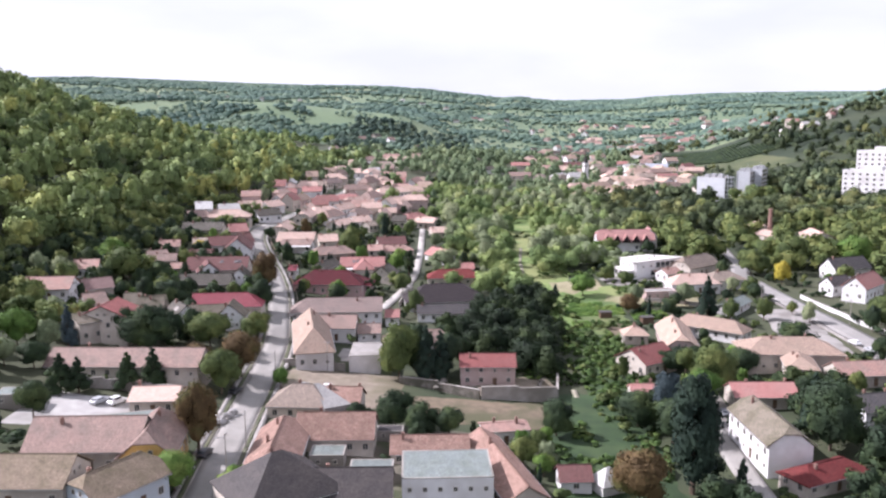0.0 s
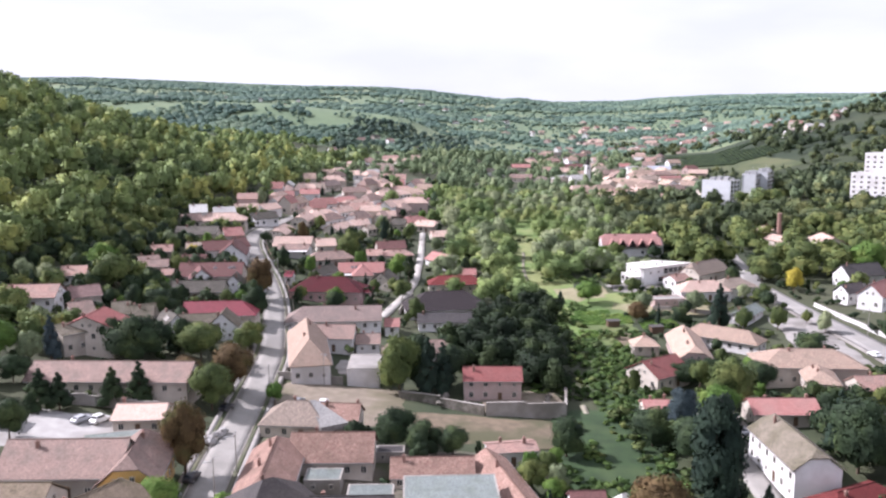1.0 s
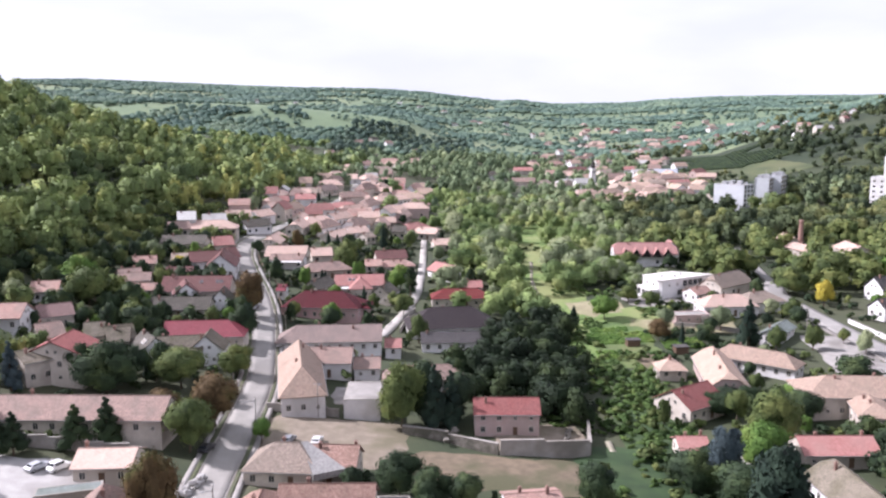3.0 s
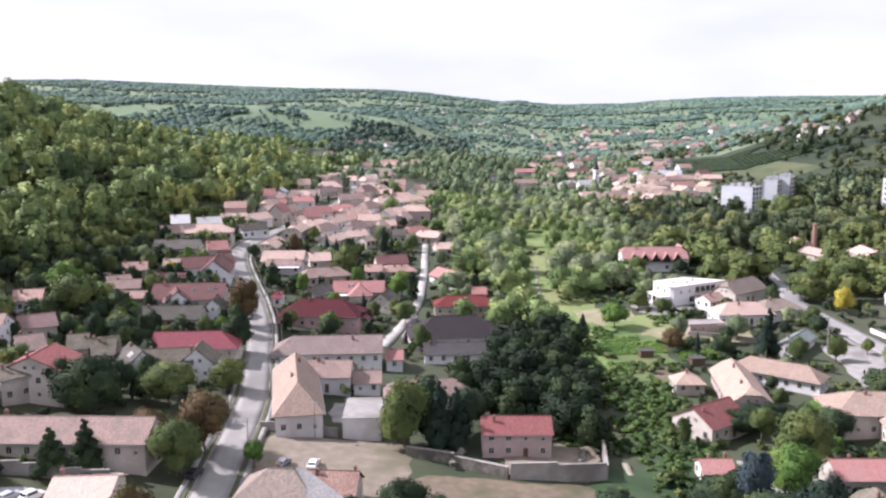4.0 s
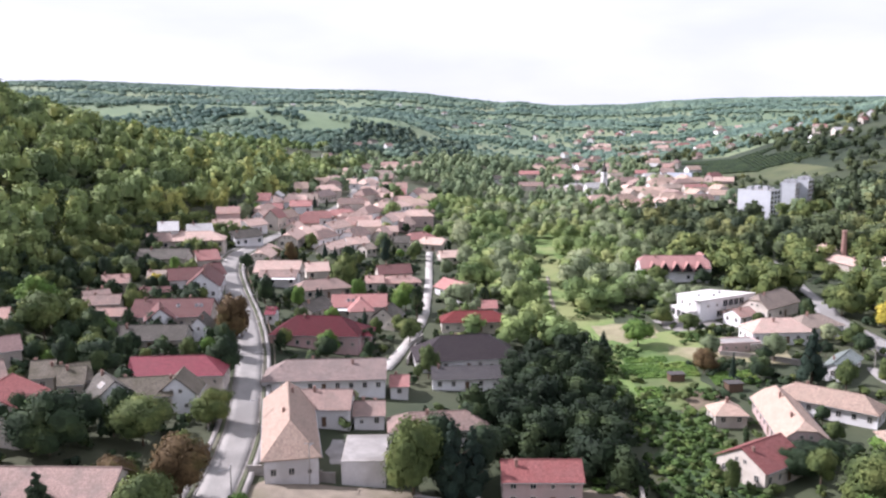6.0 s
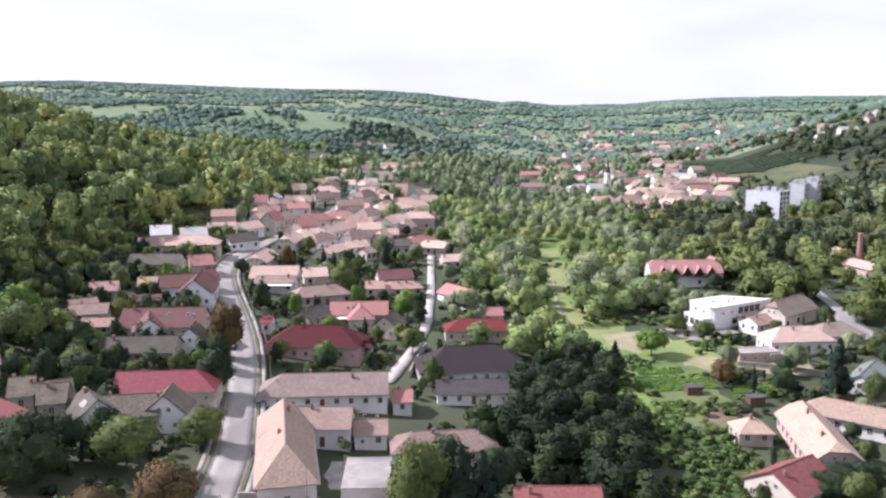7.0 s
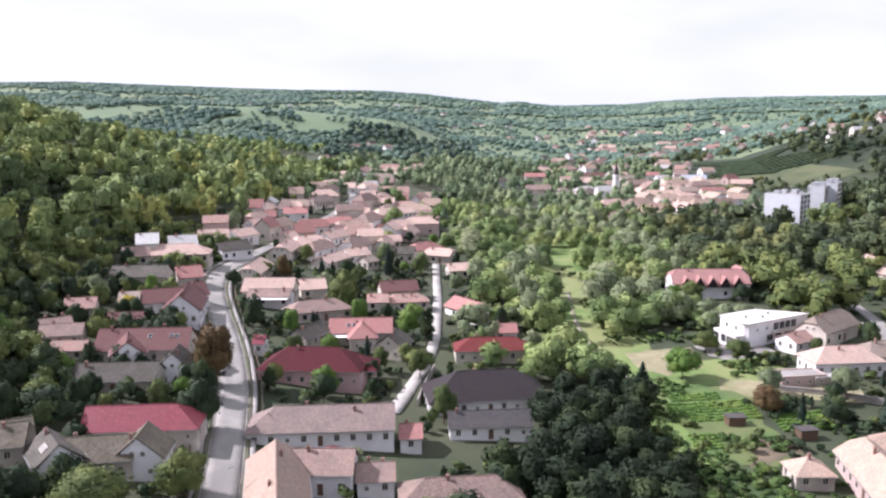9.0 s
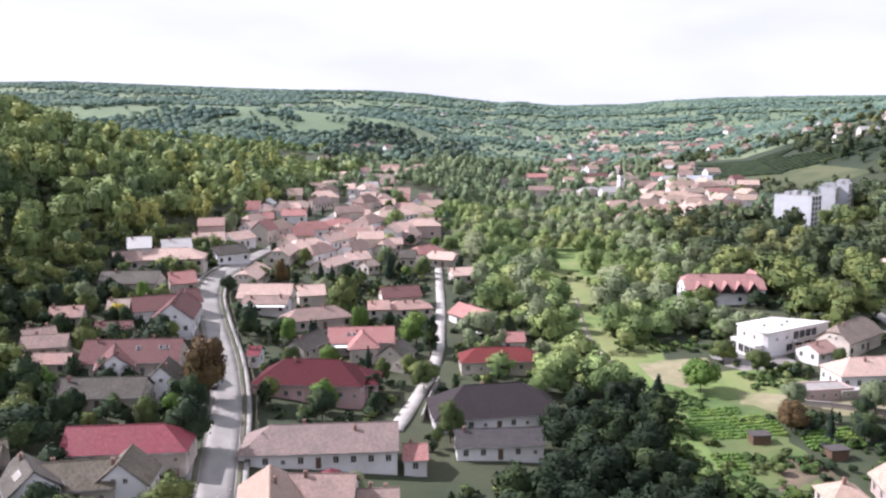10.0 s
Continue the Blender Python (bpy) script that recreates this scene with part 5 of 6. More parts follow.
def fence(pts, hh=1.4, label="weathered wooden picket fence along the pavement"):
    line = along(pts, 2.4)
    top = empty("fence", pose(*line[0][0].xy, hz(*line[0][0].xy)), label, "fence", "street fences")
    o = top.matrix_world.translation
    for (p, s), (q, _) in zip(line, line[1:]):
        bm = bmesh.new()
        x, y, z = p.x - o.x, p.y - o.y, hz(p.x, p.y) - o.z
        box(bm, x - 0.07, y - 0.07, z - 0.5, x + 0.07, y + 0.07, z + hh + 0.1)
        part("post", bm, CONCRETE, top)
        d = q - p
        z2 = hz(q.x, q.y) - o.z
        m = Matrix.Translation((x, y, 0)) @ Matrix.Rotation(math.atan2(d.y, d.x), 4, 'Z')
        bm = bmesh.new()
        zz = (z + z2) / 2
        box(bm, 0.09, -0.03, zz + 0.15, d.length - 0.09, 0.03, zz + hh, m)
        part("panel", bm, WOOD, top)


for off, a, b in ((6.3, 4, 7), (-6.3, 5, 8), (6.3, 7, 10), (-6.3, 8, 11)):
    ln = along(STREET[a:b], 6)
    fence([(p + s * off).xy for p, s in ln])
FOOT += [(-40, 247, 4), (-48, 247, 4), (-56, 247, 4), (-62, 279, 3), (-55, 280, 3), (-50, 281, 3), (-30, 248, 4), (-10, 258, 6), (-18, 257, 6), (-26, 256, 6), (-14, 255, 5), (128, 512, 12), (138, 500, 10), (61, 382, 5), (55, 328, 6), (49, 333, 7), (66, 332, 5), (56, 330, 8), (3, 201, 9), (11, 202, 7), (125, 386, 8), (135, 381, 9), (146, 378, 9), (138, 392, 8)]

# street poles with lamps
pole_bm = bmesh.new()
for r0, z0, r1, z1 in ((0.14, -0.6, 0.09, 8.2),):
    a = [pole_bm.verts.new((r0 * math.cos(i * math.pi / 4), r0 * math.sin(i * math.pi / 4), z0)) for i in range(8)]
    b = [pole_bm.verts.new((r1 * math.cos(i * math.pi / 4), r1 * math.sin(i * math.pi / 4), z1)) for i in range(8)]
    for i in range(8):
        pole_bm.faces.new([a[i], a[(i + 1) % 8], b[(i + 1) % 8], b[i]])
    pole_bm.faces.new(b)
lamp_pole = empty("street_pole", pose(-48.2, 139, hz(-48.2, 139), 0, 0, 80), "grey concrete utility pole with a lamp arm", "utility pole", "street poles")
part("pole", pole_bm, CONCRETE, lamp_pole)
bm = bmesh.new()
box(bm, -0.05, -0.05, 7.2, 0.05, 1.6, 7.3)
box(bm, -0.9, -0.06, 7.85, 0.9, 0.06, 7.97)
part("arm", bm, METAL, lamp_pole)
bm = bmesh.new()
box(bm, -0.13, 1.3, 7.08, 0.13, 2.0, 7.2)
bevel_all(bm, 0.03)
part("lamp_head", bm, METAL, lamp_pole)
for p, s in [along(STREET[2:12], 32)[i] for i in range(0, 7)]:
    q = p - s * 3.9
    copy_thing(lamp_pole, pose(q.x, q.y, hz(q.x, q.y), 0, 0, math.degrees(math.atan2(s.y, s.x)) - 90))
for i, (px, py) in enumerate(((116, 236), (112.5, 262), (92, 285), (-43, 203))):
    copy_thing(lamp_pole, pose(px, py, hz(px, py), 0, 0, 90 if i < 2 else 0))


# parked cars
def car(x, y, rz, paint, label, tall=1.0):
    top = empty("car", pose(x, y, hz(x, y) + 0.12, 0, 0, rz), label, "car", "parked cars")
    prof = [(-2.1, 0.35), (-2.15, 0.75), (-2.0, 0.95), (-1.75, 1.02), (-1.35, 1.42 * tall), (0.35, 1.46 * tall), (1.05, 0.98), (1.95, 0.85), (2.1, 0.6), (2.08, 0.32)]
    bm = bmesh.new()
    rows = []
    for sy, inset in ((-0.86, 1), (0.86, 1)):
        rows.append([bm.verts.new((px, sy * (0.84 if pz > 1.1 else 1), pz)) for px, pz in prof])
    bm.faces.new(rows[0])
    bm.faces.new(rows[1][::-1])
    for i in range(len(prof)):
        j = (i + 1) % len(prof)
        bm.faces.new([rows[0][j], rows[0][i], rows[1][i], rows[1][j]])
    bmesh.ops.recalc_face_normals(bm, faces=bm.faces[:])
    bmesh.ops.bevel(bm, geom=bm.edges[:], offset=0.05, segments=1, affect='EDGES')
    part("body", bm, CARPAINT[paint], top)
    for nm, q in (("windscreen", ((0.42, 1.40 * tall), (1.0, 1.03))), ("rear_window", ((-1.70, 1.06), (-1.40, 1.38 * tall)))):
        bm = bmesh.new()
        (x0, z0), (x1, z1) = q
        n = Vector((z0 - z1, 0, x1 - x0)).normalized() * 0.012
        if n.z < 0:
            n = -n
        vs = [bm.verts.new(Vector(v) + n * k) for k in (1, -2) for v in ((x0, -0.66, z0), (x1, -0.66, z1), (x1, 0.66, z1), (x0, 0.66, z0))]
        for f in ((0, 1, 2, 3), (7, 6, 5, 4), (0, 4, 5, 1), (1, 5, 6, 2), (2, 6, 7, 3), (3, 7, 4, 0)):
            bm.faces.new([vs[i] for i in f])
        part(nm, bm, GLASS, top)
    for sy in (-1, 1):
        bm = bmesh.new()
        box(bm, -1.25, sy * 0.80 - 0.02, 1.05, 0.45, sy * 0.80 + 0.02, 1.34 * tall)
        part("side_window", bm, GLASS, top)
        for wx in (-1.3, 1.3):
            bm = bmesh.new()
            bmesh.ops.create_cone(bm, cap_ends=True, segments=14, radius1=0.32, radius2=0.32, depth=0.2, matrix=Matrix.Translation((wx, sy * 0.78, 0.32)) @ Matrix.Rotation(radians(90), 4, 'X'))
            wh = part("wheel", bm, RUBBER, top)
            bm = bmesh.new()
            bmesh.ops.create_cone(bm, cap_ends=True, segments=10, radius1=0.19, radius2=0.19, depth=0.03, matrix=Matrix.Translation((wx, sy * 0.89, 0.32)) @ Matrix.Rotation(radians(90), 4, 'X'))
            part("rim", bm, METAL, wh)
        for nm, xx in (("headlight", 2.05), ("tail_light", -2.1)):
            bm = bmesh.new()
            box(bm, xx - 0.06, sy * 0.62 - 0.14, 0.68, xx + 0.06, sy * 0.62 + 0.14, 0.8)
            part(nm, bm, METAL if xx > 0 else CARPAINT["grey"], top)
    FOOT.append((x, y, 3))
    return top


car(-45.9, 188.5, 80, "grey", "grey hatchback parked on the dusty strip")
car(-40.3, 189.5, 88, "white", "white hatchback parked on the dusty strip")
car(-54.6, 145.5, 85, "black", "dark car parked under the chestnut tree")
car(-54.9, 137, 85, "grey", "grey car parked at the kerb")
car(-82.8, 161.5, 65, "silver", "silver car parked in the paved yard")
car(-79.6, 162.6, 65, "white", "white van parked in the paved yard", 1.25)
car(-59.6, 179.5, 80, "black", "dark car parked in tree shade")
car(104.8, 240, 100, "white", "white car parked beside the hillside road")
car(106.0, 232.5, 96, "silver", "silver car parked beside the hillside road")
car(-81, 283, 110, "silver", "silver car parked at the kerb of the street")
car(53, 186, 100, "grey", "grey car in a paved courtyard")
car(52, 192, 80, "silver", "silver car in a paved courtyard")


# ---- far houses ----
def far_house(x, y, L, W, rz, wall, H, shape, roof, walls):
    """A house that stays far off: walls, roof, chimney and a few windows."""
    k0, k1 = ENDS[shape]
    Lt = L + (k0 + k1) * W / 2
    z0 = hz(x, y)
    words = "distant %s house with a %s roof" % (WALL_WORDS[walls], COLOUR_WORDS[roof])
    top = empty("house", pose(x, y, z0, 0, 0, rz), words, "house", "distant houses")
    FOOT.append((x, y, max(Lt, W) / 2))
    part("wall", wall_mesh(Lt - 0.7, W - 0.9, -3.5, wall - 0.28, H - 0.28, k0, k1), WALL[walls], top)
    part("roof", roof_mesh(Lt, W + 0.3, wall, H, k0, k1), ROOF[roof], top)
    part_of("chimney", CHIM[0], top, Matrix.Translation((L * 0.2, 0.6, H - 0.5)))
    for u in (-0.25, 0.25):
        part_of("window", PLAIN[0], top, Matrix.Translation((u * Lt, -(W - 0.9) / 2 - 0.03, 1.0)))
    part_of("window", PLAIN[0], top, Matrix.Rotation(radians(-90), 4, 'Z') @ Matrix.Translation((0, -(Lt - 0.7) / 2 - 0.03, 1.0)))


FAR_PIECES = []


def hill_house(x, y, L, W, rz, wall, H, shape, roof, walls):
    """A tiny house on the far hills, kept for one joined mesh."""
    k0, k1 = ENDS[shape]
    Lt = L + (k0 + k1) * W / 2
    m = pose(x, y, hz(x, y), 0, 0, rz)
    FOOT.append((x, y, max(Lt, W) / 2))
    bm = wall_mesh(Lt - 0.7, W - 0.9, -3.5, wall - 0.28, H - 0.28, k0, k1)
    for u in (-0.25, 0.25):
        box(bm, u * Lt - 0.6, -W / 2 + 0.38, 1.0, u * Lt + 0.6, -W / 2 + 0.6, 2.4)
    FAR_PIECES.append((bm, m, WALL[walls]))
    FAR_PIECES.append((roof_mesh(Lt, W + 0.3, wall, H, k0, k1), m, ROOF[roof]))


def clear_of(x, y, r, pads=FOOT):
    return all((x - a) ** 2 + (y - b) ** 2 > (r + c) ** 2 for a, b, c in pads)


ROADPTS = [(p.x, p.y, wd) for line, wd in ((STREET, 5.5), (UPSTREET, 2.6), (ALLEY, 3.6), (CREEK[:4], 2.8), (CREEK[7:], 2.8), (ROAD, 5), (UPLANE, 2.5), (LANE, 3)) for p, s in along(line, 5)]
ROADPTS += [(p.x + 2.5, p.y, 2.6) for p, s in along(CREEK, 5) if 300 < p.y < 350]
rng = random.Random(5)


def settle(count, xs, ys, roofs, walls, keep=None, size=(8, 14), space=1.5, turn=None):
    made, tries = 0, 0
    while made < count and tries < count * 60:
        tries += 1
        x, y = rng.uniform(*xs), rng.uniform(*ys)
        if keep and not keep(x, y):
            continue
        L, W = rng.uniform(*size), rng.uniform(7.5, 10)
        if not clear_of(x, y, L / 2 + space) or not clear_of(x, y, 4, ROADPTS):
            continue
        wall = rng.uniform(3, 4.2) if rng.random() < 0.8 else 5.6
        (far_house if y < 930 else hill_house)(x, y, L, W, turn(x, y) if turn else rng.uniform(-20, 70), wall, wall + rng.uniform(2.8, 4), rng.choice(("gable", "gable", "hip", "half")), rng.choice(roofs), rng.choice(walls))
        made += 1


FARROOF = ("pale", "pale", "pink", "pale", "terra", "rust", "clay", "clay", "tan", "pink", "greyold")
FARWALL = ("white", "cream", "cream", "white", "pinkwall")
for fx, fy, fl, turn_by, fr, fw in (
    (-149, 764, 24, 2, "pale", "cream"), (-110, 633, 8, 10, "pale", "white"), (-98.6, 652, 9, 20, "white", "white"), (-90.6, 674.5, 10, 5, "rust", "cream"), (-106.5, 756, 16, 4, "pale", "white"),
    (-93, 600, 10, 12, "pale", "white"), (-84.5, 634.7, 9, -15, "pink", "cream"), (-201.6, 786, 11, 8, "greyold", "white"), (23, 845, 19, 3, "terra", "cream"), (-2.6, 783, 17, 12, "greyold", "white"),
    (20, 737, 20, -4, "rust", "cream"), (75, 851, 22, -3, "brownred", "white"), (97.4, 792, 18, 30, "tan", "cream"), (122.6, 775, 12, 20, "white", "white"), (145.6, 765, 20, -8, "bluegrey", "white"),
    (103.4, 674.6, 24, -8, "clay", "cream"), (95.7, 626, 9, 30, "pale", "white"), (138, 680, 18, 12, "terra", "cream"), (144, 640, 15, 4, "clay", "white"),
    (325.8, 942, 14, 4, "terra", "cream"), (316, 862, 18, 8, "white", "cream"), (295, 868, 12, 12, "slate", "white")):
    far_house(fx, fy, fl, 9, turn_by, 3.6, 6.8, "gable", fr, fw)
def near_upstreet(x, y):
    """Within the close rows of houses on both sides of the upper street."""
    d = x - float(np.interp(y, [p[1] for p in UPSTREET], [p[0] for p in UPSTREET]))
    return -27 < d < 52 and abs(d) > 6.5


settle(44, (-140, -50), (425, 640), ("pale", "pale", "pink", "pale", "terra", "rust", "clay"), FARWALL, near_upstreet, (8, 13), -1.2, lambda x, y: rng.choice((6, 16, 72, 80)))
settle(16, (-140, -80), (600, 840), FARROOF, FARWALL, None, (8, 13), 1)
settle(14, (58, 100), (560, 640), ("pale", "clay", "pink", "rust"), FARWALL, None, (10, 18), 0.5, lambda x, y: rng.choice((25, 115)))
settle(22, (85, 150), (600, 760), ("clay", "tan", "clay", "rust", "pale"), FARWALL, None, (9, 18), 1, lambda x, y: rng.choice((15, 105)))
settle(30, (30, 170), (700, 980), FARROOF + ("white", "slate"), FARWALL, None, (9, 16), 2)
settle(34, (40, 280), (980, 1300), FARROOF, FARWALL, None, (9, 14), 4)
settle(22, (-60, 420), (1300, 1750), FARROOF, FARWALL, None, (9, 14), 8)
settle(4, (310, 390), (900, 1000), ("terra", "pale", "pink"), ("cream", "white"), None, (9, 15), 3)
settle(10, (230, 340), (980, 1150), ("pink", "terra"), ("white", "cream"), None, (8, 12), 4)
settle(34, (-800, 60), (1150, 2000), ("rust", "greyold", "white"), ("white", "cream"), None, (7, 10), 20)
settle(6, (-190, -90), (880, 1060), ("rust", "greyold"), ("white", "cream"), None, (8, 12), 6)

big_bm = bmesh.new()
far_mats = []
for bm, m, mt in FAR_PIECES:
    if mt not in far_mats:
        far_mats.append(mt)
    bm.transform(m)
    for f in bm.faces:
        f.material_index = far_mats.index(mt)
    me = bpy.data.meshes.new("piece")
    bm.to_mesh(me)
    bm.free()
    big_bm.from_mesh(me)
    bpy.data.meshes.remove(me)
me = bpy.data.meshes.new("hill_houses")
big_bm.to_mesh(me)
big_bm.free()
for mt in far_mats:
    me.materials.append(mt)
tagged(new("hill_houses", me), "tiny scattered houses on the far hills", "houses", kind="stuff")

# ---- trees ----
CUBE = []
for ax in range(3):
    for sg in (-1, 1):
        for i in range(2):
            for j in range(2):
                q = []
                for a, b in ((i, j), (i + 1, j), (i + 1, j + 1), (i, j + 1)):
                    v = [0.0, 0.0, 0.0]
                    v[ax], v[(ax + 1) % 3], v[(ax + 2) % 3] = sg, a - 1.0, b - 1.0
                    n = math.sqrt(sum(c * c for c in v))
                    q.append([c / n for c in v])
                CUBE.append(q if sg > 0 else q[::-1])
CUBE = np.array(CUBE)
BOX = np.array([[[x * 0.62, y * 0.62, z * 0.62] for x, y, z in f] for f in (((1, -1, -1), (1, 1, -1), (1, 1, 1), (1, -1, 1)), ((-1, 1, -1), (-1, -1, -1), (-1, -1, 1), (-1, 1, 1)), ((1, 1, -1), (-1, 1, -1), (-1, 1, 1), (1, 1, 1)),
                ((-1, -1, -1), (1, -1, -1), (1, -1, 1), (-1, -1, 1)), ((-1, -1, 1), (1, -1, 1), (1, 1, 1), (-1, 1, 1)), ((-1, 1, -1), (1, 1, -1), (1, -1, -1), (-1, -1, -1)))])


def leaves(rg, centres, radii, per, size, up=0.35):
    """Leaf sprays on the surface of clumps: four-cornered, facing outwards with scatter."""
    out = []
    for c, r in zip(centres, radii):
        d = rg.normal(size=(per, 3))
        d[:, 2] = d[:, 2] * 0.9 + up
        d /= np.linalg.norm(d, axis=1)[:, None]
        p = c + d * r * rg.uniform(0.84, 1.10, (per, 1))
        n = d + rg.normal(size=(per, 3)) * 0.24
        n /= np.linalg.norm(n, axis=1)[:, None]
        u = np.cross(n, rg.normal(size=(per, 3)))
        u /= np.linalg.norm(u, axis=1)[:, None] + 1e-9
        v = np.cross(n, u)
        s = (size * rg.uniform(0.55, 1.35, (per, 1)))
        t = s * rg.uniform(0.5, 0.95, (per, 1))
        out.append(np.stack([p - u * s, p - v * t, p + u * s, p + v * t], 1))
    return np.concatenate(out)


def crown(seed, shape, nclump, per, size, core=0.76):
    """Quads of a crown one unit high and about one unit in radius, standing on z = 0."""
    rg = np.random.default_rng(seed)
    cs, rs = [], []
    for i in range(nclump):
        if shape == "spruce":
            z = 0.04 + 0.92 * (i + 0.5) / nclump
            rad = (1 - z) * 0.98 + 0.03
            a = i * 2.4 + rg.uniform(-0.4, 0.4)
            cs.append((rad * 0.55 * math.cos(a), rad * 0.55 * math.sin(a), z))
            rs.append(rad * 0.5 + 0.03)
        elif shape in ("column", "tall"):
            z = 0.08 + 0.84 * (i + 0.5) / nclump
            rad = math.sin(math.pi * (0.12 + 0.82 * z)) ** 0.6
            a = i * 2.4 + rg.uniform(-0.5, 0.5)
            cs.append((rad * 0.5 * math.cos(a), rad * 0.5 * math.sin(a), z))
            rs.append((0.42 if shape == "column" else 0.48) * rad * rg.uniform(0.8, 1.15))
        else:
            a, z = i * 2.4 + rg.uniform(-0.5, 0.5), rg.uniform(0.12, 0.86)
            ring = math.sqrt(max(0.0, 1 - ((z - 0.42) / 0.56) ** 2))
            q = ring * (rg.uniform(0.35, 0.72) if i % 4 else rg.uniform(0.0, 0.3))
            cs.append((q * math.cos(a), q * math.sin(a), z))
            rs.append(rg.uniform(0.34, 0.50))
    cs, rs = np.array(cs), np.array(rs)
    sq = np.array([1.0, 1.0, 0.62 if shape in ("broad", "forest", "fine") else 0.34])
    blobs = []
    for c, r in zip(cs, rs):
        t = rg.uniform(0, 1.57)
        turn = np.array([[math.cos(t), -math.sin(t), 0], [math.sin(t), math.cos(t), 0], [0, 0, 1]])
        blobs.append(c + ((BOX if shape == "forest" else CUBE) @ turn.T) * r * core * sq)
    lv = leaves(rg, np.zeros((nclump, 3)), rs, per, size)
    lv = lv.reshape(nclump, per, 4, 3) * sq + cs[:, None, None, :]
    quads = np.concatenate([np.concatenate(blobs), lv.reshape(-1, 4, 3)])
    owner = np.concatenate([np.repeat(cs, len(blobs[0]), 0), np.repeat(cs, per, 0)])
    mid = quads.mean(1)
    a = mid - owner
    a /= np.linalg.norm(a, axis=1)[:, None] + 1e-6
    axis = np.zeros_like(mid)
    axis[:, 2] = mid[:, 2] * 0.9 - 0.02 if shape in ("spruce", "column", "tall") else 0.30
    b = mid - axis
    b /= np.linalg.norm(b, axis=1)[:, None] + 1e-6
    n = 0.42 * a + 0.75 * b + rg.normal(size=a.shape) * 0.10
    n /= np.linalg.norm(n, axis=1)[:, None] + 1e-6
    return quads, n


def trunk_mesh(seed, hh, r, bare):
    """A tapered trunk with limbs that reach into the crown."""
    rg = random.Random(seed)
    bm = bmesh.new()
    def limb(a, b, r0, r1):
        d = (b - a).normalized()
        u = d.orthogonal().normalized()
        v = d.cross(u)
        ra = [bm.verts.new(a + (u * math.cos(k * math.pi / 3) + v * math.sin(k * math.pi / 3)) * r0) for k in range(6)]
        rb = [bm.verts.new(b + (u * math.cos(k * math.pi / 3) + v * math.sin(k * math.pi / 3)) * r1) for k in range(6)]
        for k in range(6):
            bm.faces.new([ra[k], ra[(k + 1) % 6], rb[(k + 1) % 6], rb[k]])
        bm.faces.new(rb)
    limb(Vector((0, 0, -0.6)), Vector((0.1, 0, hh * 0.35)), 0.05 * hh * 0.5 + 0.08, 0.03 * hh * 0.5 + 0.05)
    limb(Vector((0.1, 0, hh * 0.34)), Vector((0, 0.1, hh * 0.85)), 0.03 * hh * 0.5 + 0.05, 0.03)
    for k in range(5):
        a = k * 1.3 + rg.uniform(0, 0.5)
        z = hh * (0.28 + 0.09 * k)
        limb(Vector((0.05, 0, z)), Vector((math.cos(a) * r * 0.6, math.sin(a) * r * 0.6, z + hh * 0.2)), 0.02 * hh * 0.5 + 0.03, 0.03)
    me = bpy.data.meshes.new("trunk")
    bm.to_mesh(me)
    bm.free()
    me.materials.append(BARK)
    return me


TEMPLATE = {s: [crown(k * 11 + 3, s, n, p, z) for k in range(v)] for s, n, p, z, v in (("broad", 18, 92, 0.074, 3), ("spruce", 18, 95, 0.07, 1), ("column", 13, 100, 0.08, 1), ("tall", 20, 170, 0.07, 1), ("fine", 22, 180, 0.050, 2))}
MADE = {}
KIND_WORDS = {"autumn": "rusty brown horse chestnut tree", "green": "leafy green garden tree", "dark": "dark green leafy tree", "bright": "light green leafy tree", "willow": "grey-green willow tree", "yellow": "yellow leaved tree",
              "needle": "dark green spruce tree", "bluish": "blue-grey spruce tree"}


def tree(x, y, hh, r, shape, leaf, place="standing among gardens", variant=None):
    rr = random.Random(int(abs(x * 31 + y * 17)))
    if shape == "broad" and y < 225 and r > 3.2:
        shape = "fine"
    k = rr.randrange(len(TEMPLATE[shape])) if variant is None else variant
    key = (shape, k, leaf)
    bare = {"broad": 0.22, "fine": 0.2, "spruce": 0.05, "column": 0.05, "tall": 0.08}[shape]
    if key not in MADE:
        q, qn = TEMPLATE[shape][k]
        me = mesh_arrays("crown", q.reshape(-1, 3), np.arange(q.shape[0] * 4).reshape(-1, 4), [LEAF[leaf]], True, np.repeat(qn, 4, 0))
        MADE[key] = (me, trunk_mesh(k + len(leaf), 8.0, 3.5, bare))
    me, tm = MADE[key]
    words = KIND_WORDS[leaf]
    if shape == "column":
        words = "narrow dark columnar evergreen"
    elif shape == "tall":
        words = "tall slender dark poplar tree"
    top = empty("tree", pose(x, y, hz(x, y), 0, 0, rr.uniform(0, 360)), words + " " + place, "tree")
    part_of("trunk", tm, top, Matrix.Diagonal((hh / 10, hh / 10, hh / 10, 1)))
    part_of("crown", me, top, Matrix.Translation((0, 0, hh * bare)) @ Matrix.Diagonal((r, r * rr.uniform(0.88, 1.1), hh * (1 - bare), 1)))
    FOOT.append((x, y, r * 0.7))
    return top


tree(-56.3, 146.9, 13.5, 4.3, "broad", "autumn")
tree(-61.7, 190.6, 11, 5.6, "broad", "autumn")
tree(-62.6, 178.7, 10, 5, "broad", "green")
tree(-70.6, 186.0, 8, 4, "broad", "autumn")
tree(-92.7, 164.2, 8.8, 3.9, "spruce", "dark")
tree(-89.6, 165.7, 8.2, 3.6, "spruce", "dark")
tree(-81.2, 171.4, 9, 4.0, "spruce", "dark")
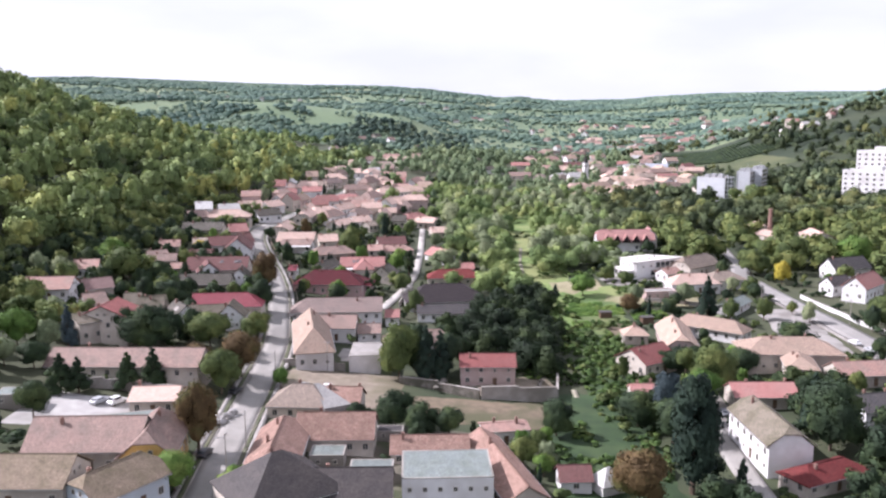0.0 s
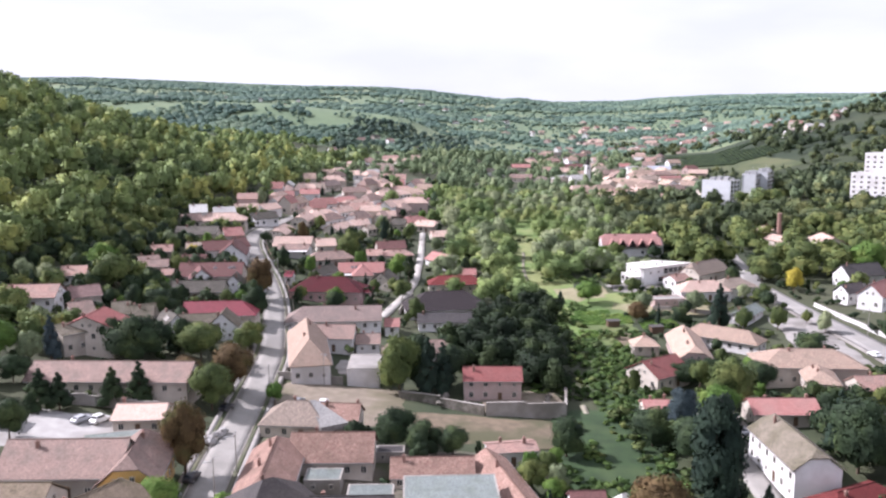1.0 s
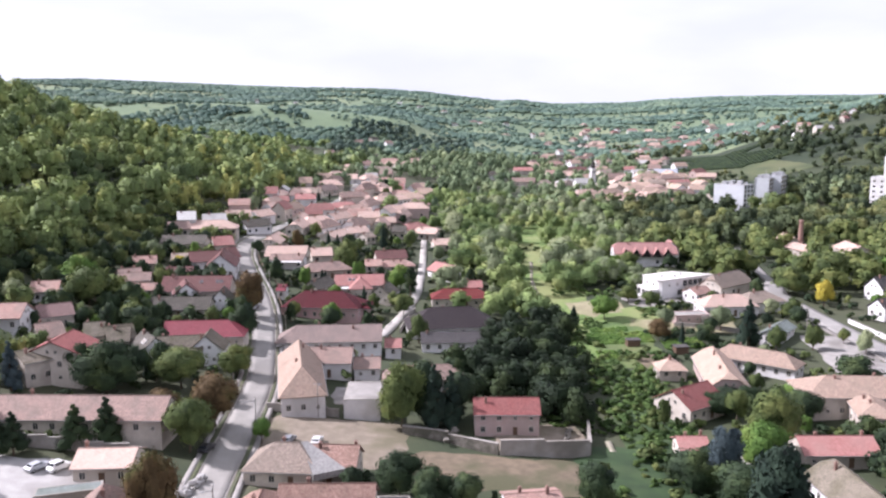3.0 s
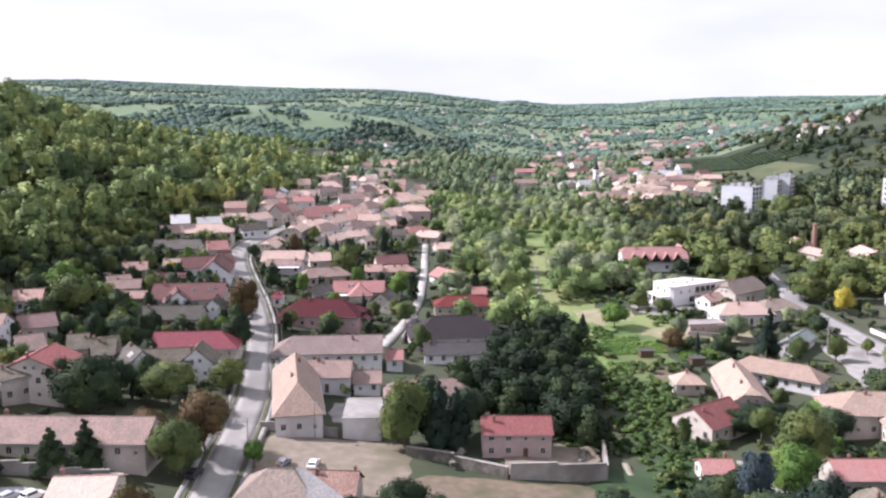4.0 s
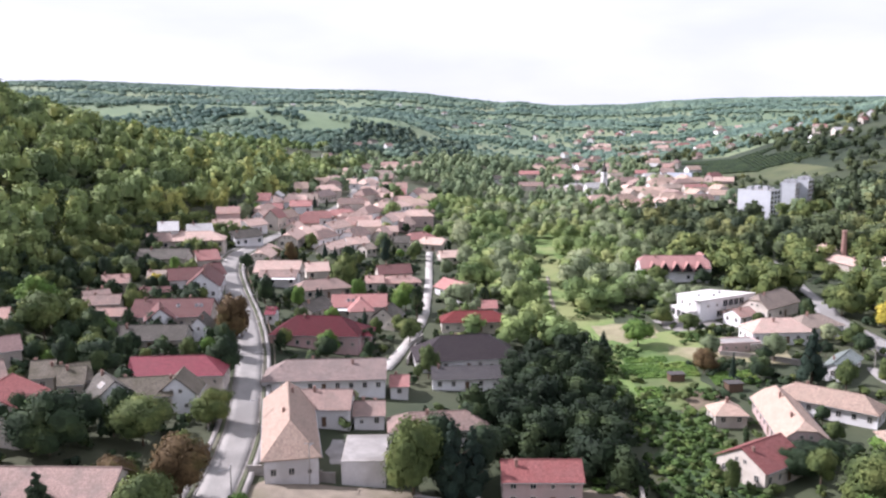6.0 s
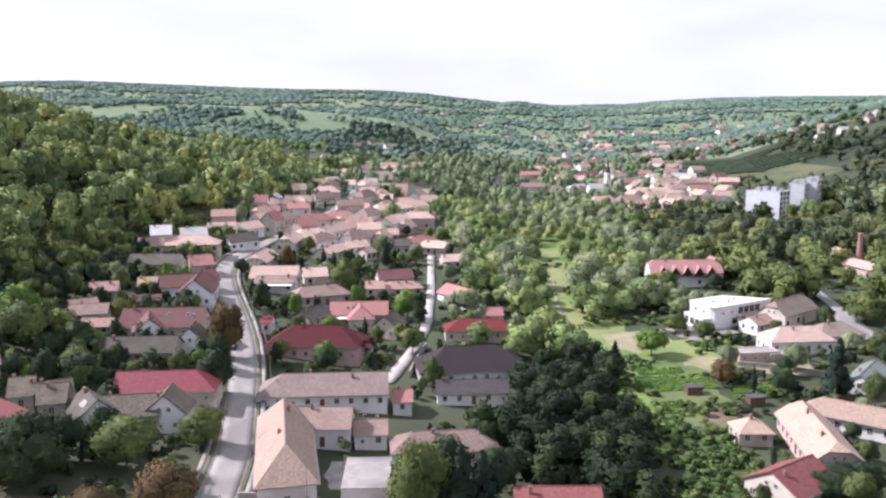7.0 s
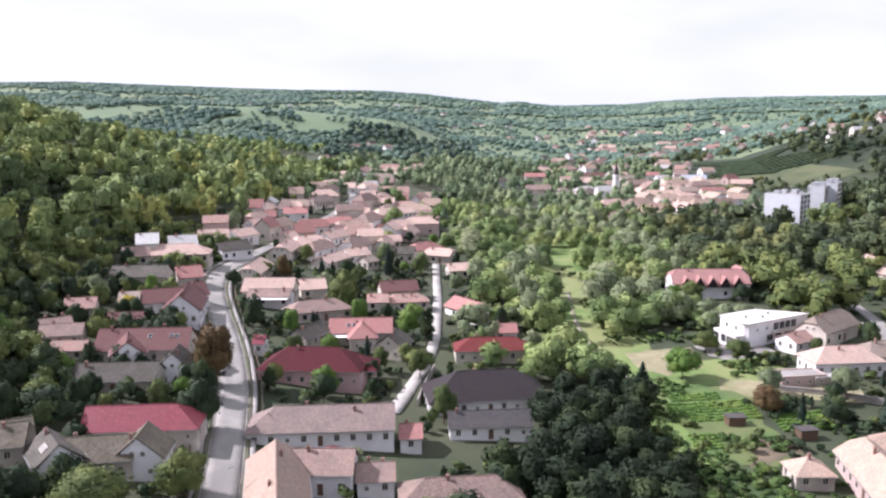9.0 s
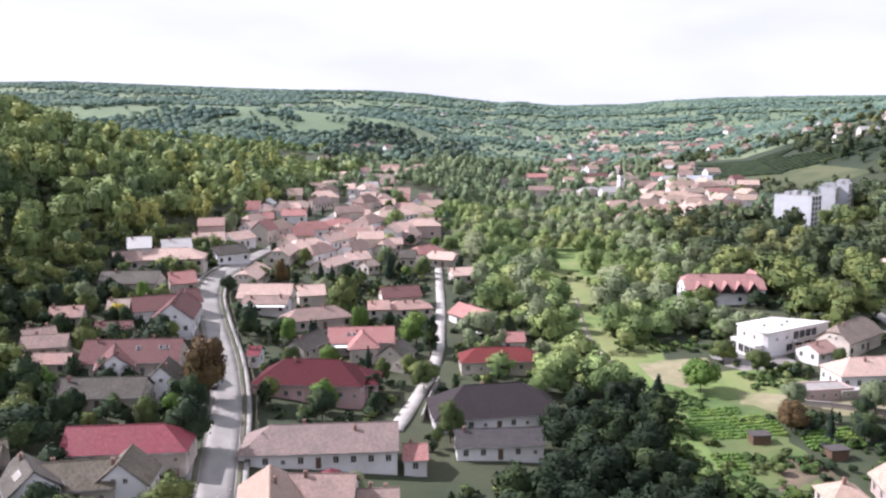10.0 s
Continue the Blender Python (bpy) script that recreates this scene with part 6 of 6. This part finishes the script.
tree(-77.3, 175.7, 9.5, 3.9, "spruce", "dark")
tree(-106.4, 193.1, 11, 3.2, "spruce", "bluish")
tree(-89.1, 200.0, 11, 6.6, "broad", "dark")
tree(-95.8, 202.6, 9, 4, "broad", "dark")
tree(-76.3, 209.7, 9, 6.4, "broad", "green")
tree(-87.1, 209.0, 8, 4, "broad", "dark")
tree(-79.7, 276.2, 13.5, 5.4, "broad", "autumn")
tree(-120.1, 254.5, 12, 7, "broad", "green")
tree(-109.6, 257.5, 9, 5, "broad", "dark")
tree(-131.0, 271.2, 10, 6, "broad", "bright")
tree(-51.0, 186.9, 5, 2.0, "broad", "bright")
tree(-115.8, 186.6, 9, 5, "broad", "bright")
tree(-105.2, 175.5, 6, 4, "broad", "dark")
tree(-24.5, 203.6, 14, 5.4, "broad", "green")
tree(-20.3, 208.5, 13, 5.0, "broad", "dark")
tree(-17.5, 203.9, 15, 4.4, "spruce", "needle")
tree(-14.0, 206.5, 13, 4.0, "spruce", "needle")
tree(-12.2, 212.5, 10, 4.2, "broad", "dark")
tree(-21.3, 171.1, 8, 4.5, "broad", "dark")
tree(-15.4, 167.4, 7, 4, "broad", "dark")
tree(-9.3, 167.9, 6, 3.5, "broad", "dark")
tree(13.8, 172.3, 8, 4, "broad", "dark")
tree(37.2, 147.2, 23, 5.6, "tall", "needle")
tree(39.4, 181.9, 12, 4, "tall", "bluish")
tree(49.1, 190.8, 9, 5, "broad", "bright")
tree(26.0, 139.3, 11, 6, "broad", "autumn")
tree(70.5, 272.0, 15, 4.8, "spruce", "needle")
tree(110.1, 318.6, 9, 3.0, "broad", "yellow")
tree(148.1, 344.8, 13, 8, "broad", "bright")
tree(123.3, 346.9, 13, 8, "broad", "green")
tree(103.5, 334.5, 10, 7, "broad", "green")
tree(87.5, 239.7, 7, 6.5, "broad", "dark")
tree(69.5, 166.4, 14, 7, "broad", "dark")
tree(69.2, 175.3, 14, 4, "spruce", "needle")
tree(48.3, 219.1, 5, 4, "broad", "dark")
tree(55.4, 223.6, 5, 4, "broad", "dark")
tree(76.0, 231.1, 4.5, 4, "broad", "willow")
tree(45.4, 144.7, 8, 1.2, "column", "needle")
tree(122.1, 261.7, 9, 5, "broad", "green")
tree(68.1, 225.3, 5, 4, "broad", "bright")
tree(40.4, 171.7, 9, 6, "broad", "dark")
tree(32.5, 179.0, 8, 5, "broad", "dark")
tree(-44.7, 132.6, 5, 3, "broad", "bright")
tree(-54.5, 130.7, 7, 4, "broad", "bright")
tree(-55.0, 278.6, 7, 3, "broad", "bright")
tree(-56.5, 409.2, 12, 2.6, "spruce", "needle")
tree(-63.0, 351.5, 13, 5.5, "broad", "green")
tree(-79.2, 393.1, 8, 1.8, "spruce", "needle")
tree(-75.3, 393.9, 7, 1.6, "spruce", "needle")
tree(-90.9, 382.2, 8, 3.2, "broad", "autumn")
tree(-97.7, 381.9, 5, 3.6, "broad", "green")
tree(-101.7, 359.1, 6, 3, "broad", "dark")
tree(-60.3, 431.6, 7, 4, "broad", "green")
tree(-39.7, 333.5, 9, 5, "broad", "bright")
tree(-35.1, 325.5, 11, 3, "column", "dark")
tree(-84.1, 320.9, 8, 3, "broad", "dark")
tree(-75.6, 323.9, 6, 3.5, "broad", "dark")
tree(-73.8, 249.7, 10, 4.2, "broad", "dark")
tree(-79.4, 266.1, 8, 3.2, "broad", "dark")
tree(-118.0, 316.9, 5, 2.8, "broad", "yellow")
tree(32.8, 305.7, 8, 5, "broad", "bright")
tree(22.5, 305.4, 5, 2, "spruce", "needle")
tree(50.6, 318.9, 6, 3.5, "broad", "green")
tree(64.9, 341.9, 5, 2, "column", "dark")
tree(-13.5, 340.0, 9, 2.6, "column", "dark")
tree(-34.7, 298.1, 7, 4, "broad", "green")
tree(-45.8, 289.2, 6, 3.4, "column", "dark")
tree(-67.3, 276.4, 6, 2, "column", "dark")
tree(-67.9, 224.3, 7, 4.5, "broad", "green")
tree(-99.7, 239.6, 8, 6, "broad", "dark")
tree(59.0, 276.1, 6, 4, "broad", "dark")
tree(46.4, 282.7, 6, 4, "broad", "autumn")
tree(44.5, 328.4, 6, 4, "broad", "green")
tree(-123.1, 380.3, 6, 3.6, "broad", "green")
tree(75.9, 352.4, 6, 3, "broad", "green")
tree(52.5, 381.0, 7.5, 4.2, "broad", "green")
tree(70.5, 381.5, 6, 3.6, "broad", "dark")
tree(47.5, 384.0, 6, 3.2, "broad", "bright")
tree(-14.4, 234.5, 7, 4, "broad", "dark")
tree(34.2, 213.2, 6, 1.8, "tall", "green")
tree(54.8, 201.1, 12, 6, "broad", "green")
tree(65.2, 213.9, 7, 5, "broad", "dark")
tree(45.6, 220.3, 5, 4.5, "broad", "dark")
tree(51.2, 223.2, 5, 4.5, "broad", "dark")


OPEN = ((-26, 16, 170, 200), (-56, -20, 178, 209), (-100, -68, 144, 168), (20, 46, 306, 338), (-46, -32, 208, 228), (86, 105, 230, 286), (38, 72, 290, 304))


def open_yard(x, y):
    return any(a < x < b and c < y < d for a, b, c, d in OPEN)


def scatter_trees(count, xs, ys, keep, kinds, hs, place, gapf=0.7):
    made, tries = 0, 0
    while made < count and tries < count * 80:
        tries += 1
        x, y = rng.uniform(*xs), rng.uniform(*ys)
        hh = rng.uniform(*hs)
        r = hh * rng.uniform(0.36, 0.5)
        if not keep(x, y) or not clear_of(x, y, r * gapf) or not clear_of(x, y, r * 0.6, ROADPTS):
            continue
        shape, leaf = rng.choice(kinds)
        if shape in ("spruce", "column"):
            r *= 0.5
        tree(x, y, hh, r, shape, leaf, place)
        made += 1


GARDEN = (("broad", "green"), ("broad", "green"), ("broad", "dark"), ("broad", "dark"), ("broad", "bright"), ("broad", "willow"), ("column", "dark"), ("spruce", "needle"))
scatter_trees(100, (-140, -25), (205, 440), lambda x, y: True, GARDEN, (4, 8), "in a house garden", 0.5)
scatter_trees(40, (-150, -85), (205, 330), lambda x, y: True, (("broad", "dark"), ("broad", "dark"), ("broad", "green")), (5, 8.5), "in a shady back garden", 0.45)
scatter_trees(20, (-150, -68), (118, 215), lambda x, y: x < -68, GARDEN, (4.5, 9), "in a house garden")
scatter_trees(36, (40, 130), (180, 350), lambda x, y: True, GARDEN, (4, 8), "beside a hillside house")
scatter_trees(10, (-30, 12), (140, 176), lambda x, y: not open_yard(x, y), GARDEN, (4, 6.5), "behind the houses")
scatter_trees(50, (-140, -40), (425, 640), lambda x, y: True, GARDEN, (5, 9), "between distant houses")


def woods(name, label, spots, templates, leaf, lift=0.14):
    """One joined mass of crowns. spots: x, y, height, radius."""
    parts_q, parts_n = [], []
    rg = np.random.default_rng(len(spots))
    for i, (x, y, hh, r) in enumerate(spots):
        q, qn = templates[i % len(templates)]
        a = rg.uniform(0, 6.28)
        c, s = math.cos(a), math.sin(a)
        m = np.array([[c * r, -s * r, 0], [s * r, c * r, 0], [0, 0, hh * 0.8]])
        parts_q.append((q.reshape(-1, 3) @ m.T + np.array([x, y, hz(x, y) + lift * hh])).astype(np.float32))
        nn = qn @ np.array([[c / r, -s / r, 0], [s / r, c / r, 0], [0, 0, 1 / (hh * 0.8)]]).T
        parts_n.append(np.repeat(nn / np.linalg.norm(nn, axis=1)[:, None], 4, 0).astype(np.float32))
    v = np.concatenate(parts_q)
    ob = new(name, mesh_arrays(name, v, np.arange(len(v)).reshape(-1, 4), [LEAF[leaf]], True, np.concatenate(parts_n)))
    return tagged(ob, label, "woodland", kind="stuff")


def spread(xs, ys, space, keep, hs, slim=(0.44, 0.58), seed=1, gapf=0.4, jitter=0.42):
    """Loose grid of tree places, free of houses and roads."""
    rg = random.Random(seed)
    out = []
    pads = [p for p in FOOT if xs[0] - 15 < p[0] < xs[1] + 15 and ys[0] - 15 < p[1] < ys[1] + 15]
    rds = [p for p in ROADPTS if xs[0] - 15 < p[0] < xs[1] + 15 and ys[0] - 15 < p[1] < ys[1] + 15]
    y = ys[0]
    row = 0
    while y < ys[1]:
        x = xs[0] + (row % 2) * space / 2
        while x < xs[1]:
            px, py = x + rg.uniform(-jitter, jitter) * space, y + rg.uniform(-jitter, jitter) * space
            hh = rg.uniform(*hs)
            r = hh * rg.uniform(*slim)
            if keep(px, py) and clear_of(px, py, r * gapf, pads) and clear_of(px, py, r * 0.6, rds):
                out.append((px, py, hh, r))
            x += space
        y += space * 0.87
        row += 1
    return out


def fuzz(x, y, s, o=0.0):
    return noise.noise(Vector((x * s + o, y * s - o, o * 0.37)))


def creek_x(y):
    return float(np.interp(y, CY, CX))


def clear_blocks(x, y):
    """Free of the apartment blocks and the sight of their lit end."""
    return not (135 < x < 195 and 500 < y < 640)


FT = [crown(100 + k, "forest", 10, 40, 0.108) for k in range(5)]
RT = []
for k in range(4):
    lumps = [CUBE * np.array([a, b, 0.46]) * sc + np.array([u, w, 0.36 + e]) for a, b, sc, u, w, e in ((0.78, 0.7, 1, 0.12, 0, 0), (0.55, 0.6, 0.85, -0.4, 0.3 - 0.2 * k, 0.12))]
    q = np.concatenate(lumps)
    d = q.mean(1) - np.array([0, 0, 0.25])
    RT.append((q, d / np.linalg.norm(d, axis=1)[:, None]))
RS = [(q[:24], n[:24]) for q, n in RT]
VT = [crown(200 + k, "forest", 11, 60, 0.098) for k in range(5)]
CT = [crown(500 + k, "forest", 3, 13, 0.32) for k in range(4)]
BT = [crown(400 + k, "forest", 6, 24, 0.17) for k in range(4)]
hill = spread((-400, -128), (120, 800), 12.4, lambda x, y: creek_x(y) - 10 - x > 158 + 10 * fuzz(x, y, 0.03) - 36 * smooth(400, 520, y) and creek_x(y) - 10 - x < 440 and x > -200 - 0.62 * y + 40, (9, 18), (0.40, 0.50), seed=3)
woods("hill_forest", "dense mixed deciduous forest covering the hillside", [p for p in hill if p[1] < 470 and p[0] > -300], FT, "forest")
under = spread((-300, -128), (120, 470), 9.5, lambda x, y: creek_x(y) - 10 - x > 160 and x > -160 - 0.62 * y, (5, 8), (0.55, 0.7), seed=19)
woods("forest_understory", "low trees and saplings under the hillside forest", under, CT, "wood", 0.0)
woods("upper_forest", "more distant deciduous forest on the hillside", [p for p in hill if not (p[1] < 470 and p[0] > -300)], BT, "forest")
thicket = spread((-16, 24), (206, 292), 5.6, lambda x, y: -11 + 8 * fuzz(x, y, 0.05) < x < 17 + 4 * fuzz(x, y, 0.07) and (y > 216 or x > 8), (5.5, 9.5), seed=4)
woods("creek_thicket", "dark dense thicket of trees by the creek", thicket, VT, "thicket")
valley = spread((-75, 62), (300, 600), 8.2, lambda x, y: (x > -22 or y > 462) and fuzz(x, y, 0.035, 3) > -0.14 and not open_yard(x, y) and abs(x - np.interp(y, [280, 335, 400, 560], [20, 12, 12, 12])) > 3 and (x < 28 or y > 348), (6, 12), seed=6)
def low_before_villa(spots):
    """Only low shrubs on the slope below the villa's front."""
    return [(x, y, hh * 0.6, r * 0.75) if 42 < x < 78 and 338 < y < 387 else (x, y, hh, r) for x, y, hh, r in spots]


valley = low_before_villa(valley)
woods("valley_trees", "loose green trees and willows on the valley floor", [p for p in valley if p[1] < 450], VT, "valley")
woods("upper_valley_trees", "more distant green trees on the valley floor", [p for p in valley if p[1] >= 450], FT, "valley")
valley2 = spread((-28, 70), (306, 600), 10, lambda x, y: fuzz(x, y, 0.04, 9) > 0.0 and not open_yard(x, y) and (x < 26 or y > 350), (6, 13), seed=7)
valley2 = low_before_villa(valley2)
woods("valley_grove", "green grove of broad trees on the valley floor", valley2, VT, "willow")
east = spread((66, 330), (345, 700), 10.5, lambda x, y: (x > 78 or y > 400) and (x > 112 or y > 425 or x < 98) and not (56 < x < 152 and y > 560) and not (140 < x < 275 and y > 640) and clear_blocks(x, y), (9, 14), (0.48, 0.62), seed=8)
east = low_before_villa(east)
woods("east_wood", "dark green wood around the apartment blocks", [p for p in east if p[1] > 520], BT, "wood")
woods("villa_wood", "dark green wood behind the villa", [p for p in east if 425 < p[1] <= 520], FT, "wood")
woods("villa_trees", "green trees around the villa and the lane, sunlight in their colour", [p for p in east if p[1] <= 425], FT, "sunny")
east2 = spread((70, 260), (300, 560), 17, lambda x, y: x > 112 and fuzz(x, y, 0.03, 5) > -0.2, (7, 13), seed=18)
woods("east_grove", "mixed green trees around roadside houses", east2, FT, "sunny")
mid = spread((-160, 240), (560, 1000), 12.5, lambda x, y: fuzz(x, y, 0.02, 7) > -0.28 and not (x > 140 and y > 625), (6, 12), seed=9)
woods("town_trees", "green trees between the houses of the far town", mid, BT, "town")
lower = spread((24, 98), (128, 204), 6.8, lambda x, y: (x < 47 or x > 60) and fuzz(x, y, 0.05, 12) > -0.2 and (x > 36 or y < 156), (5, 9), seed=31, gapf=0.75)
woods("lane_trees", "dark dense garden trees beside the lane", lower, VT, "dark")
orchard = spread((-160, -108), (150, 420), 7.2, lambda x, y: fuzz(x, y, 0.04, 2) > -0.3, (5, 9), seed=10)
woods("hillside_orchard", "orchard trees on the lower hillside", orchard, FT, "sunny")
back = spread((-152, -84), (205, 335), 6.4, lambda x, y: fuzz(x, y, 0.05, 14) > -0.3, (3.5, 7), (0.45, 0.6), seed=51, gapf=0.2)
woods("back_garden_trees", "dark leafy trees crowding the back gardens", back, BT, "dark")
shrubs = spread((-150, 120), (130, 440), 4.8, lambda x, y: fuzz(x, y, 0.07, 21) > -0.12 and not open_yard(x, y) and (x < -16 or x > 44 or (30 < x and y < 200)), (1.6, 3.6), (0.6, 0.8), seed=33, gapf=0.35)
woods("dark_shrubs", "dark shrubs and hedges filling the back gardens", shrubs, CT, "dark", -0.05)
bushes = spread((-145, 120), (118, 440), 5.6, lambda x, y: fuzz(x, y, 0.06, 4) > -0.05 and not open_yard(x, y), (1.3, 3.4), (0.5, 0.75), seed=12, gapf=0.5)
woods("garden_bushes", "scattered garden bushes and hedges", bushes, CT, "green", -0.05)
weeds = spread((4, 60), (150, 345), 2.4, lambda x, y: fuzz(x, y, 0.09, 6) > (0.12 if 250 < y < 302 and x > 23 else -0.6 if 200 < y < 250 and x > 23 else -0.05) and abs(x - float(np.interp(y, [p[1] for p in CREEK], [p[0] for p in CREEK]))) > (1.6 if y < 206 or y > 300 else 0) and (x < 41 or y > 240) and not open_yard(x, y), (0.8, 2.0), (0.7, 1.1), seed=13)
bank = spread((23, 41), (198, 252), 4.0, lambda x, y: fuzz(x, y, 0.08, 23) > -0.1, (1.4, 3.2), (0.55, 0.8), seed=53, gapf=0.5)
woods("bank_shrubs", "dark green shrubs on the lush creek bank", bank, CT, "weed", -0.05)
woods("creek_weeds", "rank bright green weeds and shrubs by the creek", weeds, CT, "weed", -0.08)
def far_wide(x, y):
    return abs(x + 60 - 0.05 * y) < 240 + 0.52 * y


def far_mask(x, y):
    """Closed woods in bands along the slopes, open on the ridge's meadows."""
    v = 0.9 * fuzz(x * 0.42, y, 0.0085, 1) + 0.45 * fuzz(x * 0.7, y, 0.026, 2)
    return far_wide(x, y) and v > -0.03 + 0.06 * float(smooth(1150, 1500, y)) - 0.5 * float(smooth(1900, 2450, y))


def far_hedge(x, y):
    """Hedgerows and single trees between the meadows."""
    return far_wide(x, y) and not far_mask(x, y) and (abs(fuzz(x, y * 1.6, 0.011, 6)) < 0.045 or fuzz(x, y, 0.05, 17) > 0.28)


# Far woods and hedges get their haze from the leaf colour alone.
far0 = spread((-900, 650), (985, 1560), 9.6, far_mask, (5, 8.5), (0.85, 1.1), seed=24)
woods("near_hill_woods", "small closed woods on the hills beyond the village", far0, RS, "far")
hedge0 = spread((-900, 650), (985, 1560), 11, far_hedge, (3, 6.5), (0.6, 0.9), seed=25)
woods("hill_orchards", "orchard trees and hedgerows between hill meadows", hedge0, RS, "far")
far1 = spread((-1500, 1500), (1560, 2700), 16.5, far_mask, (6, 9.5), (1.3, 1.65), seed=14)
woods("far_woods", "woods on the far hills with haze in their leaf colour", far1, RS, "far")
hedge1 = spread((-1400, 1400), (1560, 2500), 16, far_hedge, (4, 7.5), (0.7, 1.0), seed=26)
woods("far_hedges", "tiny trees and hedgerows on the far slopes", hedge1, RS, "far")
spur = spread((-190, -45), (930, 1120), 11, lambda x, y: fuzz(x, y, 0.012, 8) > -0.3, (8, 12), (0.55, 0.7), seed=15)
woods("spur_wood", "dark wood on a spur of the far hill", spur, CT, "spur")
lefts = spread((-620, -150), (760, 985), 12, lambda x, y: fuzz(x, y, 0.012, 4) > -0.35, (7, 12), (0.5, 0.65), seed=16)
woods("meadow_trees", "trees on the slope behind the village", lefts, CT, "valley")
eh = spread((150, 640), (700, 1150), 17, lambda x, y: fuzz(x, y, 0.012, 11) > -0.02 and not (150 < x < 258 and y < 930), (6, 11), (0.45, 0.65), seed=17)
woods("vineyard_trees", "dark trees around the vineyard hill", eh, BT, "wood")

edge = spread((145, 270), (640, 800), 11, lambda x, y: fuzz(x, y, 0.03, 31) > (0.0 if y < 712 or y > 782 else 0.3), (3, 6), (0.5, 0.65), seed=41)
woods("field_edge_trees", "small dark trees and hedges round the hillside field", edge, BT, "wood")

# vineyard rows on the east hill
vs = []
rr = random.Random(21)
for i in range(36):
    y0 = 795 + i * 3.6
    x = 165 + 0.5 * i
    x1 = 300
    while x < x1:
        if fuzz(x, y0, 0.02, 13) > -0.3:
            z = hz(x, y0)
            q = CUBE * np.array([2.2, 0.9, 0.9 + rr.uniform(0, 0.3)]) + np.array([x + rr.uniform(-0.3, 0.3), y0, z + 0.8])
            vs.append(q.reshape(-1, 3))
        x += 3.6
v = np.concatenate(vs)
tagged(new("vineyard_rows", mesh_arrays("vineyard_rows", v, np.arange(len(v)).reshape(-1, 4), [LEAF["dark"]])), "long green vineyard rows on the hillside", "vineyard", kind="stuff")

patch("field_vineyard", 160, 790, 305, 930, VINEGRASS, "grassy ground between vineyard rows", 0.2, 4)
patch("field_hill", 158, 706, 252, 796, HILLFIELD, "sunny yellow green hillside field below the vineyard", 0.3, 8)

# vegetable beds by the creek
vs = []
for bx, by, n, ln in ((25, 277, 7, 20), (27, 290, 3, 12), (26, 262, 5, 7), (47, 272, 6, 12)):
    for i in range(n):
        for j in range(int(ln / 0.8)):
            x, y = bx + j * 0.8, by + i * 1.7 + 0.12 * j
            q = CUBE * np.array([0.55, 0.5, rr.uniform(0.3, 0.7)]) * rr.uniform(0.8, 1.2) + np.array([x, y + rr.uniform(-0.2, 0.2), hz(x, y) + 0.15])
            vs.append(q.reshape(-1, 3))
v = np.concatenate(vs)
tagged(new("vegetable_beds", mesh_arrays("vegetable_beds", v, np.arange(len(v)).reshape(-1, 4), [LEAF["bright"]])), "rows of green vegetable beds", "garden", kind="stuff")

# garden sheds
ROOFFELT = mat("roofing_felt", (0.05, 0.045, 0.042), (0.09, 0.08, 0.075), 2, 0.9, 15, 0.3)
for x, y, rz in ((37.5, 276, 8), (50, 268, 12)):
    sz = hz(x, y)
    shed = empty("garden_shed", pose(x, y, sz, 0, 0, rz), "small dark wooden shed with a flat roof", "shed", "garden sheds")
    bm = bmesh.new()
    box(bm, -1.9, -1.3, -0.5, 1.9, 1.3, 2.0)
    part("wall", bm, WOOD, shed)
    bm = bmesh.new()
    box(bm, -2.2, -1.6, 2.003, 2.2, 1.6, 2.12)
    part("roof", bm, ROOFFELT, shed)
